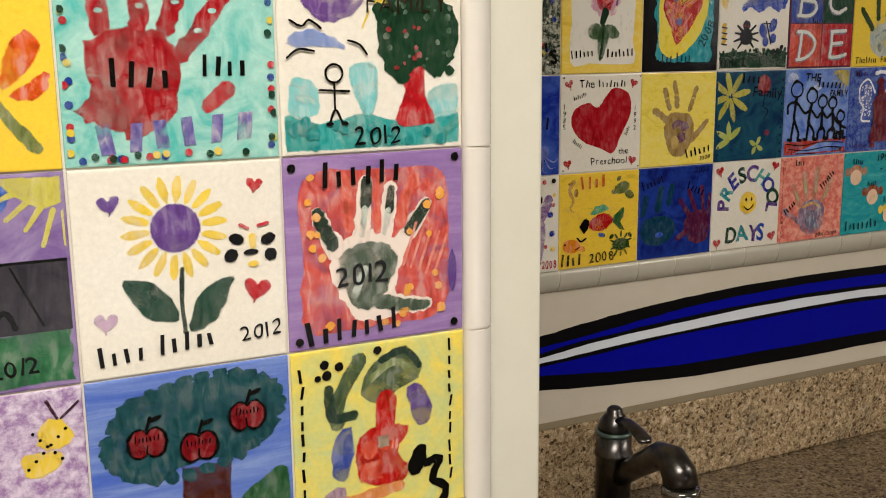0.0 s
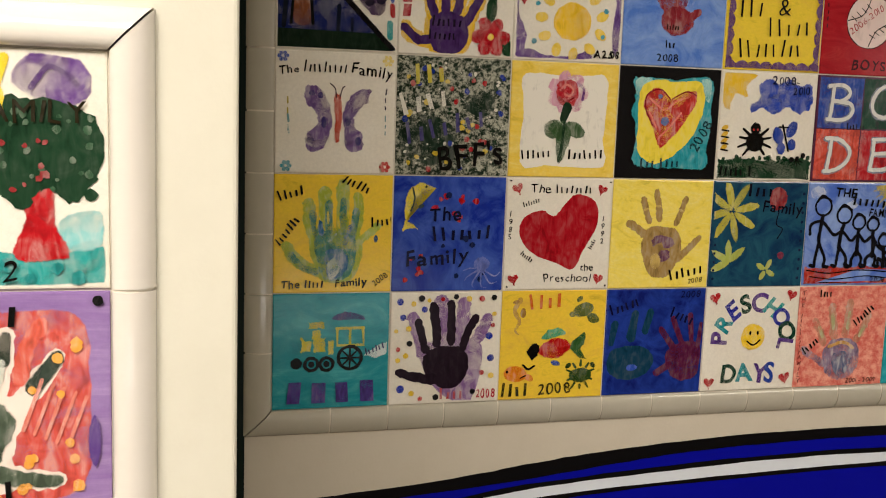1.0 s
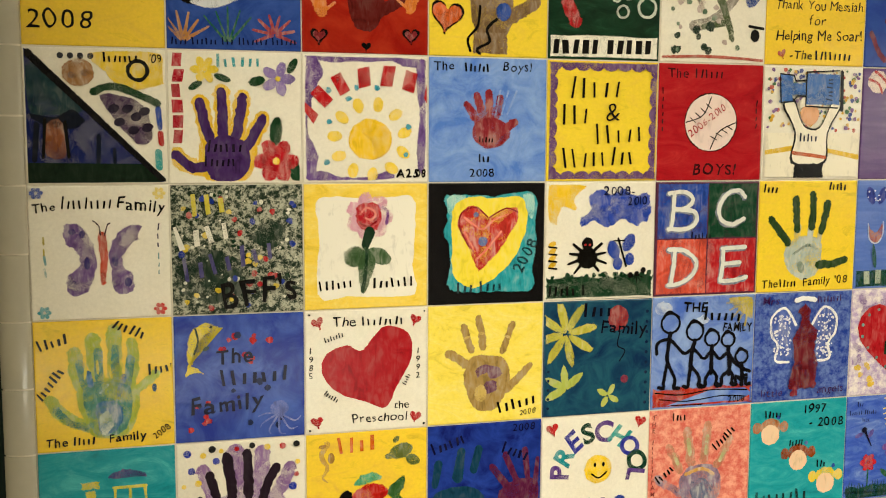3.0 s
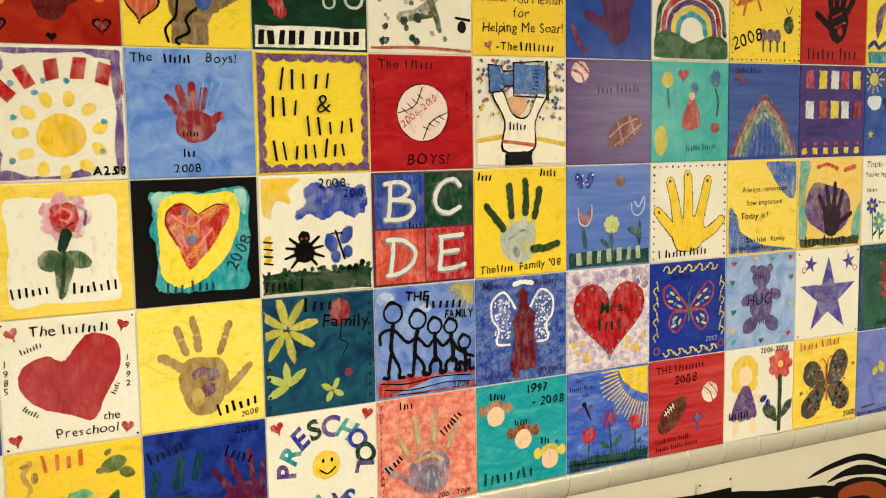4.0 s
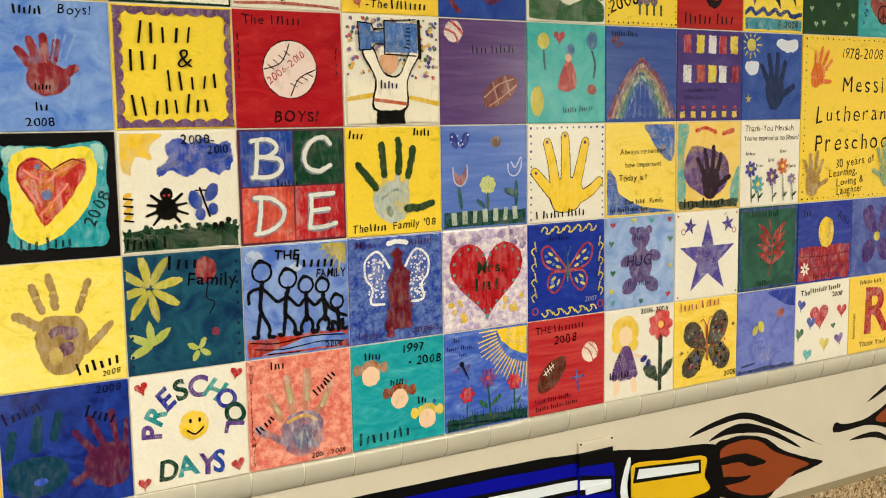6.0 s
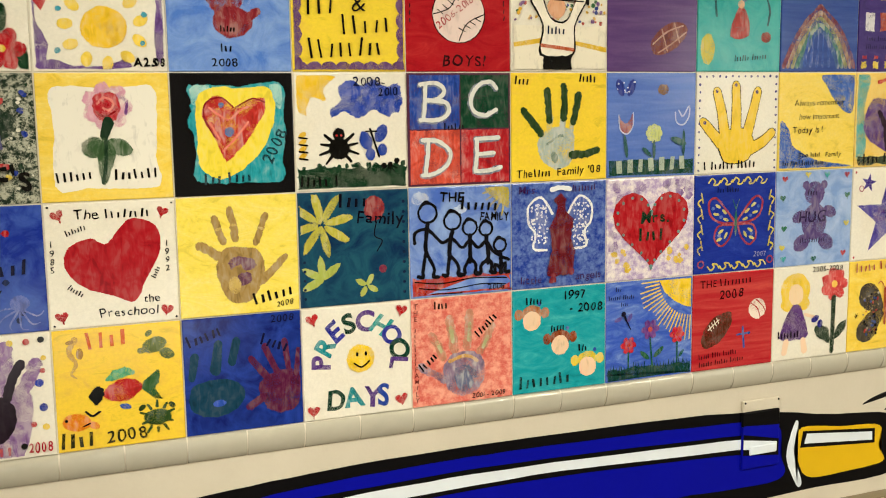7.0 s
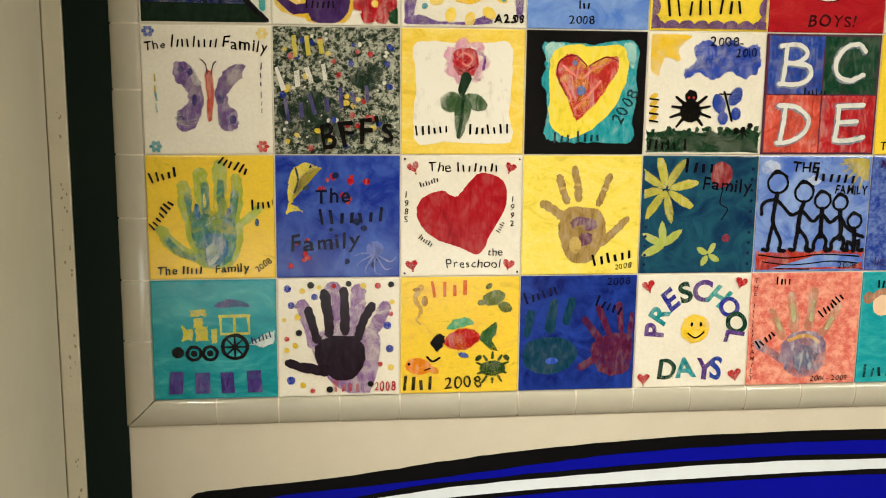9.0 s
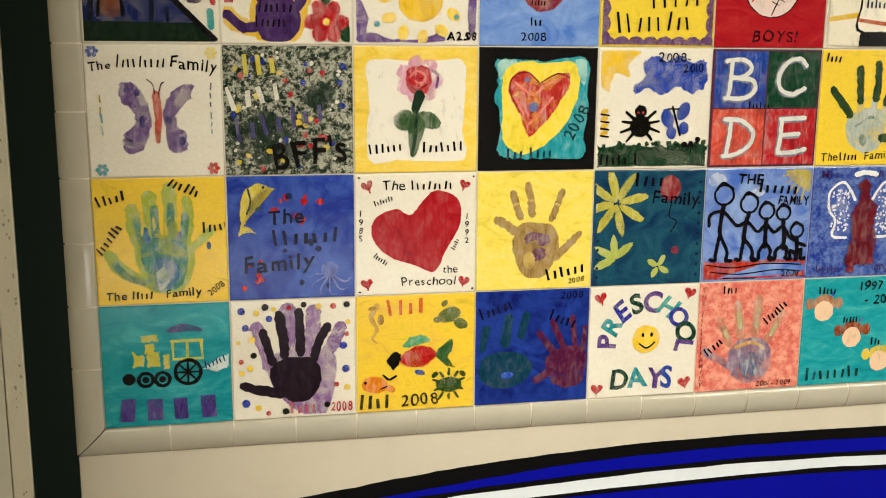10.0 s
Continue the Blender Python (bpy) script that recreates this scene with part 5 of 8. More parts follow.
a = A(3, 2, glaze("0e0e10", "1d1c1e", "plain"), "yellow and turquoise tile with a red heart and black border")
a("turquoise", "259aa6", blob([(0.13, 0.9), (0.3, 0.91), (0.6, 0.9), (0.9, 0.93), (0.93, 0.6), (0.91, 0.3), (0.9, 0.1), (0.6, 0.09), (0.3, 0.1), (0.16, 0.14), (0.18, 0.4), (0.13, 0.6), (0.15, 0.76)], 5, 0.012), wash=0.18)
a("pale_corner", "9ed2cc", blob([(0.16, 0.9), (0.32, 0.9), (0.26, 0.78), (0.17, 0.74)]), blob([(0.8, 0.9), (0.91, 0.9), (0.9, 0.7), (0.84, 0.74)]), wash=0.3)
a("yellow_ground", "efd848", blob([(0.2, 0.8), (0.34, 0.89), (0.6, 0.88), (0.8, 0.88), (0.85, 0.64), (0.72, 0.36), (0.52, 0.18), (0.34, 0.13), (0.2, 0.26), (0.19, 0.56)], 5, 0.008), wash=0.12)
a("heart", "c2352e", blob([(0.5, 0.72), (0.62, 0.77), (0.76, 0.8), (0.76, 0.66), (0.62, 0.46), (0.46, 0.28), (0.4, 0.3), (0.32, 0.5), (0.24, 0.64), (0.28, 0.78), (0.4, 0.82)]), wash=0.35)
a("heart_line", "e8806c", stroke([(0.3, 0.72), (0.38, 0.66), (0.46, 0.62), (0.56, 0.7), (0.68, 0.74)], 0.022), stroke([(0.4, 0.36), (0.5, 0.46), (0.62, 0.6)], 0.022), stroke([(0.3, 0.6), (0.38, 0.46)], 0.02), wash=0.3)
a("heart_line", "8c1a22", stroke([(0.5, 0.72), (0.4, 0.8), (0.28, 0.76), (0.26, 0.64), (0.34, 0.48)], 0.018), stroke([(0.52, 0.72), (0.66, 0.79), (0.76, 0.76)], 0.016), wash=0.2)
a("heart_core", "5a72a8", ell(0.46, 0.52, 0.045), ell(0.4, 0.74, 0.025))
a("lettering", "123038", text("2008", 0.8, 0.24, 0.095, 62, 0.002))
a("name_line", "123038", bars("3 4", 0.24, 0.09, 0.09, 3, 0.75, 0.28))

a = A(4, 2, WHITE, "white tile with a spider, butterfly and bee over grass")
a("corner_sun", "efc434", blob([(0.02, 0.98), (0.36, 0.98), (0.26, 0.86), (0.28, 0.76), (0.14, 0.78), (0.1, 0.64), (0.02, 0.7)]))
a("cloud", "2b48ac", blob([(0.33, 0.62), (0.3, 0.7), (0.4, 0.77), (0.38, 0.88), (0.5, 0.95), (0.6, 0.9), (0.7, 0.95), (0.8, 0.89), (0.92, 0.92), (0.97, 0.8), (0.94, 0.68), (0.82, 0.62), (0.7, 0.68), (0.56, 0.61), (0.44, 0.66)], 5, 0.01), wash=0.3)
a("grass", "163a24", rect(0, 0, 1, 0.2, 0.02, 16), spots(40, 0.02, 0.16, 0.98, 0.22, 0.014, 0.03, 31))
a("spider", K, ell(0.38, 0.36, 0.1, 0.1), ell(0.38, 0.48, 0.06), rays(0.38, 0.37, 0.06, 0.17, 0.036, -50, 40, 4), rays(0.38, 0.37, 0.06, 0.17, 0.036, 140, 230, 4))
a("spider_eyes", "b02020", ell(0.36, 0.47, 0.012), ell(0.4, 0.47, 0.012))
a("butterfly", "24419c", ell(0.62, 0.42, 0.06, 0.09, 20), ell(0.76, 0.48, 0.06, 0.09, -30), ell(0.66, 0.3, 0.05, 0.06), ell(0.77, 0.34, 0.05, 0.06))
a("butterfly_body", K, stroke([(0.66, 0.52), (0.74, 0.28)], 0.022), stroke([(0.62, 0.5), (0.72, 0.5)], 0.014))
a("bee", "dcb030", [ell(0.06, 0.48 - 0.06 * i, 0.04, 0.025, 30) for i in range(4)])
a("bee_stripes", K, [stroke([(0.03, 0.46 - 0.06 * i), (0.1, 0.45 - 0.06 * i)], 0.018) for i in range(4)])
a("ant", K, ell(0.78, 0.2, 0.028), ell(0.84, 0.21, 0.025), ell(0.9, 0.24, 0.028), rays(0.84, 0.2, 0.02, 0.07, 0.01, 200, 340, 5))
a("lettering", "0c1030", text("2008-", 0.52, 0.89, 0.075), text("2010", 0.74, 0.8, 0.07, 4))
a("name_line", K, bars("5 1", 0.03, 0.04, 0.09, 0, 0.8, 0.4))

a = A(5, 2, glaze("5a2f48", "6a3a4c", "plain"), "tile quartered in blue, green and red with white letters")
a("blue_quarter", "2648a0", rect(0.01, 0.5, 0.503, 0.99, 0.002))
a("green_quarter", "14402c", rect(0.5, 0.5, 0.99, 0.99, 0.002))
a("orange_quarter", "d65240", rect(0.01, 0.01, 0.503, 0.503, 0.002))
a("red_quarter", "b8242c", rect(0.5, 0.01, 0.99, 0.503, 0.002))
BRUSHED = (("B", [[(0.17, 0.9), (0.165, 0.75), (0.15, 0.6)], [(0.12, 0.9), (0.28, 0.91), (0.35, 0.84), (0.28, 0.77), (0.18, 0.76)], [(0.2, 0.76), (0.36, 0.74), (0.39, 0.66), (0.3, 0.59), (0.12, 0.59)]]),
           ("C", [[(0.86, 0.86), (0.8, 0.92), (0.68, 0.89), (0.61, 0.78), (0.63, 0.67), (0.74, 0.62), (0.86, 0.67)]]),
           ("D", [[(0.19, 0.4), (0.18, 0.26), (0.16, 0.11)], [(0.13, 0.41), (0.28, 0.4), (0.4, 0.3), (0.36, 0.18), (0.24, 0.11), (0.13, 0.1)]]),
           ("E", [[(0.66, 0.4), (0.66, 0.26), (0.64, 0.13)], [(0.65, 0.41), (0.88, 0.42)], [(0.66, 0.27), (0.83, 0.28)], [(0.64, 0.12), (0.78, 0.12), (0.9, 0.15)]]))
for ch, lines in BRUSHED:
    a("letter_edge", "7d8496", [stroke([(x - 0.006, y - 0.006) for x, y in ln], 0.068) for ln in lines], wash=0.3)
    a("letter", "dcdcd8", [stroke(ln, 0.042) for ln in lines], wash=0.1)
a("name_line", "171018", bars("6", 0.34, 0.5, 0.06, 0, 0.9))

a = A(6, 2, glaze("f3cb12", "eec01a"), "bright yellow tile with a green and white palm print")
a("palm_core", "aab7ae", blob([(0.28, 0.42), (0.42, 0.5), (0.62, 0.48), (0.66, 0.34), (0.62, 0.16), (0.46, 0.1), (0.32, 0.18), (0.26, 0.3)]), stroke([(0.38, 0.46), (0.4, 0.6)], 0.07), stroke([(0.53, 0.48), (0.54, 0.64)], 0.07), stroke([(0.62, 0.46), (0.64, 0.58)], 0.065), wash=0.4)
a("palm_print", "26401f", stroke([(0.3, 0.44), (0.2, 0.56), (0.12, 0.66)], 0.085), stroke([(0.39, 0.56), (0.38, 0.7), (0.37, 0.84)], 0.085), stroke([(0.54, 0.58), (0.55, 0.74), (0.54, 0.88)], 0.085), stroke([(0.64, 0.54), (0.67, 0.66), (0.7, 0.8)], 0.085), stroke([(0.62, 0.24), (0.76, 0.24), (0.9, 0.28)], 0.085), wash=0.18)
a("palm_gap", "6f8272", stroke([(0.36, 0.34), (0.5, 0.42), (0.6, 0.38)], 0.03), ell(0.44, 0.22, 0.04, 0.06, 20), wash=0.5)
a("lettering", K, text("The", 0.04, 0.04, 0.07, 1), text("Family '08", 0.47, 0.05, 0.07, 2))
a("name_line", K, bars("5", 0.23, 0.045, 0.07), bars("4", 0.03, 0.9, 0.075, -3), bars("5", 0.7, 0.92, 0.075, -3))

a = A(7, 2, glaze("4f6fc0", "6b86cc", "streak"), "blue tile with pale tulips and butterflies over green")
a("ground", "1a4638", rect(0, 0, 1, 0.17, 0.008, 10))
a("butterfly", "2c3c90", ell(0.14, 0.86, 0.05, 0.09, 20), ell(0.26, 0.86, 0.05, 0.09, -20))
a("dot", "d8dcea", spots(10, 0.1, 0.78, 0.3, 0.92, 0.008, 0.012, 2))
a("bug", "8c6a4a", ell(0.62, 0.84, 0.07, 0.06))
a("tulip", "a05a58", blob([(0.12, 0.6), (0.14, 0.46), (0.22, 0.42), (0.28, 0.5), (0.28, 0.62), (0.2, 0.52)]))
a("tulip_edge", "b9c2e2", stroke([(0.12, 0.6), (0.14, 0.46), (0.22, 0.42), (0.28, 0.5), (0.28, 0.62)], 0.018), stroke([(0.76, 0.62), (0.78, 0.52), (0.86, 0.5), (0.92, 0.58), (0.92, 0.68), (0.85, 0.58), (0.8, 0.64)], 0.02))
a("flower", "c6cf86", petals(0.52, 0.42, 0.06, 0.04, 0.04, 8), ell(0.52, 0.42, 0.05))
a("leaf", "2f5a58", ell(0.2, 0.3, 0.025, 0.12, 8), ell(0.52, 0.26, 0.02, 0.1), ell(0.44, 0.24, 0.07, 0.025, 140), ell(0.8, 0.34, 0.1, 0.04, 160), ell(0.86, 0.32, 0.022, 0.14))
a("name_line", "a9b8a8", bars("7", 0.1, 0.04, 0.13, 2, 0.92, 0.42))

a = A(8, 2, WHITE, "white tile with an outlined yellow palm shape and dotted border")
HAND_LINES = ([(0.3, 0.3), (0.18, 0.42), (0.08, 0.52)], [(0.34, 0.4), (0.3, 0.62), (0.24, 0.82)], [(0.48, 0.42), (0.48, 0.66), (0.47, 0.88)], [(0.62, 0.4), (0.68, 0.6), (0.74, 0.82)], [(0.66, 0.24), (0.8, 0.3), (0.93, 0.4)])
HEEL = [(0.26, 0.36), (0.4, 0.44), (0.6, 0.44), (0.7, 0.32), (0.66, 0.16), (0.56, 0.1), (0.38, 0.1), (0.3, 0.18)]
a("palm_outline", "2c2414", [stroke(ln, 0.148, 0.118, 0.04) for ln in HAND_LINES], blob([(0.5 + (x - 0.5) * 1.07, 0.26 + (y - 0.26) * 1.07) for x, y in HEEL], 4, 0.002))
a("palm_shape", "efc93c", [stroke(ln, 0.128, 0.098, 0.03) for ln in HAND_LINES], blob(HEEL, 4, 0.002), wash=0.12)
a("nails", "4a3a6a", [ell(x, y, 0.02) for x, y in ((0.1, 0.51), (0.24, 0.82), (0.47, 0.88), (0.73, 0.81))])
a("border_dots", "4a4478", edge_dots(0.014, 0.08, 0.035, "tlr"))
a("name_line", K, bars("1 6 5", 0.1, 0.04, 0.08, 1, 0.68, 0.26))

a = A(9, 2, glaze("efcb52", "f2d67c"), "yellow tile with blue corners and dark handwriting")
a("blue_corner", "3f66b4", blob([(0.55, 0.98), (0.98, 0.98), (0.98, 0.6), (0.8, 0.62), (0.64, 0.82)]), blob([(0.02, 0.5), (0.14, 0.42), (0.2, 0.26), (0.5, 0.1), (0.98, 0.02), (0.02, 0.02)]), wash=0.3)
a("lettering", K, text("Always remember", 0.2, 0.66, 0.06, 1, -0.012, 0.08), text("how important", 0.26, 0.52, 0.06, 1, -0.012, 0.08), text("Today is !", 0.18, 0.38, 0.065, 1, -0.01, 0.1), text("The", 0.26, 0.13, 0.05), text("Family", 0.62, 0.13, 0.05))
a("name_line", K, bars("5", 0.42, 0.13, 0.05), bars("3 5 6 4", 0.06, 0.05, 0.05))

a = A(10, 2, glaze("e2ac52", "e8c98c", "cloud"), "orange and teal tile with a purple palm print")
a("teal_side", "5aa8a0", blob([(0.02, 0.98), (0.2, 0.96), (0.12, 0.6), (0.16, 0.2), (0.02, 0.1)]), blob([(0.98, 0.5), (0.86, 0.3), (0.84, 0.1), (0.98, 0.06)]), wash=0.3)
a("red_marks", "c8432c", stroke([(0.3, 0.9), (0.45, 0.93), (0.6, 0.88)], 0.05), stroke([(0.72, 0.86), (0.88, 0.9)], 0.06))
a("palm_under", "60407c", blob([(0.14, 0.34), (0.14, 0.6), (0.26, 0.74), (0.5, 0.7), (0.78, 0.6), (0.8, 0.3), (0.5, 0.14)]), wash=0.3)
a("palm_print", "2c1828", palm(0.53, 0.36, 0.72, 0, 1, 0.0, 1.1))
a("ground", "34402c", rect(0.04, 0.02, 0.96, 0.12, 0.015, 10))
a("name_line", K, bars("4 6", 0.12, 0.04, 0.1, 1, 0.8, 0.4))

a = A(11, 2, WHITE, "white tile with a written thank-you over five flowers")
a("lettering", K, text("Thank-You Messiah", 0.06, 0.88, 0.07, 0, -0.01, 0.1), text("You've inspired us to Bloom!", 0.04, 0.77, 0.06, 0, -0.012, 0.07))
for x, y, col, r_ in ((0.16, 0.44, "3a3a90", 0.1), (0.28, 0.26, "3c98a4", 0.11), (0.52, 0.34, "5a3a80", 0.11), (0.7, 0.46, "d06a3c", 0.1), (0.86, 0.3, "6a5a90", 0.07)):
    a("stem", GRN, stroke([(x, y), (x + 0.02, 0.05)], 0.016), ell(x + 0.05, 0.12, 0.05, 0.018, 40))
    a("flower", col, petals(x, y, r_ * 0.6, r_ * 0.45, r_ * 0.28, 7))
    a("flower_heart", "e8cf5a", ell(x, y, r_ * 0.3))
a("name_line", K, bars("7", 0.06, 0.6, 0.045), bars("6", 0.24, 0.46, 0.04), bars("5", 0.44, 0.52, 0.04), bars("5", 0.64, 0.62, 0.045), bars("6", 0.8, 0.44, 0.04))

a = A(14, 2, glaze("b23a40", "c2504c", "streak"), "tile with a striped red and white flag")
a("stripe", W, [rect(0.02, 0.06 + 0.2 * i, 0.98, 0.15 + 0.2 * i, 0.006) for i in range(5)])
a("blue_field", "2c4a90", rect(0.02, 0.48, 0.55, 0.98))
a("ribbon", "b3b04a", stroke([(0.2, 0.54), (0.34, 0.8), (0.26, 0.92), (0.2, 0.8), (0.36, 0.54)], 0.04))

# ---- fourth row ----
a = A(0, 3, WHITE, "tile halved by a black diagonal between trees and a pale scene")
a("night_half", "16225c", poly((0.01, 0.99), (0.01, 0.01), (0.97, 0.01)), wash=0.2)
a("foliage", "203c42", blob([(0.02, 0.86), (0.04, 0.52), (0.2, 0.5), (0.42, 0.54), (0.36, 0.64), (0.16, 0.86)]), wash=0.25)
a("dark_trees", "0e1626", blob([(0.03, 0.52), (0.2, 0.5), (0.34, 0.56), (0.42, 0.46), (0.32, 0.4), (0.1, 0.44)]), stroke([(0.5, 0.16), (0.51, 0.36)], 0.04), stroke([(0.06, 0.18), (0.08, 0.44)], 0.05), stroke([(0.62, 0.16), (0.62, 0.26)], 0.03), wash=0.25)
a("trunk", "8a5238", blob([(0.14, 0.2), (0.13, 0.34), (0.16, 0.46), (0.26, 0.47), (0.28, 0.34), (0.27, 0.2)], 4, 0.008), wash=0.35)
a("trunk_edge", K, stroke([(0.12, 0.2), (0.14, 0.48)], 0.03), stroke([(0.3, 0.2), (0.28, 0.46)], 0.03))
a("ground", "102418", poly((0.01, 0.16), (0.01, 0.01), (0.95, 0.01), (0.82, 0.15)), wash=0.1)
a("diagonal", "0d0d10", poly((0.01, 0.99), (0.05, 0.99), (0.99, 0.04), (0.99, 0.01), (0.94, 0.01), (0.01, 0.93)))
a("sun_patch", "e8c648", blob([(0.46, 0.96), (0.98, 0.97), (0.98, 0.74), (0.72, 0.7), (0.56, 0.82)]), wash=0.3)
a("paw", "9c7148", ell(0.38, 0.82, 0.12, 0.11), wash=0.4)
a("paw_pad", "6a4a38", ell(0.34, 0.8, 0.035, 0.03), ell(0.43, 0.82, 0.035, 0.03), wash=0.4)
a("paw_toes", "3a3a40", [ell(0.26 + 0.07 * i, 0.94, 0.025) for i in range(4)])
a("ring", "1a1a1a", ring(0.8, 0.84, 0.07, 0.035))
a("green_band", "24442c", stroke([(0.48, 0.68), (0.64, 0.72), (0.94, 0.6)], 0.07))
a("purple_patch", "4f3a58", blob([(0.52, 0.66), (0.6, 0.5), (0.78, 0.3), (0.9, 0.34), (0.86, 0.56), (0.7, 0.66)]), wash=0.35)
a("dark_spots", "241c30", [ell(x, y, 0.045, 0.036, 20) for x, y in ((0.62, 0.56), (0.72, 0.56), (0.66, 0.46), (0.78, 0.5), (0.76, 0.4), (0.86, 0.42), (0.84, 0.54))], wash=0.3)
a("side_marks", "2a4a9c", stroke([(0.94, 0.56), (0.95, 0.42)], 0.05))
a("red_marks", "b02c2c", stroke([(0.95, 0.38), (0.96, 0.3)], 0.05))
a("teal_marks", "3c9c9c", stroke([(0.93, 0.24), (0.94, 0.12)], 0.06))
a("name_line", K, bars("7", 0.56, 0.9, 0.07))
a("lettering", K, text("'09", 0.88, 0.9, 0.06))

a = A(1, 3, WHITE, "white tile with a purple palm print edged in yellow and flowers")
KID = ([(0.3, 0.34), (0.26, 0.48), (0.23, 0.62)], [(0.4, 0.36), (0.4, 0.54), (0.39, 0.7)], [(0.5, 0.36), (0.53, 0.52), (0.55, 0.66)], [(0.58, 0.28), (0.64, 0.38), (0.7, 0.5)], [(0.32, 0.14), (0.18, 0.12), (0.04, 0.22)])
a("palm_edge", "e6bb38", [stroke(ln, 0.15, 0.14) for ln in KID], blob([(0.22, 0.3), (0.4, 0.42), (0.64, 0.32), (0.64, 0.14), (0.56, 0.02), (0.26, 0.02)]), wash=0.2)
a("palm_print", "43285e", [stroke(ln, 0.09, 0.08) for ln in KID], blob([(0.26, 0.28), (0.4, 0.37), (0.58, 0.3), (0.6, 0.14), (0.52, 0.03), (0.3, 0.03)]), wash=0.14)
a("name_line", "b02030", bars("6", 0.03, 0.88, 0.1, down=True, wide=0.7))
a("name_line", "2a9aa4", bars("6", 0.36, 0.88, 0.1, 2, 0.85, 0.4))
a("name_line", "1c1024", bars("6", 0.28, 0.24, 0.09), bars("6", 0.26, 0.13, 0.08))
a("flower", "e8c94a", petals(0.27, 0.86, 0.06, 0.05, 0.035, 6))
a("flower", "8d78b0", petals(0.82, 0.8, 0.075, 0.065, 0.045, 5))
a("leaf", "1d4028", ell(0.66, 0.78, 0.07, 0.04, 15), ell(0.93, 0.9, 0.07, 0.035, 60), ell(0.4, 0.8, 0.07, 0.03, -20), ell(0.2, 0.74, 0.06, 0.03, 30), ell(0.8, 0.4, 0.055, 0.12, -5), ell(0.94, 0.1, 0.06, 0.1, 20))
a("red_flower", "b81c28", petals(0.8, 0.17, 0.1, 0.085, 0.065, 6), ell(0.8, 0.17, 0.07))
a("flower_heart", "efce4a", ell(0.8, 0.17, 0.032), ell(0.82, 0.8, 0.022), ell(0.27, 0.86, 0.018))

a = A(2, 3, WHITE, "white tile with a yellow sun and purple ragged border")
a("border", "6e4f8e", blob([(0.02, 0.98), (0.02, 0.02), (0.09, 0.02), (0.12, 0.2), (0.04, 0.42), (0.1, 0.7), (0.16, 0.88)], 4, 0.012), blob([(0.03, 0.98), (0.97, 0.98), (0.98, 0.9), (0.8, 0.92), (0.66, 0.95), (0.34, 0.93)], 4, 0.012), blob([(0.98, 0.96), (0.98, 0.12), (0.9, 0.16), (0.93, 0.5), (0.9, 0.88)], 4, 0.012),
  blob([(0.04, 0.02), (0.7, 0.02), (0.66, 0.1), (0.5, 0.04), (0.3, 0.05), (0.1, 0.1)], 4, 0.01), wash=0.35)
a("sun", "f0c336", ell(0.53, 0.34, 0.18, 0.17))
a("sun_ray", "f2d055", [ell(0.53 + 0.285 * math.cos(t), 0.34 + 0.28 * math.sin(t), 0.066, 0.048, math.degrees(t) + 20 * math.sin(5 * t), 12) for t in [2 * math.pi * i / 11 + 0.2 for i in range(11)]])
a("little_star", "3c9ab0", [ell(x, y, 0.026, 0.026, 0, 6, 0.3) for x, y in ((0.2, 0.72), (0.42, 0.74), (0.58, 0.74), (0.36, 0.66), (0.2, 0.48), (0.84, 0.44), (0.18, 0.16), (0.82, 0.22))])
a("name_line", "b81c24", bars("7", 0.08, 0.46, 0.16, 62, 0.95, 0.55, arc=-17))
a("lettering", K, text("08", 0.9, 0.04, 0.06, 0, 0.02), text("A25", 0.74, 0.04, 0.06, 0, 0.02))

a = A(3, 3, glaze("4f7bd0", "86a7e0", "cloud"), "light blue tile with a small red palm print")
a("palm_print", "8c2a34", palm(0.49, 0.46, 0.58, 4, 1, 0.0, 1.5), ell(0.52, 0.4, 0.17, 0.13), wash=0.3)
a("pale_streak", "86a4dc", [stroke([(0.56 + 0.05 * i, 0.55), (0.6 + 0.07 * i, 0.74)], 0.02) for i in range(3)], wash=0.4)
a("lettering", K, text("The", 0.04, 0.9, 0.07), text("Boys!", 0.62, 0.9, 0.07), text("2008", 0.34, 0.04, 0.065))
a("name_line", K, bars("6", 0.3, 0.89, 0.07), bars("3", 0.42, 0.16, 0.065), bars("5", 0.42, 0.32, 0.05))

a = A(4, 3, glaze("f0cd1c", "ecc424"), "yellow tile with black handwriting and a purple scalloped border")
for i in range(8):
    f = 0.06 + i * 0.125
    a("scallop", "6b4a74", ell(f, 0.97, 0.075, 0.06), ell(f, 0.03, 0.075, 0.06), ell(0.03, f, 0.06, 0.075), ell(0.97, f, 0.055, 0.075), wash=0.2)
a("name_line", K, bars("5", 0.2, 0.69, 0.18, 2, 0.56, 0.11), bars("3", 0.13, 0.47, 0.17, 4, 0.56, 0.11), bars("5", 0.44, 0.31, 0.17, 4, 0.56, 0.11), bars("8", 0.15, 0.11, 0.17, 3, 0.5, 0.11))
a("lettering", K, text("&", 0.52, 0.5, 0.14, 0, -0.012))

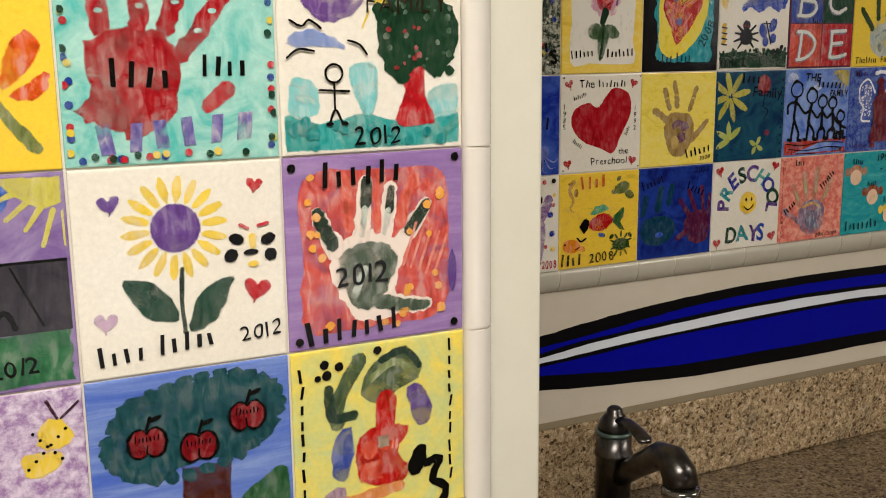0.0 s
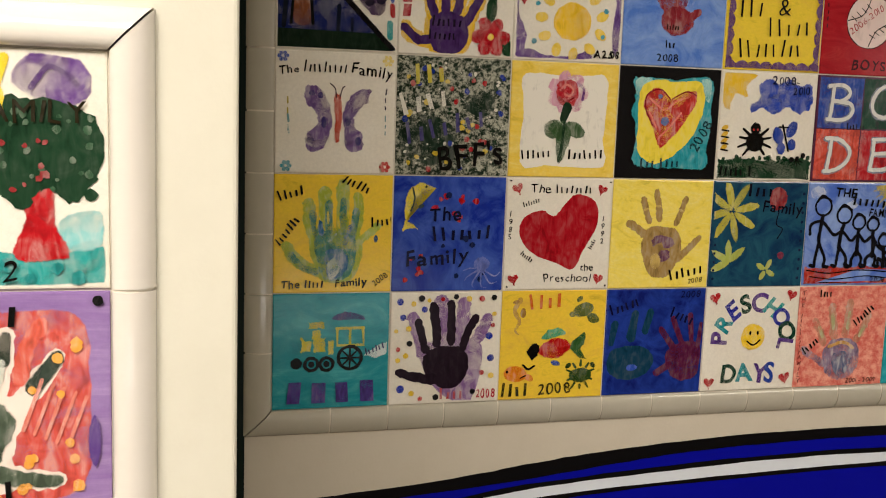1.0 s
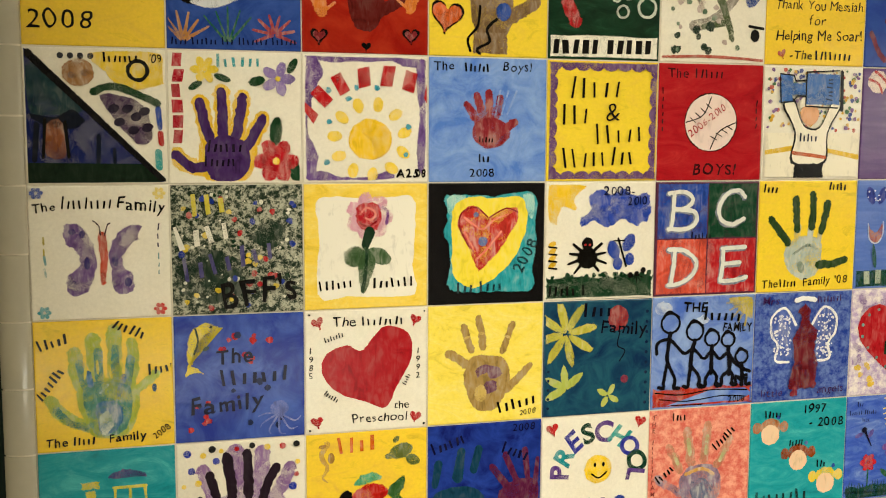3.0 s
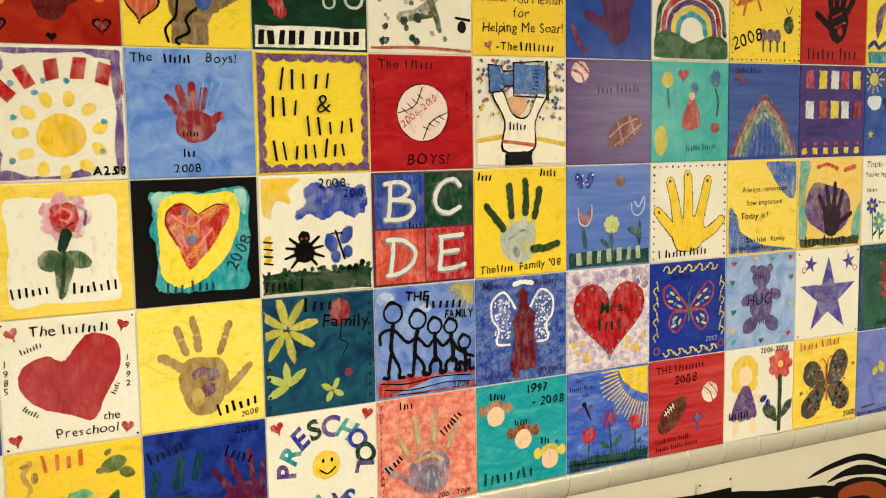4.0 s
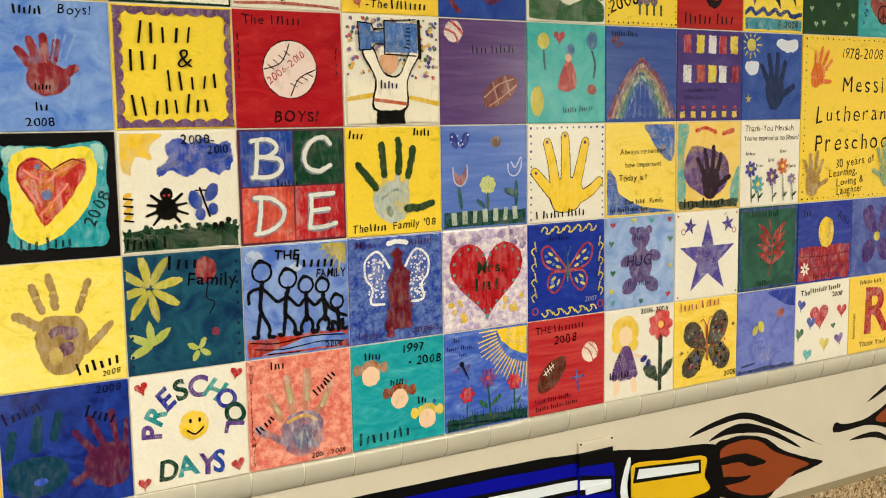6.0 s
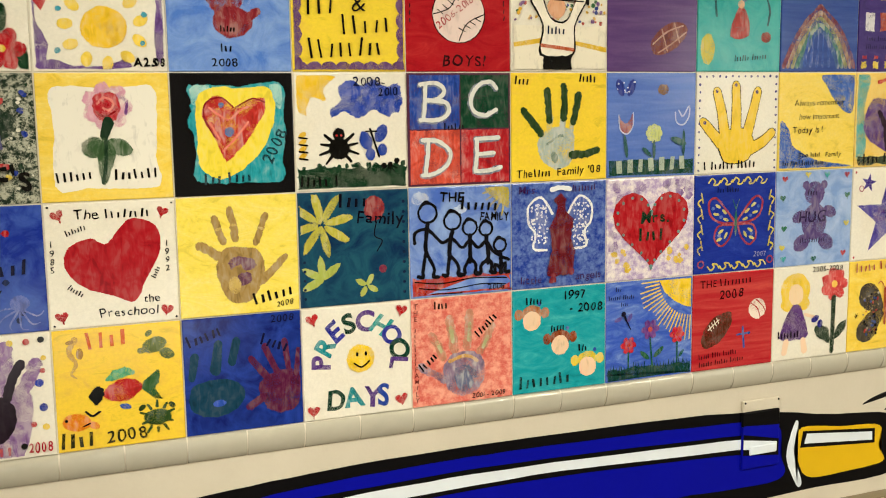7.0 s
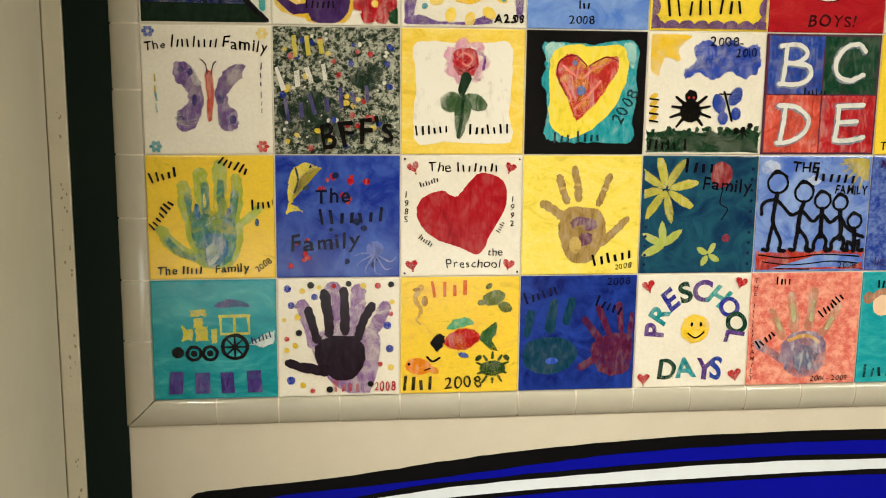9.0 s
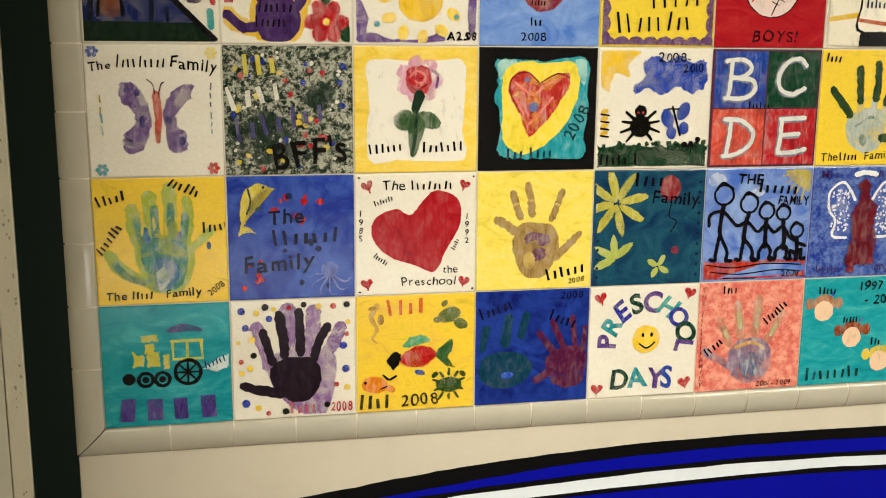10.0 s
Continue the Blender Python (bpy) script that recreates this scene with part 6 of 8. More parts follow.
a = A(5, 3, glaze("a81420", "b82a2c"), "red tile with a white baseball dated 2006 to 2010")
a("baseball_edge", "28080c", ell(0.5, 0.5, 0.262, None, 0, 28, 0.01))
a("baseball", "e6cfc8", ell(0.5, 0.5, 0.25, None, 0, 28, 0.01), wash=0.1)
a("stitching", K, stroke([(0.26, 0.5), (0.42, 0.56), (0.5, 0.72)], 0.012), stroke([(0.5, 0.27), (0.58, 0.42), (0.74, 0.5)], 0.012), [stroke([(0.3 + 0.05 * i, 0.54 + 0.04 * i), (0.35 + 0.05 * i, 0.5 + 0.04 * i)], 0.01) for i in range(4)], [stroke([(0.5 + 0.05 * i, 0.38 + 0.03 * i), (0.56 + 0.05 * i, 0.35 + 0.03 * i)], 0.01) for i in range(4)])
a("lettering", "a81a28", text("2006-2010", 0.31, 0.37, 0.062, 36))
a("lettering", "3a0810", text("The", 0.08, 0.88, 0.075), text("BOYS!", 0.34, 0.05, 0.09, 0, 0.01))
a("name_line", "3a0810", bars("6", 0.34, 0.88, 0.08, 0, 0.85, 0.34), bars("6", 0.03, 0.74, 0.055, down=True), bars("4", 0.93, 0.64, 0.055, down=True))

a = A(6, 3, WHITE, "white tile with a sports shirt shape, blue cup and confetti")
for col, sd in (("c04a3c", 1), ("3a4a90", 2), ("3c6a44", 3), ("d8a83c", 4), ("7c5a8c", 5)):
    a("confetti", col, spots(34, 0.03, 0.44, 0.97, 0.97, 0.012, 0.024, sd))
a("ice", "ece4cf", rect(0.02, 0.02, 0.98, 0.42, 0.004), wash=0.05)
a("rink_line", "e2b93c", stroke([(0.02, 0.24), (0.3, 0.28)], 0.05), stroke([(0.66, 0.26), (0.98, 0.2)], 0.05))
a("shirt_edge", K, blob([(0.17, 0.66), (0.3, 0.72), (0.4, 0.5), (0.56, 0.48), (0.68, 0.7), (0.8, 0.68), (0.66, 0.42), (0.64, 0.14), (0.28, 0.14), (0.3, 0.42)], 4, 0.002))
a("shirt", "efe7d6", blob([(0.19, 0.66), (0.29, 0.7), (0.4, 0.48), (0.56, 0.46), (0.68, 0.68), (0.78, 0.67), (0.645, 0.42), (0.62, 0.16), (0.3, 0.16), (0.32, 0.42)], 4, 0.002), wash=0.05)
a("round_shape", "e0a884", ell(0.46, 0.58, 0.1, 0.1), wash=0.1)
a("helmet", "efe7d6", blob([(0.34, 0.62), (0.38, 0.72), (0.52, 0.74), (0.58, 0.64), (0.46, 0.66)]), wash=0.05)
a("shirt_band", "c05a34", stroke([(0.3, 0.24), (0.63, 0.2)], 0.04))
a("shorts", K, rect(0.31, 0.01, 0.62, 0.15))
a("cup", "3f6cb0", rect(0.14, 0.68, 0.28, 0.93), rect(0.26, 0.74, 0.42, 0.86), rect(0.4, 0.66, 0.76, 0.94))
a("cup_edge", K, [stroke([p, q_], 0.014) for p, q_ in (((0.14, 0.93), (0.28, 0.92)), ((0.28, 0.92), (0.3, 0.87)), ((0.3, 0.87), (0.41, 0.88)), ((0.41, 0.95), (0.41, 0.65)), ((0.41, 0.95), (0.74, 0.97)), ((0.16, 0.68), (0.28, 0.69)), ((0.28, 0.69), (0.32, 0.74)), ((0.32, 0.74), (0.41, 0.74)), ((0.41, 0.65), (0.74, 0.64)), ((0.14, 0.93), (0.16, 0.68)))], stroke([(0.77, 0.96), (0.78, 0.62)], 0.04))
a("name_line", "14203c", bars("6", 0.68, 0.7, 0.07, 90), bars("5", 0.36, 0.34, 0.075))

a = A(7, 3, glaze("5a3a78", "74558c", "streak"), "purple tile with a baseball and a brown football")
a("baseball", "e4d2cc", ell(0.15, 0.88, 0.11))
a("stitching", "b02c34", stroke([(0.06, 0.9), (0.16, 0.86), (0.2, 0.78)], 0.03), stroke([(0.12, 0.97), (0.2, 0.92), (0.25, 0.86)], 0.03))
a("football", "7a3c34", ell(0.68, 0.32, 0.24, 0.13, 32))
a("football_lines", "b58a80", stroke([(0.5, 0.26), (0.66, 0.38), (0.84, 0.44)], 0.02), stroke([(0.56, 0.18), (0.7, 0.26), (0.88, 0.38)], 0.02), stroke([(0.6, 0.4), (0.66, 0.2)], 0.018), stroke([(0.74, 0.46), (0.8, 0.28)], 0.018))
a("name_line", "1c1028", bars("4 6", 0.36, 0.68, 0.08, 2, 0.75, 0.32))

a = A(8, 3, glaze("1c9c9a", "4cb4ae", "cloud"), "turquoise tile with balloons and a red dress shape")
a("balloon", "c2b84c", ell(0.2, 0.82, 0.08, 0.09), ell(0.12, 0.22, 0.09, 0.16))
a("heart_balloon", "9c3840", heart(0.4, 0.86, 0.16))
a("balloon", "3a6a90", ell(0.82, 0.84, 0.08, 0.1), ell(0.54, 0.74, 0.06, 0.07))
a("string", "16484c", stroke([(0.2, 0.72), (0.22, 0.54)], 0.03), stroke([(0.82, 0.73), (0.86, 0.6), (0.84, 0.46)], 0.03))
a("dress", "a83a34", blob([(0.46, 0.62), (0.56, 0.62), (0.62, 0.36), (0.38, 0.34)]))
a("round_shape", "d8b08c", ell(0.51, 0.66, 0.045))
a("red_mark", "a04a40", ell(0.82, 0.34, 0.07, 0.06))
a("name_line", "0c3434", bars("6 6", 0.44, 0.1, 0.06, 4))

a = A(9, 3, glaze("2e4a9c", "4766b0", "streak"), "blue tile with a faint arched rainbow")
for i, col in enumerate(("7a3c4a", "9a7668", "8f9068", "4c7c74", "4a6a9c")):
    r_ = 0.46 - 0.055 * i
    a("rainbow_band", col, stroke([(0.5 - r_, 0.05), (0.5 - r_ * 0.62, 0.1 + r_ * 0.62), (0.46, 0.14 + r_ * 1.08), (0.54, 0.14 + r_ * 1.06), (0.5 + r_ * 0.66, 0.1 + r_ * 0.6), (0.5 + r_, 0.05)], 0.06), wash=0.38)
a("blue_streak", "3a5cb0", [stroke([(0.3 + 0.08 * i, 0.06), (0.36 + 0.06 * i, 0.4)], 0.05, 0.02) for i in range(5)], wash=0.3)
a("red_patch", "6a3040", spots(4, 0.1, 0.72, 0.3, 0.88, 0.03, 0.05, 3))
a("name_line", "10183c", bars("6 5", 0.08, 0.9, 0.06))

a = A(10, 3, glaze("45337e", "54428c"), "purple tile with bold coloured block lettering bars")
for i, (x, col) in enumerate(((0.08, "a82c40"), (0.28, "d8c04a"), (0.46, "d8d4dc"), (0.62, "a82c40"), (0.8, "d8c04a"))):
    a("name_bar", col, rect(x, 0.74, x + 0.13, 0.95))
for x, col in ((0.08, "d8d4dc"), (0.28, "a84438"), (0.46, "d8c04a"), (0.62, "d8d4dc"), (0.82, "8a2c40")):
    a("name_bar", col, rect(x, 0.42, x + 0.135, 0.62))
a("square", "d8bc4c", [rect(0.04 + 0.16 * i, 0.03, 0.12 + 0.16 * i, 0.11) for i in range(6)])
a("square", "a83440", [rect(0.05 + 0.16 * i, 0.13, 0.11 + 0.16 * i, 0.17) for i in range(6)])
a("small_bars", "241a50", bars("5 7 6", 0.1, 0.32, 0.05), bars("6 6 5", 0.1, 0.24, 0.05))

a = A(11, 3, glaze("24489c", "3f62b4", "cloud"), "blue tile with a dark palm print, sun and clouds")
a("palm_print", "152a54", palm(0.54, 0.38, 0.8, 0, 1, 0.0, 1.1), wash=0.1)
a("sun", "c2b44a", ell(0.14, 0.86, 0.08), rays(0.14, 0.86, 0.1, 0.16, 0.025, 0, 330, 11))
a("cloud", "cfd6e4", blob([(0.56, 0.86), (0.6, 0.94), (0.74, 0.93), (0.9, 0.94), (0.92, 0.82), (0.74, 0.78)]), blob([(0.03, 0.62), (0.1, 0.68), (0.26, 0.66), (0.24, 0.54), (0.1, 0.52)]), wash=0.1)
a("star", "b8a84a", star(0.1, 0.24, 0.06, 0.025))

a = A(14, 3, glaze("4a6cb0", "7a94c4", "streak"), "blue and brown tile with an orange palm tree")
a("sand", "94602f", rect(0.02, 0.02, 0.98, 0.38, 0.012, 12))
a("sea", "24408c", rect(0.02, 0.38, 0.98, 0.5, 0.008, 12))
a("leaf", "c07a34", stroke([(0.24, 0.38), (0.28, 0.72)], 0.08), ell(0.5, 0.74, 0.12, 0.1), ell(0.2, 0.6, 0.1, 0.05, 30))
a("name_line", K, bars("3 5", 0.06, 0.22, 0.08, -4))

# the double-size tile
big_c = Art(put_tile(mural, 13 * P, TILE_Y, Z0 + 3 * P, glaze("efc534", "ebbd34"), "double-size yellow tile lettered with the preschool's name and dates", T + P, T + P), T + P, T + P)
a = big_c
a("lettering", K, text("1978-2008", 0.36, 0.87, 0.06, 0, -0.012), text("Messiah", 0.37, 0.66, 0.1, 1, -0.01, 0.26), text("Lutheran", 0.13, 0.48, 0.095, 1, -0.01, 0.27), text("Preschool", 0.13, 0.305, 0.1, 1, -0.01, 0.24))
a("lettering", K, text("30 years of", 0.33, 0.2, 0.05, 4, -0.012), text("Learning,", 0.27, 0.14, 0.045, 4, -0.012), text("Loving &", 0.34, 0.085, 0.045, 4, -0.012), text("Laughter", 0.34, 0.03, 0.045, 4, -0.012))
a("palm_print", "de6a2a", palm(0.14, 0.78, 0.3, -28, 1, 0.02, 1.1), wash=0.3)
a("palm_print", "c9c45c", palm(0.86, 0.88, 0.24, 30, -1, 0.01, 1.1), wash=0.3)
a("palm_print", "a58350", palm(0.12, 0.14, 0.32, -6, 1, 0.02, 1.1), wash=0.25)
a("palm_print", "7ba07c", palm(0.82, 0.18, 0.34, 4, -1, 0.02, 1.1), wash=0.3)
a("border_dots", K, edge_dots(0.005, 0.05, 0.02))

# ---- fifth row ----
a = A(0, 4, glaze("e9bb2c", "dba92a"), "golden tile dated 2008 with a pink oval")
a("pink_oval", "c98a8c", ell(0.55, 0.62, 0.3, 0.26))
a("oval_edge", K, ring(0.55, 0.62, 0.31, 0.025, ry=0.27))
a("lettering", K, text("2008", 0.04, 0.12, 0.14, 0, -0.008, 0.16))

a = A(1, 4, glaze("1f3f92", "3a5cae", "cloud"), "blue undersea tile with a whale shape and coral")
a("whale", K, blob([(0.1, 0.36), (0.3, 0.32), (0.6, 0.42), (0.84, 0.62), (0.6, 0.74), (0.3, 0.6)]))
a("whale_belly", "d6dae0", blob([(0.16, 0.35), (0.34, 0.3), (0.6, 0.4), (0.78, 0.58), (0.5, 0.46), (0.3, 0.38)]))
a("coral", "b07c4a", rays(0.12, 0.06, 0.02, 0.2, 0.035, 30, 150, 6))
a("coral", "9c4048", rays(0.8, 0.12, 0.02, 0.16, 0.035, -20, 200, 8))
a("weed", "24604c", rays(0.45, 0.04, 0.03, 0.26, 0.025, 50, 130, 5))
a("name_line", "0b1234", bars("4 6 3 7 6", 0.03, 0.03, 0.055, 1, 0.6))

a = A(2, 4, glaze("9c1812", "b8321f", "cloud"), "red tile with small outlined hearts and a dark palm print")
a("palm_print", "5c1a18", palm(0.5, 0.42, 0.75, 0, 1, 0.0, 1.3), wash=0.1)
a("orange_print", "d97a34", palm(0.14, 0.36, 0.3, 10, 1), palm(0.86, 0.4, 0.28, -10, -1), wash=0.2)
a("heart_edge", K, heart(0.13, 0.12, 0.15), heart(0.86, 0.14, 0.15), heart(0.5, 0.05, 0.08))
a("heart", "8c2a30", heart(0.13, 0.12, 0.11), heart(0.86, 0.14, 0.11))

a = A(3, 4, glaze("efcb22", "e8c02a"), "yellow tile with a brown palm print and orange heart")
a("palm_print", "7f6446", palm(0.52, 0.42, 0.95, 2, 1, 0.0, 1.3), rect(0.36, 0.02, 0.66, 0.2), wash=0.2)
a("heart_edge", K, heart(0.14, 0.3, 0.3, -8))
a("heart", "d8602a", heart(0.14, 0.3, 0.26, -8))
a("balloon", "2c4e9c", ell(0.62, 0.36, 0.07, 0.08))
a("string", K, stroke([(0.56, 0.3), (0.48, 0.22), (0.5, 0.12), (0.4, 0.06), (0.42, 0.02)], 0.03), stroke([(0.42, 0.4), (0.4, 0.24), (0.32, 0.14), (0.34, 0.04)], 0.025))

a = A(4, 4, glaze("10301f", "1c4630"), "dark green tile with a red mark over a white name strip")
a("strip", W, rect(0.01, 0.01, 0.99, 0.2, 0.006))
a("name_line", K, bars("5 5", 0.04, 0.04, 0.12, 1, 0.72, 0.42))
a("red_stroke", "b02228", stroke([(0.1, 0.7), (0.18, 0.42), (0.24, 0.3)], 0.12))
a("white_ring", "c3ccc0", ring(0.66, 0.4, 0.05, 0.025), ring(0.6, 0.52, 0.04, 0.02), ring(0.7, 0.54, 0.04, 0.02), ring(0.88, 0.44, 0.08, 0.03))

a = A(5, 4, WHITE, "white tile with grey and green brush marks")
a("grey_marks", "8d857c", stroke([(0.3, 0.3), (0.55, 0.4), (0.8, 0.7)], 0.1), stroke([(0.2, 0.7), (0.4, 0.75)], 0.08), wash=0.4)
a("green_mark", "4d5a3c", stroke([(0.5, 0.7), (0.62, 0.4), (0.68, 0.2)], 0.1, 0.06), stroke([(0.4, 0.3), (0.6, 0.34)], 0.06), wash=0.3)
a("dark_spots", "2c3c30", spots(10, 0.06, 0.08, 0.5, 0.35, 0.025, 0.05, 4))
a("black_spot", K, ell(0.9, 0.24, 0.05, 0.06), stroke([(0.84, 0.32), (0.98, 0.3)], 0.03))
a("pale_dab", "b9a6a0", spots(14, 0.05, 0.1, 0.75, 0.9, 0.02, 0.05, 11), wash=0.4)
a("green_dab", "5f7a62", spots(10, 0.05, 0.1, 0.8, 0.6, 0.015, 0.035, 12), wash=0.3)
a("violet_dab", "7a5a8c", ell(0.1, 0.62, 0.05, 0.04), ell(0.3, 0.55, 0.03), wash=0.3)
a("blue_patch", "3a5090", blob([(0.76, 0.9), (0.96, 0.92), (0.94, 0.55), (0.8, 0.5)]), wash=0.3)
a("bottom_edge", "b0584a", stroke([(0.02, 0.04), (0.5, 0.05), (0.98, 0.03)], 0.03))

a = A(6, 4, glaze("f0c01c", "ecb81e"), "yellow tile with a handwritten thank-you")
a("lettering", K, text("Thank You Messiah", 0.08, 0.48, 0.085, 0, -0.01, 0.1), text("for", 0.42, 0.35, 0.085, 0, -0.01), text("Helping Me Soar!", 0.1, 0.21, 0.085, 1, -0.008, 0.1), text("-The", 0.24, 0.05, 0.075))
a("name_line", K, bars("8", 0.5, 0.05, 0.08, 0, 0.62, 0.24))
a("heart", "a8442a", heart(0.16, 0.09, 0.09, 20))
a("emblem", "c87a2c", ell(0.5, 0.86, 0.2, 0.16))
a("emblem_edge", K, stroke([(0.3, 0.78), (0.42, 0.7), (0.58, 0.7), (0.7, 0.78)], 0.025))

a = A(7, 4, glaze("1f3f9c", "2f55b0", "cloud"), "blue tile with a dark red palm print")
a("palm_print", "55204a", palm(0.58, 0.42, 0.85, 4, -1, 0.0, 1.3), wash=0.08)
a("green_mark", "1c4a3c", stroke([(0.22, 0.9), (0.22, 0.7)], 0.09))
a("red_stroke", "6a2038", stroke([(0.06, 0.3), (0.14, 0.14), (0.22, 0.06)], 0.06))

a = A(8, 4, WHITE, "white tile with a rainbow over green hills")
for col, r_ in (("1c4a2c", 0.44), ("a82a34", 0.37), ("5a3a78", 0.3), ("dcc24a", 0.24), ("3c98a4", 0.18)):
    a("rainbow_band", col, stroke([(0.5 - r_, 0.26), (0.5 - r_ * 0.82, 0.26 + r_ * 0.7), (0.5, 0.28 + r_), (0.5 + r_ * 0.82, 0.26 + r_ * 0.7), (0.5 + r_, 0.26)], 0.07))
a("hill", "2c5a34", blob([(0.02, 0.02), (0.02, 0.22), (0.2, 0.3), (0.45, 0.2), (0.6, 0.14), (0.6, 0.02)]), blob([(0.4, 0.02), (0.5, 0.16), (0.76, 0.26), (0.98, 0.2), (0.98, 0.02)]))
a("lettering", K, text("The", 0.16, 0.88, 0.07), text("Girls", 0.72, 0.89, 0.07))
a("name_line", K, bars("6", 0.36, 0.88, 0.07), bars("5", 0.28, 0.46, 0.05, 40), bars("6", 0.62, 0.6, 0.05, -35))

a = A(9, 4, glaze("f1cb2c", "eec43a"), "yellow tile with a caterpillar and dotted edge")
a("caterpillar", "5c4a70", [ell(0.46 + 0.1 * i, 0.28, 0.06, 0.08) for i in range(3)])
a("caterpillar_head", "24482c", ell(0.82, 0.4, 0.08, 0.1), [stroke([(0.46 + 0.1 * i, 0.22), (0.46 + 0.1 * i, 0.12)], 0.03) for i in range(4)], rays(0.82, 0.5, 0.02, 0.1, 0.018, 60, 120, 2))
a("red_figure", "c2562c", ell(0.44, 0.76, 0.06), ring(0.1, 0.64, 0.06, 0.03), stroke([(0.12, 0.6), (0.3, 0.66), (0.42, 0.74)], 0.07), stroke([(0.22, 0.64), (0.18, 0.48)], 0.035), stroke([(0.36, 0.68), (0.42, 0.54)], 0.035))
a("lettering", K, text("2008", 0.06, 0.12, 0.13, 18, -0.004))
a("border_dots", K, edge_dots(0.01, 0.07, 0.03))
a("name_line", "b04a3a", bars("5 4", 0.3, 0.86, 0.07))

a = A(10, 4, glaze("a81a20", "b82c2a", "streak"), "red tile with a black palm print")
a("palm_print", "1c1014", palm(0.55, 0.5, 0.8, -4, -1, 0.0, 1.15), wash=0.05)
a("red_gap", "a01c20", stroke([(0.46, 0.5), (0.6, 0.56)], 0.03), stroke([(0.5, 0.4), (0.66, 0.46)], 0.025), ell(0.58, 0.36, 0.05, 0.06))
a("name_line", "2c0a10", bars("6 4", 0.1, 0.05, 0.12, 1, 0.78, 0.3))

a = A(11, 4, glaze("efcd3c", "f1d660"), "yellow tile with leaping purple dolphins and waves")
a("dolphin", "6a4a78", blob([(0.16, 0.3), (0.14, 0.56), (0.3, 0.72), (0.44, 0.66), (0.3, 0.6), (0.24, 0.4)]), blob([(0.5, 0.64), (0.58, 0.9), (0.76, 0.96), (0.86, 0.86), (0.7, 0.84), (0.6, 0.7)]))
a("dark_dolphin", "141c20", blob([(0.62, 0.26), (0.48, 0.42), (0.46, 0.56), (0.58, 0.62), (0.68, 0.52), (0.58, 0.48)]), blob([(0.88, 0.3), (0.76, 0.46), (0.76, 0.6), (0.9, 0.66), (0.97, 0.54), (0.86, 0.52)]))
a("wave", "24407c", stroke([(0.02, 0.2), (0.12, 0.26), (0.2, 0.2), (0.32, 0.26), (0.4, 0.2), (0.52, 0.26), (0.6, 0.2), (0.72, 0.25), (0.8, 0.19), (0.98, 0.22)], 0.06))
a("water", "3c8a9c", rect(0.02, 0.02, 0.98, 0.16, 0.008, 10))
a("red_flower", "b83a38", petals(0.2, 0.96, 0.06, 0.05, 0.04, 6))
a("lettering", K, text("2008", 0.68, 0.06, 0.07))

a = A(12, 4, glaze("143a26", "1f4a30", "cloud"), "dark green tile with pale scattered hearts")
a("small_heart", "8fae8c", [heart(x, y, 0.08) for x, y in ((0.14, 0.3), (0.3, 0.8), (0.62, 0.36), (0.8, 0.7), (0.36, 0.14), (0.9, 0.24), (0.12, 0.62), (0.5, 0.68), (0.22, 0.12), (0.76, 0.14), (0.46, 0.9), (0.9, 0.92))])
a("name_line", "3a2420", bars("8", 0.14, 0.55, 0.1))

a = A(13, 4, glaze("2f9ca4", "5cb4b4"), "turquoise tile with a brown heart and peace sign")
a("heart", "7a5348", heart(0.48, 0.5, 0.78))
a("lower_heart", "8c3a34", blob([(0.2, 0.42), (0.5, 0.44), (0.76, 0.42), (0.48, 0.14)]), wash=0.15)
a("peace_sign", "2c1c1c", ring(0.48, 0.28, 0.11, 0.028), stroke([(0.48, 0.39), (0.48, 0.17)], 0.024), stroke([(0.48, 0.28), (0.4, 0.2)], 0.024), stroke([(0.48, 0.28), (0.56, 0.2)], 0.024))
a("blue_dots", "1d4a84", spots(12, 0.04, 0.04, 0.2, 0.96, 0.02, 0.035, 2), spots(12, 0.82, 0.04, 0.96, 0.96, 0.02, 0.035, 3))
a("name_line", K, bars("7", 0.2, 0.56, 0.1))

a = A(14, 4, glaze("e6cf5c", "efe09c"), "pale yellow tile with a grey-green palm print")
a("palm_print", "6a7a5c", palm(0.55, 0.45, 0.9, 0, 1, 0.0, 1.4), wash=0.3)
a("leaf", "7c9a4c", ell(0.12, 0.55, 0.06, 0.18))
a("tulip", "6a4a78", ell(0.14, 0.14, 0.07, 0.1))
# ---- nearer panel ----
a = N(0, 1, WHITE, "white tile with a red-trunked tree, purple clouds and stick shape")
a("ground", "2a9d98", blob([(0.02, 0.02), (0.98, 0.02), (0.98, 0.18), (0.7, 0.14), (0.45, 0.2), (0.2, 0.16), (0.02, 0.2)]))
a("bush", "7cc6c6", blob([(0.04, 0.2), (0.06, 0.38), (0.18, 0.36), (0.2, 0.2)]), blob([(0.42, 0.2), (0.36, 0.42), (0.5, 0.46), (0.52, 0.3), (0.5, 0.2)]), blob([(0.82, 0.16), (0.8, 0.3), (0.96, 0.34), (0.97, 0.18)]), wash=0.4)
a("cloud", "6e4c8c", blob([(0.1, 0.78), (0.1, 0.95), (0.3, 0.96), (0.48, 0.88), (0.46, 0.74), (0.3, 0.64), (0.18, 0.68)]), blob([(0.62, 0.86), (0.7, 0.98), (0.9, 0.96), (0.94, 0.82), (0.8, 0.76)]), wash=0.4)
a("sun", "e9cb3c", stroke([(0.5, 0.97), (0.58, 0.76)], 0.08), stroke([(0.6, 0.96), (0.52, 0.72)], 0.05), stroke([(0.48, 0.7), (0.44, 0.62)], 0.012))
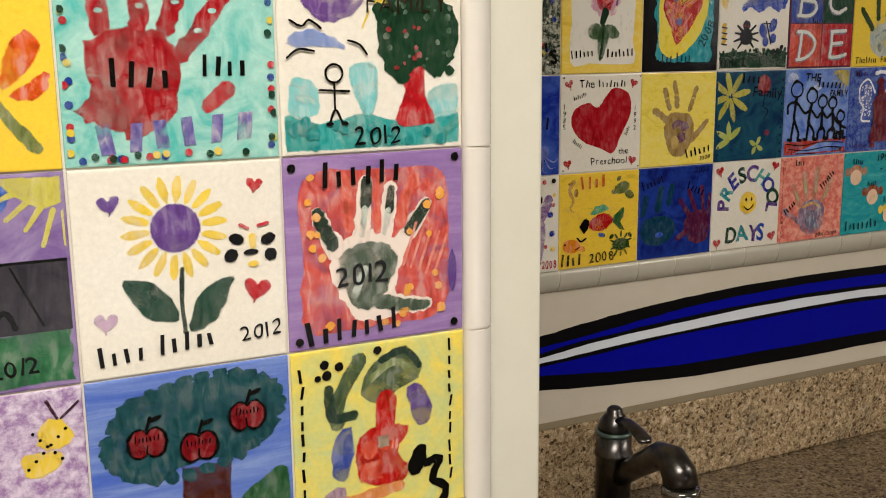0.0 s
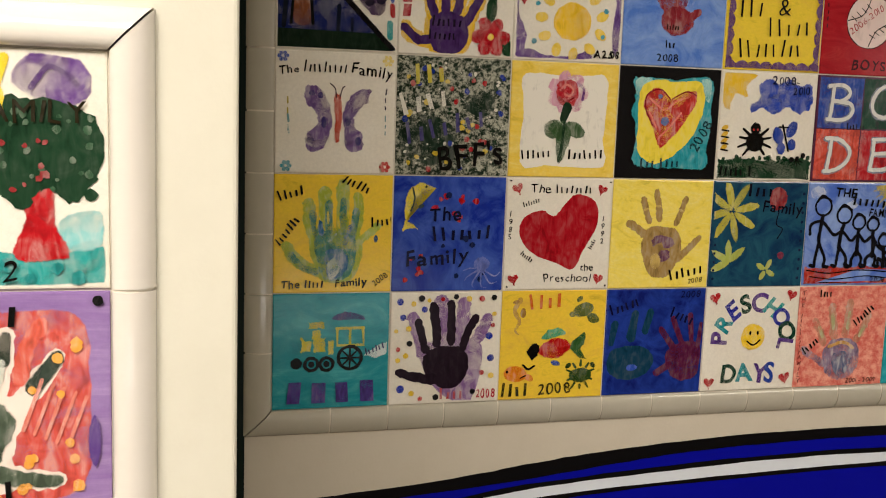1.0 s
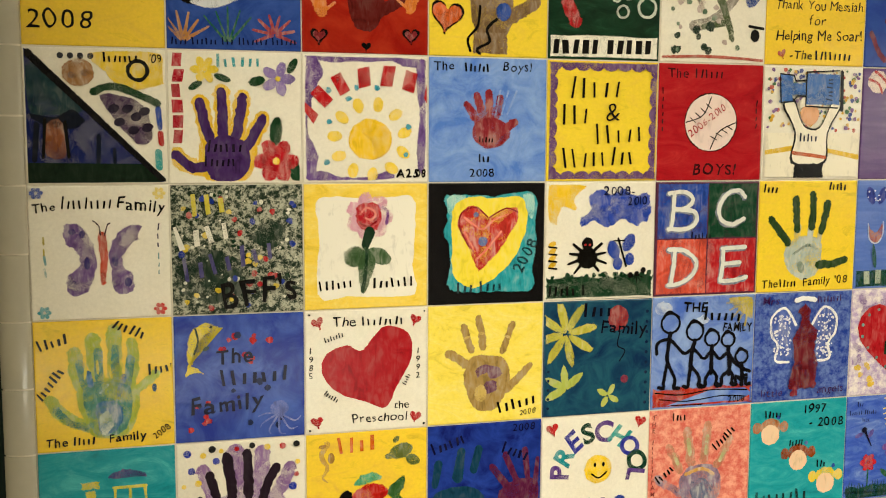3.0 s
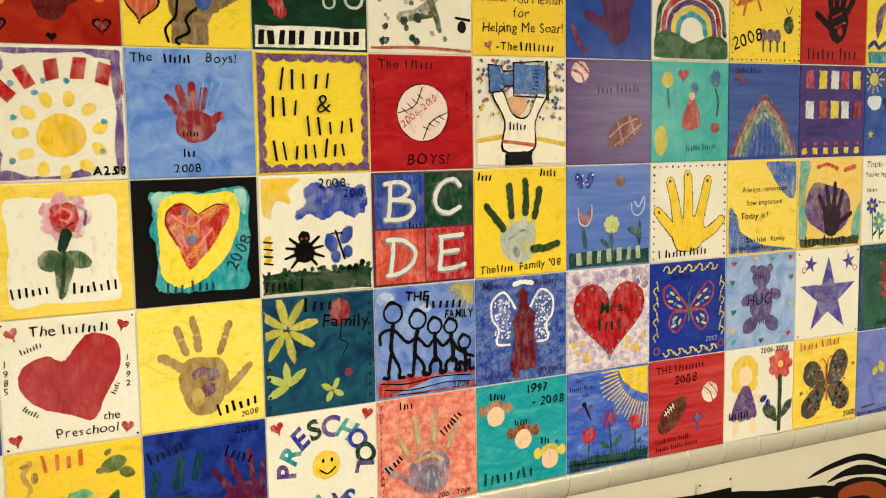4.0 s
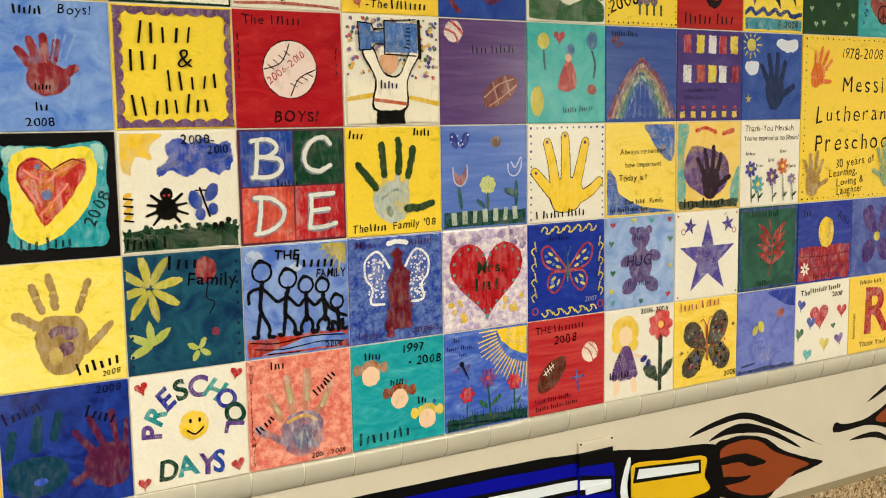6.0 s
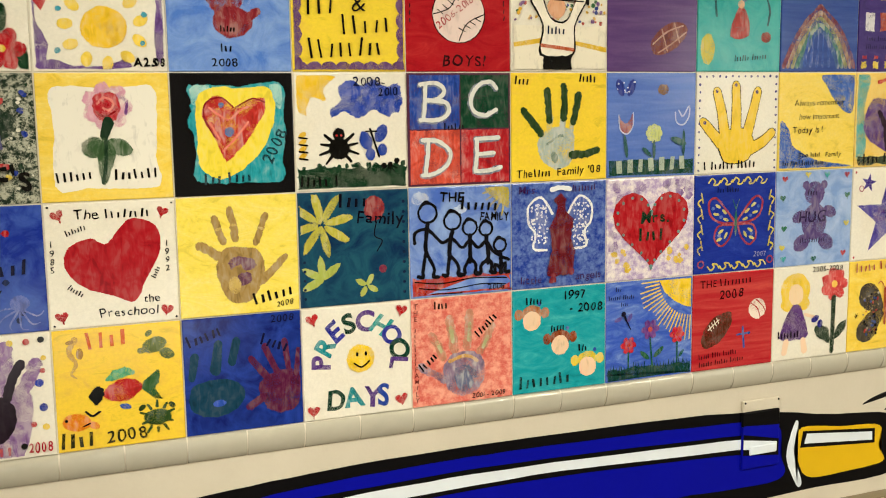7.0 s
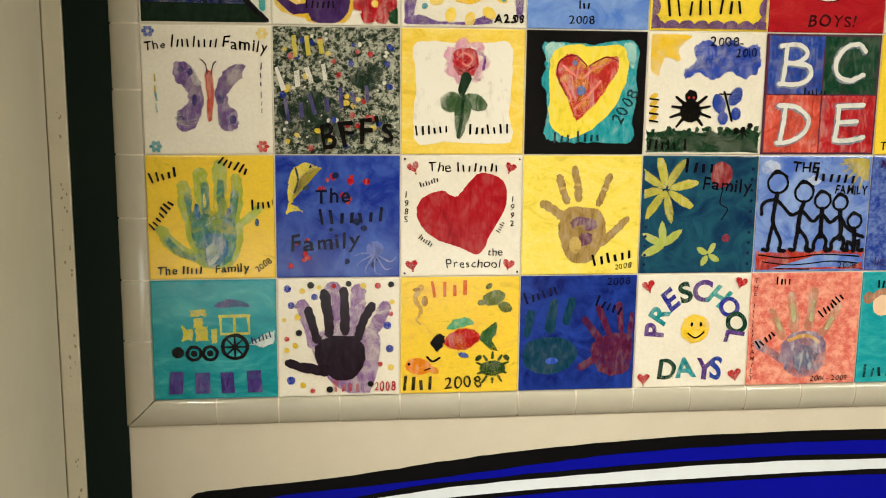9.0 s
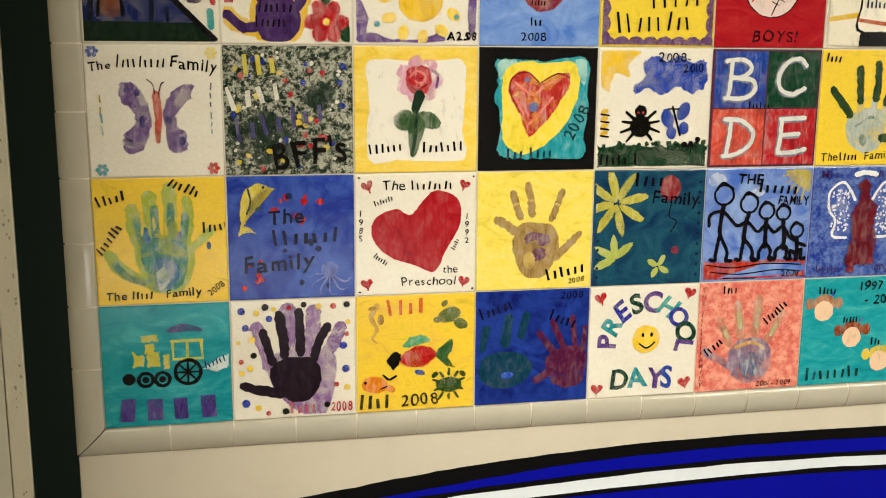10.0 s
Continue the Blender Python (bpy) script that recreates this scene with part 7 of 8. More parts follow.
a("sky_stroke", "7c92c8", blob([(0.03, 0.54), (0.12, 0.62), (0.26, 0.6), (0.36, 0.52), (0.22, 0.52)]), wash=0.4)
a("trunk", "b51c22", blob([(0.62, 0.13), (0.66, 0.3), (0.67, 0.43), (0.78, 0.43), (0.79, 0.28), (0.84, 0.13)]))
a("crown", "1d3c28", blob([(0.54, 0.44), (0.52, 0.64), (0.62, 0.78), (0.8, 0.8), (0.96, 0.72), (0.98, 0.52), (0.86, 0.36), (0.76, 0.42), (0.64, 0.36)], 6, 0.014), spots(14, 0.52, 0.36, 0.98, 0.78, 0.03, 0.05, 3), wash=0.12)
a("cloud_curl", "54366e", [stroke([(0.14 + 0.1 * i, 0.8 + 0.03 * (i % 2)), (0.2 + 0.1 * i, 0.9), (0.26 + 0.1 * i, 0.82)], 0.03) for i in range(3)], stroke([(0.7, 0.84), (0.78, 0.93), (0.88, 0.86)], 0.03), wash=0.4)
a("grass_dab", "1f8a88", spots(16, 0.04, 0.04, 0.96, 0.16, 0.02, 0.04, 12), wash=0.25)
a("crown_speckle", "3a5a42", spots(24, 0.56, 0.42, 0.94, 0.76, 0.01, 0.022, 5), wash=0.3)
a("red_speckle", "8c2f30", spots(10, 0.56, 0.42, 0.8, 0.66, 0.008, 0.02, 6))
a("stick_shape", K, ring(0.28, 0.4, 0.045, 0.014), stroke([(0.28, 0.35), (0.28, 0.22)], 0.014), stroke([(0.2, 0.32), (0.36, 0.31)], 0.013), stroke([(0.25, 0.15), (0.28, 0.22), (0.32, 0.15)], 0.016), ell(0.25, 0.15, 0.022, 0.012), ell(0.33, 0.15, 0.022, 0.012))
a("bird", K, stroke([(0.06, 0.66), (0.12, 0.63), (0.16, 0.66), (0.22, 0.62)], 0.014), stroke([(0.04, 0.48), (0.1, 0.52), (0.18, 0.51)], 0.014), stroke([(0.36, 0.56), (0.42, 0.54), (0.46, 0.49)], 0.014))
a("name_line", "1c1030", bars("6", 0.1, 0.84, 0.1, -2, 0.85, 0.3))
a("lettering", "242012", text("FAMILY", 0.46, 0.7, 0.09, 0, -0.005))
a("lettering", K, text("2012", 0.38, 0.04, 0.085, 0, -0.002, 0.18))

a = N(0, 0, glaze("8a6aa4", "a88cbc", "streak"), "purple-edged coral tile with a green and white palm print")
a("coral_field", "d0544a", blob([(0.1, 0.1), (0.08, 0.5), (0.1, 0.9), (0.5, 0.92), (0.88, 0.9), (0.92, 0.5), (0.88, 0.12), (0.5, 0.08)], 5, 0.012), wash=0.28)
FINGERS = ([(0.28, 0.5), (0.22, 0.6), (0.17, 0.71)], [(0.4, 0.52), (0.42, 0.68), (0.44, 0.86)], [(0.52, 0.52), (0.55, 0.66), (0.58, 0.82)], [(0.58, 0.46), (0.68, 0.58), (0.78, 0.72)], [(0.5, 0.22), (0.64, 0.18), (0.78, 0.17)])
a("white_edge", "ecdcd0", [stroke(ln, 0.125, 0.085) for ln in FINGERS], blob([(0.24, 0.5), (0.4, 0.6), (0.56, 0.58), (0.64, 0.46), (0.6, 0.3), (0.62, 0.14), (0.4, 0.12), (0.26, 0.3)], 5, 0.012), wash=0.12)
a("coral_stroke", "d8604e", stroke([(0.5, 0.6), (0.5, 0.74), (0.51, 0.88)], 0.06, 0.03), stroke([(0.34, 0.62), (0.34, 0.76), (0.32, 0.88)], 0.07), stroke([(0.63, 0.62), (0.66, 0.76), (0.72, 0.86)], 0.08), wash=0.25)
a("palm_print", "4f5c4c", blob([(0.27, 0.46), (0.38, 0.54), (0.52, 0.54), (0.61, 0.46), (0.58, 0.32), (0.5, 0.2), (0.38, 0.18), (0.3, 0.3)], 5, 0.01), stroke(FINGERS[4], 0.1, 0.06), wash=0.4)
a("finger_tip", "2c3a2e", stroke([(0.25, 0.54), (0.2, 0.64), (0.17, 0.71)], 0.085), stroke([(0.43, 0.74), (0.44, 0.86)], 0.075), stroke([(0.57, 0.7), (0.58, 0.81)], 0.06), stroke([(0.68, 0.58), (0.78, 0.72)], 0.075), wash=0.25)
a("pale_stroke", "c4ccc0", stroke([(0.41, 0.58), (0.43, 0.72)], 0.04), stroke([(0.54, 0.58), (0.56, 0.7)], 0.04), stroke([(0.36, 0.26), (0.42, 0.4)], 0.05), wash=0.45)
a("coral_stroke", "e08472", [stroke([(0.64 + 0.045 * i, 0.4 - 0.02 * i), (0.72 + 0.045 * i, 0.62 - 0.02 * i)], 0.02) for i in range(5)], wash=0.35)
a("orange_dots", "eba443", spots(7, 0.12, 0.1, 0.2, 0.9, 0.018, 0.03, 3), spots(10, 0.62, 0.2, 0.88, 0.9, 0.018, 0.03, 4), spots(6, 0.2, 0.08, 0.9, 0.16, 0.018, 0.03, 5))
a("corner_dot", K, ell(0.04, 0.95, 0.025), ell(0.95, 0.96, 0.025), ell(0.05, 0.05, 0.025), ell(0.94, 0.05, 0.025))
a("purple_side", "5c3f84", ell(0.93, 0.34, 0.03, 0.12))
a("lettering", K, text("2012", 0.26, 0.32, 0.1, 2, -0.002, 0.16))
a("name_line", K, bars("6", 0.2, 0.84, 0.13, 2, 0.85, 0.3), bars("7", 0.1, 0.02, 0.13, 5, 0.78, 0.24))

a = N(0, -1, glaze("ecd45c", "a9c896", "cloud"), "yellow-green tile with red, green and black brush marks")
a("green_blob", "4b5c3e", blob([(0.38, 0.72), (0.42, 0.86), (0.6, 0.96), (0.74, 0.88), (0.72, 0.76), (0.6, 0.72), (0.5, 0.64)]), stroke([(0.24, 0.58), (0.26, 0.72), (0.38, 0.92)], 0.1), wash=0.25)
a("dark_edge", "22382c", stroke([(0.2, 0.78), (0.22, 0.62), (0.34, 0.62)], 0.07), stroke([(0.5, 0.9), (0.64, 0.94), (0.72, 0.84)], 0.05))
a("red_shape", "bb2018", stroke([(0.53, 0.68), (0.52, 0.5)], 0.13), blob([(0.36, 0.48), (0.5, 0.54), (0.66, 0.5), (0.6, 0.36), (0.66, 0.26), (0.6, 0.16), (0.4, 0.2), (0.34, 0.3)]), wash=0.2)
a("red_dab", "d9573a", rect(0.36, 0.22, 0.5, 0.34), rect(0.48, 0.38, 0.6, 0.44), ell(0.42, 0.4, 0.05, 0.06), wash=0.35)
a("grey_dab", "9a8a74", rect(0.47, 0.4, 0.54, 0.47), stroke([(0.28, 0.34), (0.3, 0.5)], 0.05), wash=0.3)
a("olive_dab", "7c8a50", stroke([(0.44, 0.8), (0.56, 0.88), (0.66, 0.84)], 0.05), wash=0.35)
a("orange_foot", "d88a50", stroke([(0.26, 0.12), (0.42, 0.14), (0.6, 0.16)], 0.08), wash=0.3)
a("blue_shape", "3a4f9c", blob([(0.22, 0.5), (0.32, 0.56), (0.34, 0.4), (0.28, 0.24), (0.2, 0.3)]), wash=0.3)
a("purple_shape", "5d4684", blob([(0.64, 0.72), (0.72, 0.74), (0.8, 0.62), (0.78, 0.5), (0.7, 0.5), (0.66, 0.62)]), wash=0.3)
a("mauve_shape", "a58a98", blob([(0.12, 0.02), (0.16, 0.2), (0.28, 0.22), (0.26, 0.02)]), wash=0.3)
a("black_shape", K, blob([(0.64, 0.24), (0.68, 0.36), (0.76, 0.38), (0.76, 0.26), (0.7, 0.2)]), stroke([(0.76, 0.26), (0.84, 0.28), (0.8, 0.16), (0.88, 0.1), (0.86, 0.02)], 0.055), wash=0.06)
a("black_dot", K, ell(0.18, 0.92, 0.028), ell(0.26, 0.9, 0.028), ell(0.19, 0.86, 0.03), ell(0.14, 0.85, 0.02), ell(0.48, 0.96, 0.026))
a("name_line", K, bars("6 4", 0.04, 0.84, 0.075, down=True, wide=0.3), bars("7 3", 0.9, 0.9, 0.07, down=True, wide=0.3))

a = N(1, 1, glaze("52b9b0", "b4ddd0", "cloud"), "aqua tile with a red palm print and dotted edge")
a("palm_print", "a01a20", blob([(0.12, 0.56), (0.3, 0.64), (0.5, 0.58), (0.54, 0.4), (0.5, 0.22), (0.34, 0.12), (0.2, 0.16), (0.06, 0.24), (0.12, 0.36)], 5, 0.014), stroke([(0.19, 0.62), (0.18, 0.78), (0.17, 0.97)], 0.1), stroke([(0.36, 0.64), (0.37, 0.8), (0.38, 0.97)], 0.1), stroke([(0.48, 0.62), (0.54, 0.78), (0.6, 0.95)], 0.1), stroke([(0.54, 0.5), (0.64, 0.62), (0.75, 0.77)], 0.1), wash=0.24)
a("palm_gap", "8fc9c0", [ell(x, y, 0.022, 0.014) for x, y in ((0.19, 0.7), (0.37, 0.72), (0.53, 0.74), (0.63, 0.61), (0.7, 0.7))], wash=0.4)
a("red_mark", "b82a30", stroke([(0.66, 0.26), (0.76, 0.34)], 0.09), wash=0.25)
a("name_line", "6a62a0", bars("6", 0.16, 0.05, 0.14, 4, 0.9, 0.45), wash=0.45)
a("name_line", K, bars("4", 0.22, 0.36, 0.13, -2, 0.85, 0.34), bars("4", 0.64, 0.4, 0.1, 0, 0.62, 0.3))
for col, sd in (("24408c", 1), ("b82430", 2), ("dcc03a", 3), ("1c4030", 4)):
    q = random.Random(sd)
    a("edge_dots", col, [ell(q.choice((0.03, 0.97)) + q.uniform(-0.012, 0.012), q.uniform(0.04, 0.96), 0.02) for _ in range(9)] + [ell(q.uniform(0.05, 0.95), 0.035 + q.uniform(-0.012, 0.012), 0.02) for _ in range(5)])

a = N(1, 0, WHITE, "white tile with a purple-hearted sunflower, bee and hearts")
a("petal", "f0cf4a", petals(0.47, 0.7, 0.19, 0.07, 0.026, 18, 5), wash=0.3)
a("flower_heart", "66458a", ell(0.47, 0.7, 0.125, None, 0, 24, 0.02))
a("stem", "24352a", stroke([(0.49, 0.5), (0.48, 0.34), (0.49, 0.18)], 0.028))
a("leaf", "1d4230", blob([(0.2, 0.46), (0.32, 0.46), (0.44, 0.36), (0.46, 0.24), (0.32, 0.26), (0.24, 0.36)]), blob([(0.74, 0.44), (0.6, 0.4), (0.52, 0.28), (0.52, 0.17), (0.64, 0.22), (0.7, 0.32)]))
a("heart", "c01824", heart(0.86, 0.88, 0.09, -8), heart(0.85, 0.35, 0.15, -12))
a("heart", "6e4f94", heart(0.17, 0.83, 0.11, 6))
a("heart", "c2a5bc", heart(0.12, 0.27, 0.12, -5), wash=0.3)
a("bee_spot", K, ell(0.76, 0.62, 0.042, 0.032, -20), ell(0.92, 0.61, 0.042, 0.032, 20), ell(0.73, 0.54, 0.04, 0.036, 40), ell(0.93, 0.53, 0.036, 0.036, -40), ell(0.83, 0.55, 0.04, 0.018))
a("bee_body", "ecc83c", stroke([(0.84, 0.63), (0.84, 0.58)], 0.04), ell(0.84, 0.49, 0.03, 0.018))
a("bee_feelers", "c02838", stroke([(0.78, 0.69), (0.82, 0.67)], 0.02), stroke([(0.87, 0.68), (0.92, 0.69)], 0.02))
a("lettering", K, text("2012", 0.76, 0.1, 0.075, 4, -0.008, 0.16))
a("name_line", K, bars("4 5", 0.08, 0.06, 0.1, 5, 0.66, 0.2))

a = N(1, -1, glaze("4a68c0", "8098d0", "streak"), "blue tile with a big tree bearing red apples")
a("hill", "2e5a38", blob([(0.6, 0.02), (0.66, 0.22), (0.82, 0.36), (0.98, 0.4), (0.98, 0.02)]))
a("trunk", "4a2016", rect(0.42, 0.02, 0.68, 0.5))
a("crown", "1d4a50", blob([(0.08, 0.66), (0.12, 0.84), (0.3, 0.93), (0.6, 0.96), (0.86, 0.92), (0.95, 0.76), (0.88, 0.58), (0.7, 0.51), (0.5, 0.52), (0.3, 0.43), (0.15, 0.51)], 6, 0.016), [ell(0.51 + 0.43 * math.cos(t), 0.71 + 0.245 * math.sin(t) + 0.06 * math.cos(t), 0.045, 0.04, 0, 9, 0.25) for t in [2 * math.pi * i / 30 for i in range(30)]], wash=0.2)
for x, y in ((0.27, 0.66), (0.52, 0.6), (0.77, 0.72)):
    a("apple_edge", K, ell(x - 0.04, y, 0.068, 0.088), ell(x + 0.04, y, 0.068, 0.088), stroke([(x, y + 0.07), (x + 0.02, y + 0.13)], 0.02), ell(x + 0.045, y + 0.12, 0.035, 0.014, 20))
    a("apple", "7d1018", ell(x - 0.036, y, 0.056, 0.076), ell(x + 0.036, y, 0.056, 0.076))
    a("name_line", K, bars("7", x - 0.06, y + 0.01, 0.035), bars("1", x - 0.01, y - 0.05, 0.04))

a = N(2, 1, glaze("f0c312", "e9ba1c"), "bright yellow tile with an orange winged insect")
a("wing", "d9541c", blob([(0.76, 0.36), (0.8, 0.53), (0.88, 0.62), (0.95, 0.55), (0.89, 0.43)]), blob([(0.8, 0.33), (0.88, 0.4), (0.97, 0.44), (0.975, 0.37), (0.9, 0.31)]), wash=0.3)
a("wing", "d9541c", blob([(0.56, 0.42), (0.4, 0.62), (0.26, 0.64), (0.3, 0.5), (0.48, 0.38)]), wash=0.3)
a("body", "77804a", stroke([(0.7, 0.36), (0.8, 0.22), (0.9, 0.1)], 0.05, 0.07))

a = N(2, 0, glaze("7a5f98", "a493b8", "cloud"), "purple tile with a dark tent, yellow sun and green ground")
a("sky", "3f66b8", blob([(0.02, 0.98), (0.7, 0.98), (0.72, 0.82), (0.5, 0.74), (0.02, 0.76)]), wash=0.3)
a("sun", "c9c05a", blob([(0.72, 0.98), (0.98, 0.98), (0.98, 0.86), (0.86, 0.84)]), rays(1.0, 1.0, 0.18, 0.32, 0.035, 185, 268, 6), wash=0.25)
a("ground", "2d6a44", rect(0.02, 0.02, 0.98, 0.28, 0.01, 10))
a("tent", "332f36", poly((0.4, 0.27), (0.7, 0.6), (0.985, 0.6), (0.985, 0.27)), wash=0.1)
a("tent_outline", K, stroke([(0.4, 0.27), (0.7, 0.6), (0.98, 0.6)], 0.018, n=1), stroke([(0.74, 0.58), (0.86, 0.3)], 0.014), stroke([(0.62, 0.3), (0.7, 0.38), (0.74, 0.3)], 0.03))
a("name_line", K, bars("5", 0.2, 0.06, 0.1, 3))
a("lettering", K, text("2012", 0.62, 0.07, 0.075, 4, 0.002))

a = N(2, -1, glaze("ddd0e0", "9a78a8", "sponge"), "lilac sponged tile with a yellow butterfly")
a("wing", "e2c240", blob([(0.78, 0.74), (0.82, 0.86), (0.9, 0.86), (0.96, 0.76), (0.88, 0.7)]), blob([(0.78, 0.72), (0.7, 0.68), (0.74, 0.58), (0.86, 0.6), (0.9, 0.68)]))
a("wing_dots", K, [ell(0.74 + 0.035 * i, 0.63 + 0.035 * i, 0.009) for i in range(6)], [ell(0.77 + 0.03 * i, 0.8 - 0.035 * i, 0.009) for i in range(5)])
a("feelers", "3c2030", stroke([(0.88, 0.86), (0.84, 0.95)], 0.018), stroke([(0.9, 0.86), (0.98, 0.93)], 0.018))
a("name_line", K, bars("6", 0.44, 0.42, 0.11, -6, 0.66, 0.28))

# ---- grout ----
box("grout", 0, 15 * P, TILE_Y + 0.0022, WALL_Y - 0.0005, Z0, Z0 + ROWS_N * P, M_GROUT, mural, 0, "pale sanded grout")
box("grout", NEAR_X - 3 * NP, NEAR_X, NEAR_Y + 0.0022, NEAR_Y + 0.0085, NEAR_Z - NP, NEAR_Z + 2 * NP, M_GROUT, near_panel, 0, "pale sanded grout")


# ---- trim: half-round glazed liners ----
TRIM_MESH = {}


def trim_mesh(length, width, rise, mitre0=0.0, mitre1=0.0, mat=M_TRIM):
    """A liner along local x; local y runs outwards from the tiles, z off the wall."""
    key = (length, width, rise, mitre0, mitre1, mat.name)
    if key in TRIM_MESH:
        return TRIM_MESH[key]
    prof = [(0.0, -0.007)]
    for i in range(13):
        t = math.pi * (1 - i / 12)
        y = width / 2 + width / 2 * math.cos(t)
        prof.append((y, rise * math.sin(t) ** 0.8 - 0.0068 * (y / width) ** 2))
    prof.append((width, -0.0075))
    vs, fs, n = [], [], len(prof)
    g = 0.0011
    for end in (0, 1):
        for y, z in prof:
            x = (g - mitre0 * y) if end == 0 else (length - g + mitre1 * y)
            vs.append((x, y, z))
    for i in range(n):
        j = (i + 1) % n
        fs.append((i, j, n + j, n + i))
    vs += vs[:]
    fs += [tuple(range(2 * n, 3 * n))[::-1], tuple(range(3 * n, 4 * n))]
    me = bpy.data.meshes.new("trim_piece")
    me.from_pydata(vs, [], fs)
    me.materials.append(mat)
    for p in me.polygons:
        p.use_smooth = len(p.vertices) == 4
    bm = bmesh.new()
    bm.from_mesh(me)
    bmesh.ops.recalc_face_normals(bm, faces=bm.faces[:])
    bm.to_mesh(me)
    bm.free()
    TRIM_MESH[key] = me
    return me


def run(panel, x, y, z, ang, total, step, width, rise, mat=M_TRIM):
    """A row of liners starting at (x, z), running along ang degrees in the wall's plane, outwards on their right."""
    n = max(1, round(total / step))
    for i in range(-1, n):
        if i < 0:
            ob = new("grout", trim_mesh(total, width - 0.0016, rise - 0.0011, 1.0, 1.0, M_GROUT))
        else:
            ob = new("trim_piece", trim_mesh(round(total / n, 5), width, rise, 1.0 if i == 0 else 0.0, 1.0 if i == n - 1 else 0.0, mat))
        ob.parent = panel
        r_ = RNG
        c, s = math.cos(radians(ang)), math.sin(radians(ang))
        # local x along the run, y outwards, z towards the room
        ax = Vector((c, 0, s))
        out = Vector((s, 0, -c))
        m = Matrix(((ax.x, out.x, 0, 0), (ax.y, out.y, -1, 0), (ax.z, out.z, 0, 0), (0, 0, 0, 1)))
        p = Vector((x, y, z)) + ax * (total / n * max(i, 0)) + Vector((0, 0 if i < 0 else r_.uniform(-0.0004, 0.0003), 0))
        m.translation = p
        ob.matrix_basis = m


MW, MH = 15 * P, ROWS_N * P
for args in ((0, Z0, 0, MW), (MW, Z0, 90, MH), (MW, Z0 + MH, 180, MW), (0, Z0 + MH, 270, MH)):
    run(mural, args[0], TILE_Y + 0.001, args[1], args[2], args[3], 0.0775, 0.036, 0.0065)
NW, NH = 3 * NP, 3 * NP
for args in ((NEAR_X - NW, NEAR_Z - NP, 0, NW), (NEAR_X, NEAR_Z - NP, 90, NH), (NEAR_X, NEAR_Z + 2 * NP, 180, NW), (NEAR_X - NW, NEAR_Z + 2 * NP, 270, NH)):
    run(near_panel, args[0], NEAR_Y + 0.001, args[1], args[2], args[3], NP, 0.029, 0.011, M_TRIM_NEAR)


# ---- paintbrushes painted on the wall ----
M_BLACK = wall_paint("black_wall_paint", "080709", 0.45, 0.12, 0.12)
M_BLUE = wall_paint("blue_wall_paint", "020898", 0.45, 0.12, 0.1)
M_WHITE = wall_paint("white_wall_paint", "e2eaf4", 0.45, 0.15)
M_YELL = wall_paint("yellow_wall_paint", "e0b410", 0.42, 0.12)
M_BROWN = wall_paint("brown_wall_paint", "8a3d1a", 0.45, 0.15)


def wall_shape(name, outline, mat, parent, layer, y=WALL_Y):
    bm = bmesh.new()
    f = bm.faces.new([bm.verts.new((x, y - 0.0005 - 0.0004 * layer, z)) for x, z in outline])
    bmesh.ops.triangulate(bm, faces=[f])
    for f in bm.faces:
        if f.normal.y > 0:
            f.normal_flip()
    return part(name, bm, mat, parent)


brush = tagged(new("painted_paintbrush"), "large paintbrush painted on the wall in black, blue and yellow", "wall painting", "painted paintbrushes")
J = 0.0012
wall_shape("handle_outline", blob([(0.03, 1.015), (0.046, 1.04), (0.09, 1.046), (0.25, 1.059), (0.36, 1.073), (0.45, 1.083), (0.6, 1.094), (0.77, 1.1), (1.0, 1.1), (1.25, 1.096), (1.4, 1.085), (1.52, 1.066), (1.68, 1.042), (1.69, 0.95), (1.5, 0.94), (1.3, 0.938), (1.06, 0.943), (0.65, 0.945), (0.44, 0.957), (0.25, 0.974), (0.1, 0.992), (0.04, 1.0)], 6, J * 0.6), M_BLACK, brush, 0)
wall_shape("handle_blue", blob([(0.09, 1.024), (0.16, 1.034), (0.38, 1.053), (0.5, 1.066), (0.62, 1.077), (0.8, 1.084), (1.0, 1.084), (1.28, 1.077), (1.41, 1.064), (1.425, 1.01), (1.42, 0.966), (1.25, 0.966), (1.06, 0.968), (0.62, 0.971), (0.45, 0.98), (0.27, 0.997), (0.13, 1.012)], 6, J * 0.6), M_BLUE, brush, 1)
wall_shape("highlight_edge", blob([(0.19, 1.014), (0.31, 1.038), (0.42, 1.048), (0.62, 1.06), (0.8, 1.065), (1.0, 1.065), (1.35, 1.052), (1.41, 1.04), (1.41, 1.012), (1.34, 1.02), (1.0, 1.034), (0.62, 1.029), (0.42, 1.019), (0.3, 1.012)], 6, J * 0.6), M_BLACK, brush, 2)
wall_shape("highlight", blob([(0.21, 1.018), (0.31, 1.03), (0.42, 1.041), (0.62, 1.052), (0.8, 1.058), (1.0, 1.057), (1.345, 1.045), (1.35, 1.029), (1.08, 1.04), (0.9, 1.042), (0.62, 1.035), (0.42, 1.026), (0.3, 1.018)], 6, J * 0.5), M_WHITE, brush, 3)
wall_shape("ferrule_band", blob([(1.452, 1.059), (1.46, 1.056), (1.452, 1.01), (1.47, 0.956), (1.459, 0.951), (1.437, 1.004)], 6, J * 0.4), M_WHITE, brush, 1)
wall_shape("ferrule", blob([(1.468, 1.05), (1.55, 1.041), (1.637, 1.032), (1.636, 0.995), (1.648, 0.966), (1.57, 0.96), (1.49, 0.96), (1.465, 0.983), (1.459, 1.018)], 5, J * 0.4), M_YELL, brush, 1)
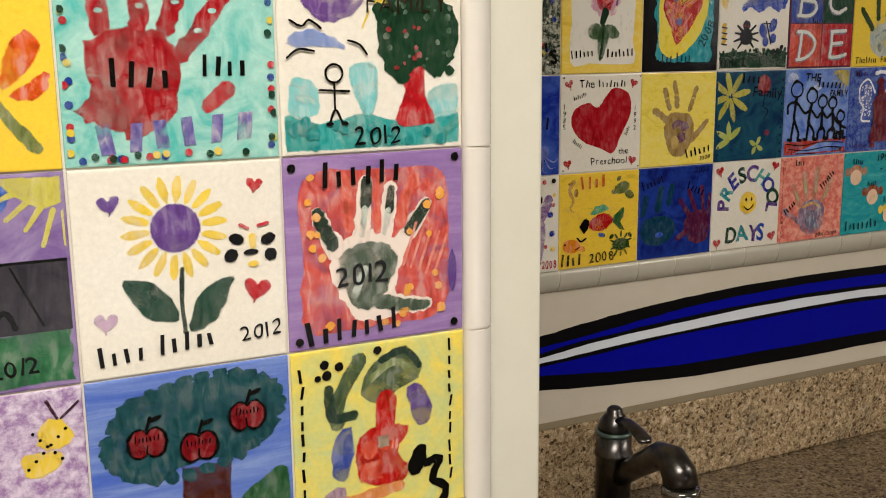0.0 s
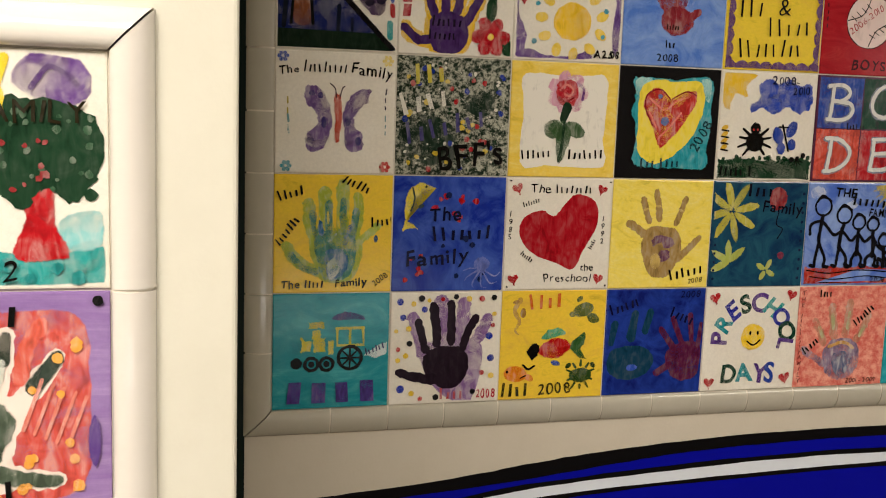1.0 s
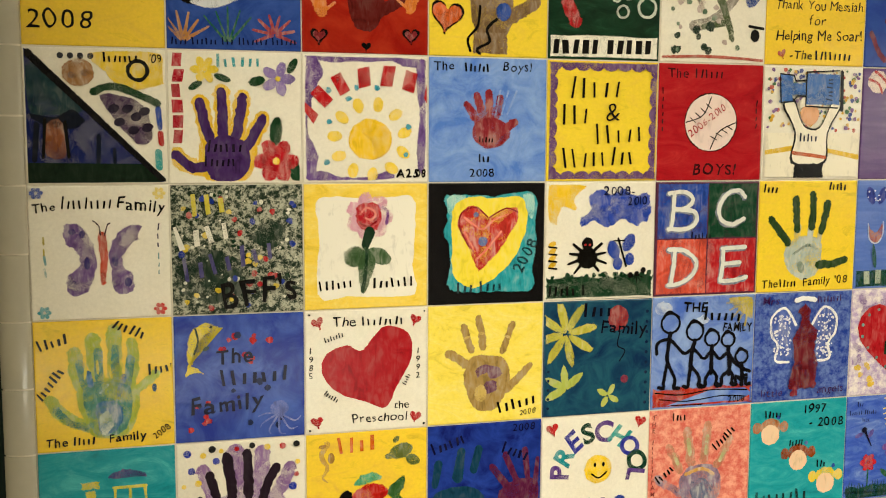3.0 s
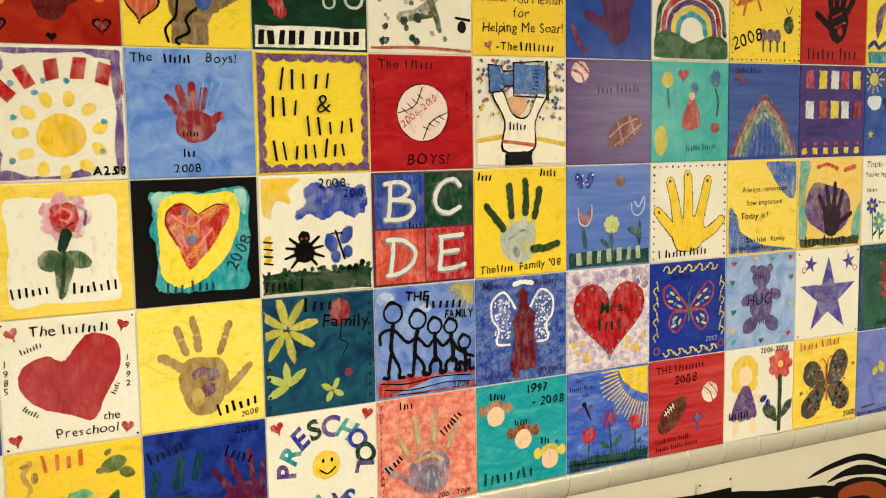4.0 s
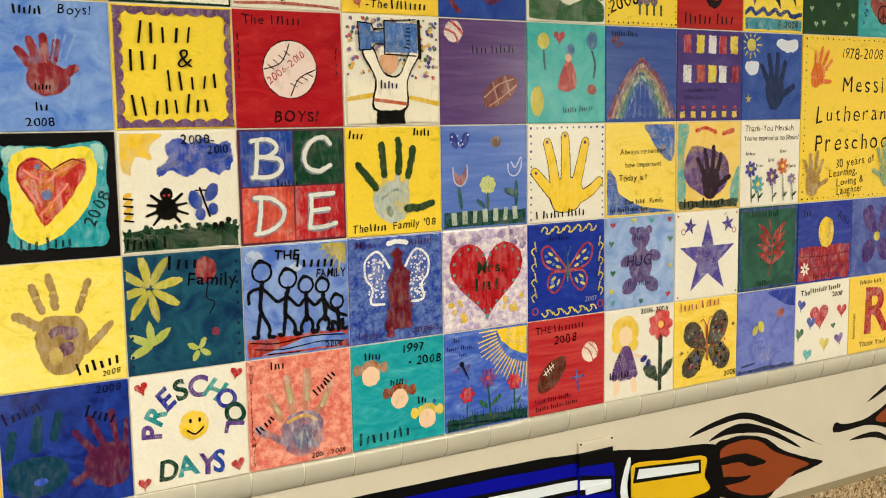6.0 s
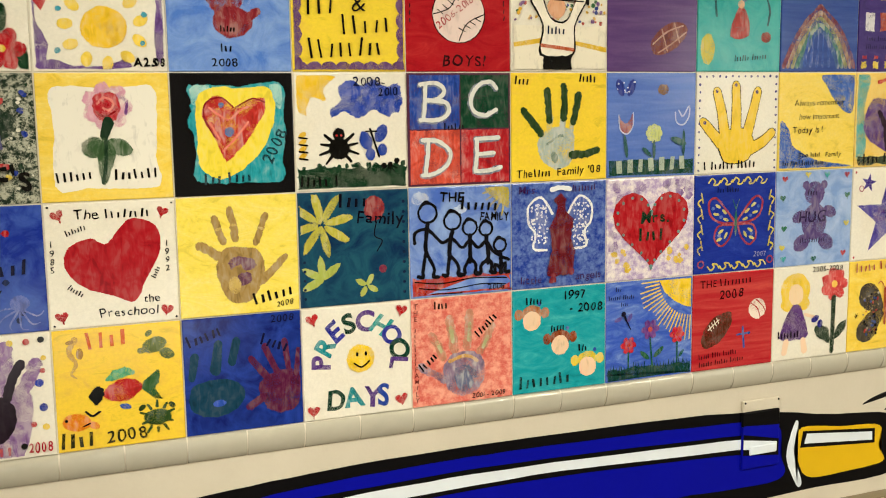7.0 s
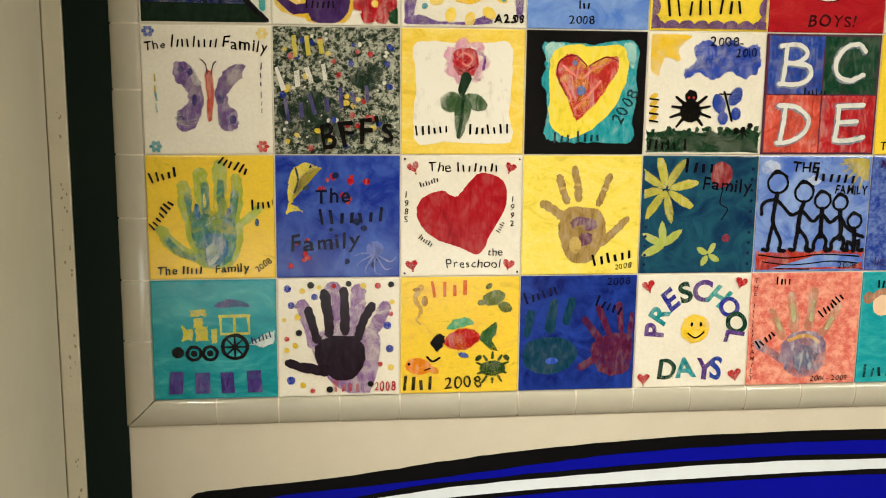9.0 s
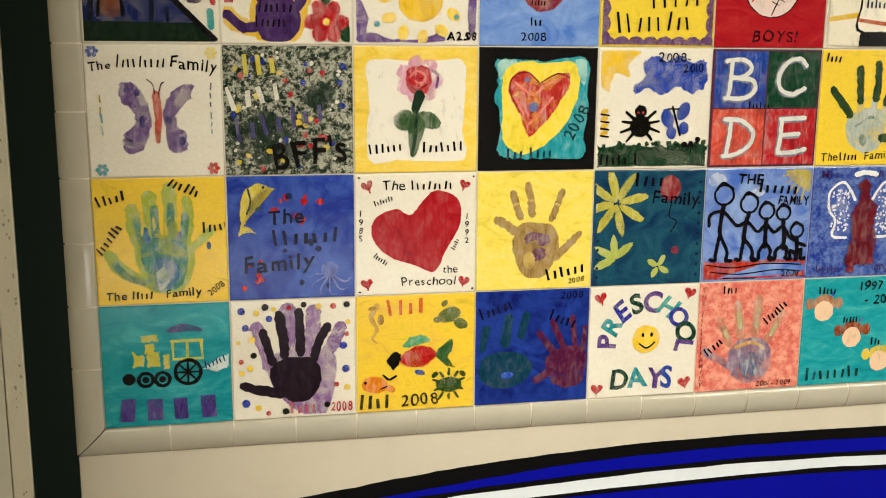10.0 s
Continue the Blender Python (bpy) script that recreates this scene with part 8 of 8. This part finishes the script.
wall_shape("ferrule_glint_edge", [(1.47, 1.043), (1.626, 1.028), (1.627, 1.002), (1.465, 1.015)], M_BLACK, brush, 2)
wall_shape("ferrule_glint", [(1.478, 1.038), (1.62, 1.023), (1.621, 1.008), (1.473, 1.021)], M_WHITE, brush, 3)
wall_shape("bristle_outline", blob([(1.66, 1.044), (1.695, 1.054), (1.741, 1.053), (1.796, 1.037), (1.847, 1.004), (1.92, 0.976), (1.96, 0.962), (1.93, 0.954), (1.852, 0.945), (1.812, 0.921), (1.779, 0.909), (1.738, 0.916), (1.69, 0.942), (1.655, 0.965)], 6, J * 0.5), M_BLACK, brush, 0.5)
wall_shape("bristle", blob([(1.676, 1.035), (1.721, 1.045), (1.775, 1.037), (1.826, 1.004), (1.918, 0.966), (1.88, 0.956), (1.825, 0.93), (1.763, 0.932), (1.695, 0.96), (1.683, 0.994)], 6, J * 0.5), M_BROWN, brush, 1)
wall_shape("bristle_fold", blob([(1.67, 1.02), (1.73, 1.02), (1.767, 1.008), (1.797, 0.991), (1.757, 0.99), (1.724, 1.004), (1.67, 1.008)], 6, J * 0.4), M_BLACK, brush, 2)
wall_shape("bristle_fold", blob([(1.674, 0.984), (1.727, 0.976), (1.757, 0.972), (1.733, 0.965), (1.68, 0.968)], 6, J * 0.4), M_BLACK, brush, 2)
wall_shape("swish", blob([(1.596, 1.073), (1.65, 1.091), (1.737, 1.097), (1.821, 1.066), (1.935, 1.006), (1.95, 0.998), (1.815, 1.056), (1.735, 1.085), (1.66, 1.082)], 6, J * 0.4), M_BLACK, brush, 0)
wall_shape("swish", blob([(1.646, 1.058), (1.693, 1.075), (1.745, 1.075), (1.815, 1.05), (1.895, 1.001), (1.8, 1.044), (1.742, 1.057), (1.69, 1.062)], 6, J * 0.4), M_BLACK, brush, 0)

brush2 = tagged(new("painted_paintbrush"), "second painted paintbrush head in black and brown on the wall", "wall painting", "painted paintbrushes")
wall_shape("bristle_outline", blob([(1.995, 1.034), (2.03, 1.026), (2.1, 1.03), (2.2, 1.066), (2.3, 1.092), (2.42, 1.085), (2.48, 1.05), (2.46, 0.99), (2.38, 0.962), (2.28, 0.966), (2.18, 0.99), (2.1, 1.012), (2.03, 1.012), (1.99, 1.016)], 6, J * 0.5), M_BLACK, brush2, 0)
wall_shape("bristle", blob([(2.12, 1.022), (2.22, 1.06), (2.31, 1.078), (2.42, 1.07), (2.45, 1.02), (2.38, 0.98), (2.28, 0.982), (2.19, 1.002)], 6, J * 0.5), M_BROWN, brush2, 1)
wall_shape("bristle_fold", blob([(2.2, 1.035), (2.27, 1.046), (2.36, 1.04), (2.3, 1.026), (2.24, 1.022)], 6, J * 0.4), M_BLACK, brush2, 2)
wall_shape("swish", blob([(2.09, 1.06), (2.18, 1.1), (2.3, 1.118), (2.4, 1.116), (2.3, 1.108), (2.18, 1.086)], 6, J * 0.4), M_BLACK, brush2, 0)
wall_shape("swish", blob([(2.04, 0.99), (2.12, 0.982), (2.2, 0.955), (2.26, 0.962), (2.19, 0.966), (2.12, 0.995)], 6, J * 0.4), M_BLACK, brush2, 0)

# ---- outlet cover, painted over with the brush ----
plate = tagged(new("outlet_cover"), "wall outlet cover painted over in the brush's colours", "outlet cover")
PX0, PX1, PZ0, PZ1, PY = 1.343, 1.417, 0.995, 1.11, WALL_Y - 0.006
box("cover_plate", PX0, PX1, PY, WALL_Y - 0.0005, 1.0915, PZ1, M_WALL, plate, 0.0018)
box("painted_plate", PX0, PX1, PY, WALL_Y - 0.0005, 1.0665, 1.091, M_BLACK, plate, 0.0018, "band of the plate painted black")
box("painted_plate", PX0, PX1, PY, WALL_Y - 0.0005, PZ0, 1.066, M_BLUE, plate, 0.0018, "lower plate painted blue")
wall_shape("black_band", [(PX0 + 0.001, 1.09), (PX1 - 0.002, 1.087), (PX1 - 0.002, 1.064), (PX0 + 0.001, 1.069)], M_BLACK, plate, 0, PY)
wall_shape("blue_band", [(PX0 + 0.001, 1.069), (PX1 - 0.002, 1.064), (PX1 - 0.002, PZ0 + 0.002), (PX0 + 0.001, PZ0 + 0.002)], M_BLUE, plate, 0, PY)
wall_shape("black_line", [(PX0 + 0.001, 1.055), (PX1 - 0.002, 1.04), (PX1 - 0.002, 1.012), (PX0 + 0.001, 1.02)], M_BLACK, plate, 1, PY)
box("receptacle", PX0 + 0.012, PX1 - 0.008, PY - 0.004, PY - 0.0005, 1.019, 1.034, M_WHITE, plate, 0.0015, "white painted receptacle face", 1)
wall_shape("white_line", [(PX0 + 0.001, 1.046), (PX1 - 0.006, 1.036), (PX1 - 0.006, 1.02), (PX0 + 0.001, 1.03)], M_WHITE, plate, 2, PY)
bm = bmesh.new()
for sx in (PX0 + 0.004, PX1 - 0.004):
    bmesh.ops.create_uvsphere(bm, u_segments=8, v_segments=6, radius=0.0018, matrix=Matrix.Translation((sx, PY, PZ1 - 0.003)))
part("chipped_screw", bm, M_BLACK, plate)

# ---- caulked corner with flaking paint ----
caulk = tagged(new("corner_caulk"), "cream caulk strip with flaking paint in the niche corner", "caulk", kind="structure")
box("strip", -0.112, -0.0885, WALL_Y - 0.004, WALL_Y - 0.0002, 0.915, ROOM_H - 0.02, M_CAULK, caulk, 0.0015)
bm = bmesh.new()
q = random.Random(4)
for z0_, z1_, n_ in ((1.2, 1.26, 8), (1.03, 1.1, 10), (1.33, 1.45, 12), (1.5, 1.53, 4)):
    for i in range(n_):
        z = q.uniform(z0_, z1_)
        x = -0.096 + q.uniform(-0.005, 0.004)
        s = q.uniform(0.0006, 0.0015)
        y = WALL_Y - 0.0046
        vs = [bm.verts.new((x + s * math.cos(t) * q.uniform(0.6, 1.3), y, z + 1.8 * s * math.sin(t) * q.uniform(0.6, 1.3))) for t in [k * math.pi / 3 for k in range(6)]]
        bm.faces.new(vs)
part("flake", bm, plain_mat("flaked_paint", "a89c80", 0.8, 0, 0.3), caulk, "brownish flaked spots")


# ---- faucet ----
def lathe(profile, n=28):
    bm = bmesh.new()
    rings = [[bm.verts.new((r * math.cos(2 * math.pi * i / n), r * math.sin(2 * math.pi * i / n), z)) for i in range(n)] for r, z in profile]
    for a_, b_ in zip(rings, rings[1:]):
        for i in range(n):
            bm.faces.new((a_[i], a_[(i + 1) % n], b_[(i + 1) % n], b_[i]))
    bm.faces.new(rings[0][::-1])
    bm.faces.new(rings[-1])
    return bm


def tube(path, radii, n=20, squash=1.0):
    """A swept tube through the points."""
    bm = bmesh.new()
    ps = [Vector(p) for p in path]
    rings = []
    for i, p in enumerate(ps):
        d = (ps[min(i + 1, len(ps) - 1)] - ps[max(i - 1, 0)]).normalized()
        side = Vector((1, 0, 0))
        up = d.cross(side).normalized()
        rings.append([bm.verts.new(p + side * radii[i] * math.cos(2 * math.pi * k / n) + up * radii[i] * squash * math.sin(2 * math.pi * k / n)) for k in range(n)])
    for a_, b_ in zip(rings, rings[1:]):
        for i in range(n):
            bm.faces.new((a_[i], a_[(i + 1) % n], b_[(i + 1) % n], b_[i]))
    bm.faces.new(rings[0][::-1])
    bm.faces.new(rings[-1])
    bmesh.ops.recalc_face_normals(bm, faces=bm.faces[:])
    return bm


faucet = tagged(new("faucet"), "chrome single-post faucet with a short spout and lever", "faucet")
faucet.location = (0.372, -0.075, 0.768)
part("base", lathe([(0.036, 0.0), (0.036, 0.006), (0.031, 0.012), (0.029, 0.02)]), M_CHROME, faucet, smooth=True)
part("post", lathe([(0.0285, 0.018), (0.0285, 0.104), (0.031, 0.107), (0.031, 0.112), (0.0285, 0.115), (0.0285, 0.142)]), M_CHROME, faucet, smooth=True)
part("collar", lathe([(0.0295, 0.142), (0.031, 0.145), (0.0295, 0.149)]), plain_mat("dull_green_ring", "5d7068", 0.35, 0.6), faucet, "dull greenish ring", smooth=True)
part("cap", lathe([(0.027, 0.149), (0.0265, 0.156), (0.023, 0.166), (0.017, 0.174), (0.013, 0.178), (0.0125, 0.183), (0.008, 0.187), (0.002, 0.188)]), M_CHROME, faucet, smooth=True)
part("lever", tube([(0, -0.018, 0.17), (0, -0.035, 0.172), (0, -0.06, 0.166), (0, -0.08, 0.158), (0, -0.088, 0.158)], [0.012, 0.011, 0.012, 0.013, 0.006], 16, 0.45), M_CHROME, faucet, smooth=True)
spout = part("spout", tube([(0, -0.02, 0.075), (0, -0.05, 0.1), (0, -0.085, 0.125), (0, -0.118, 0.148), (0, -0.145, 0.15), (0, -0.162, 0.136), (0, -0.167, 0.118)], [0.017, 0.018, 0.019, 0.021, 0.024, 0.026, 0.026], 22), M_CHROME, faucet, smooth=True)
aer = lathe([(0.0245, 0.0), (0.029, 0.002), (0.029, 0.012), (0.0265, 0.016)])
bmesh.ops.transform(aer, matrix=Matrix.Translation((0, -0.168, 0.102)), verts=aer.verts[:])
part("aerator", aer, M_BRIGHT, faucet, "bright chrome aerator ring", smooth=True)
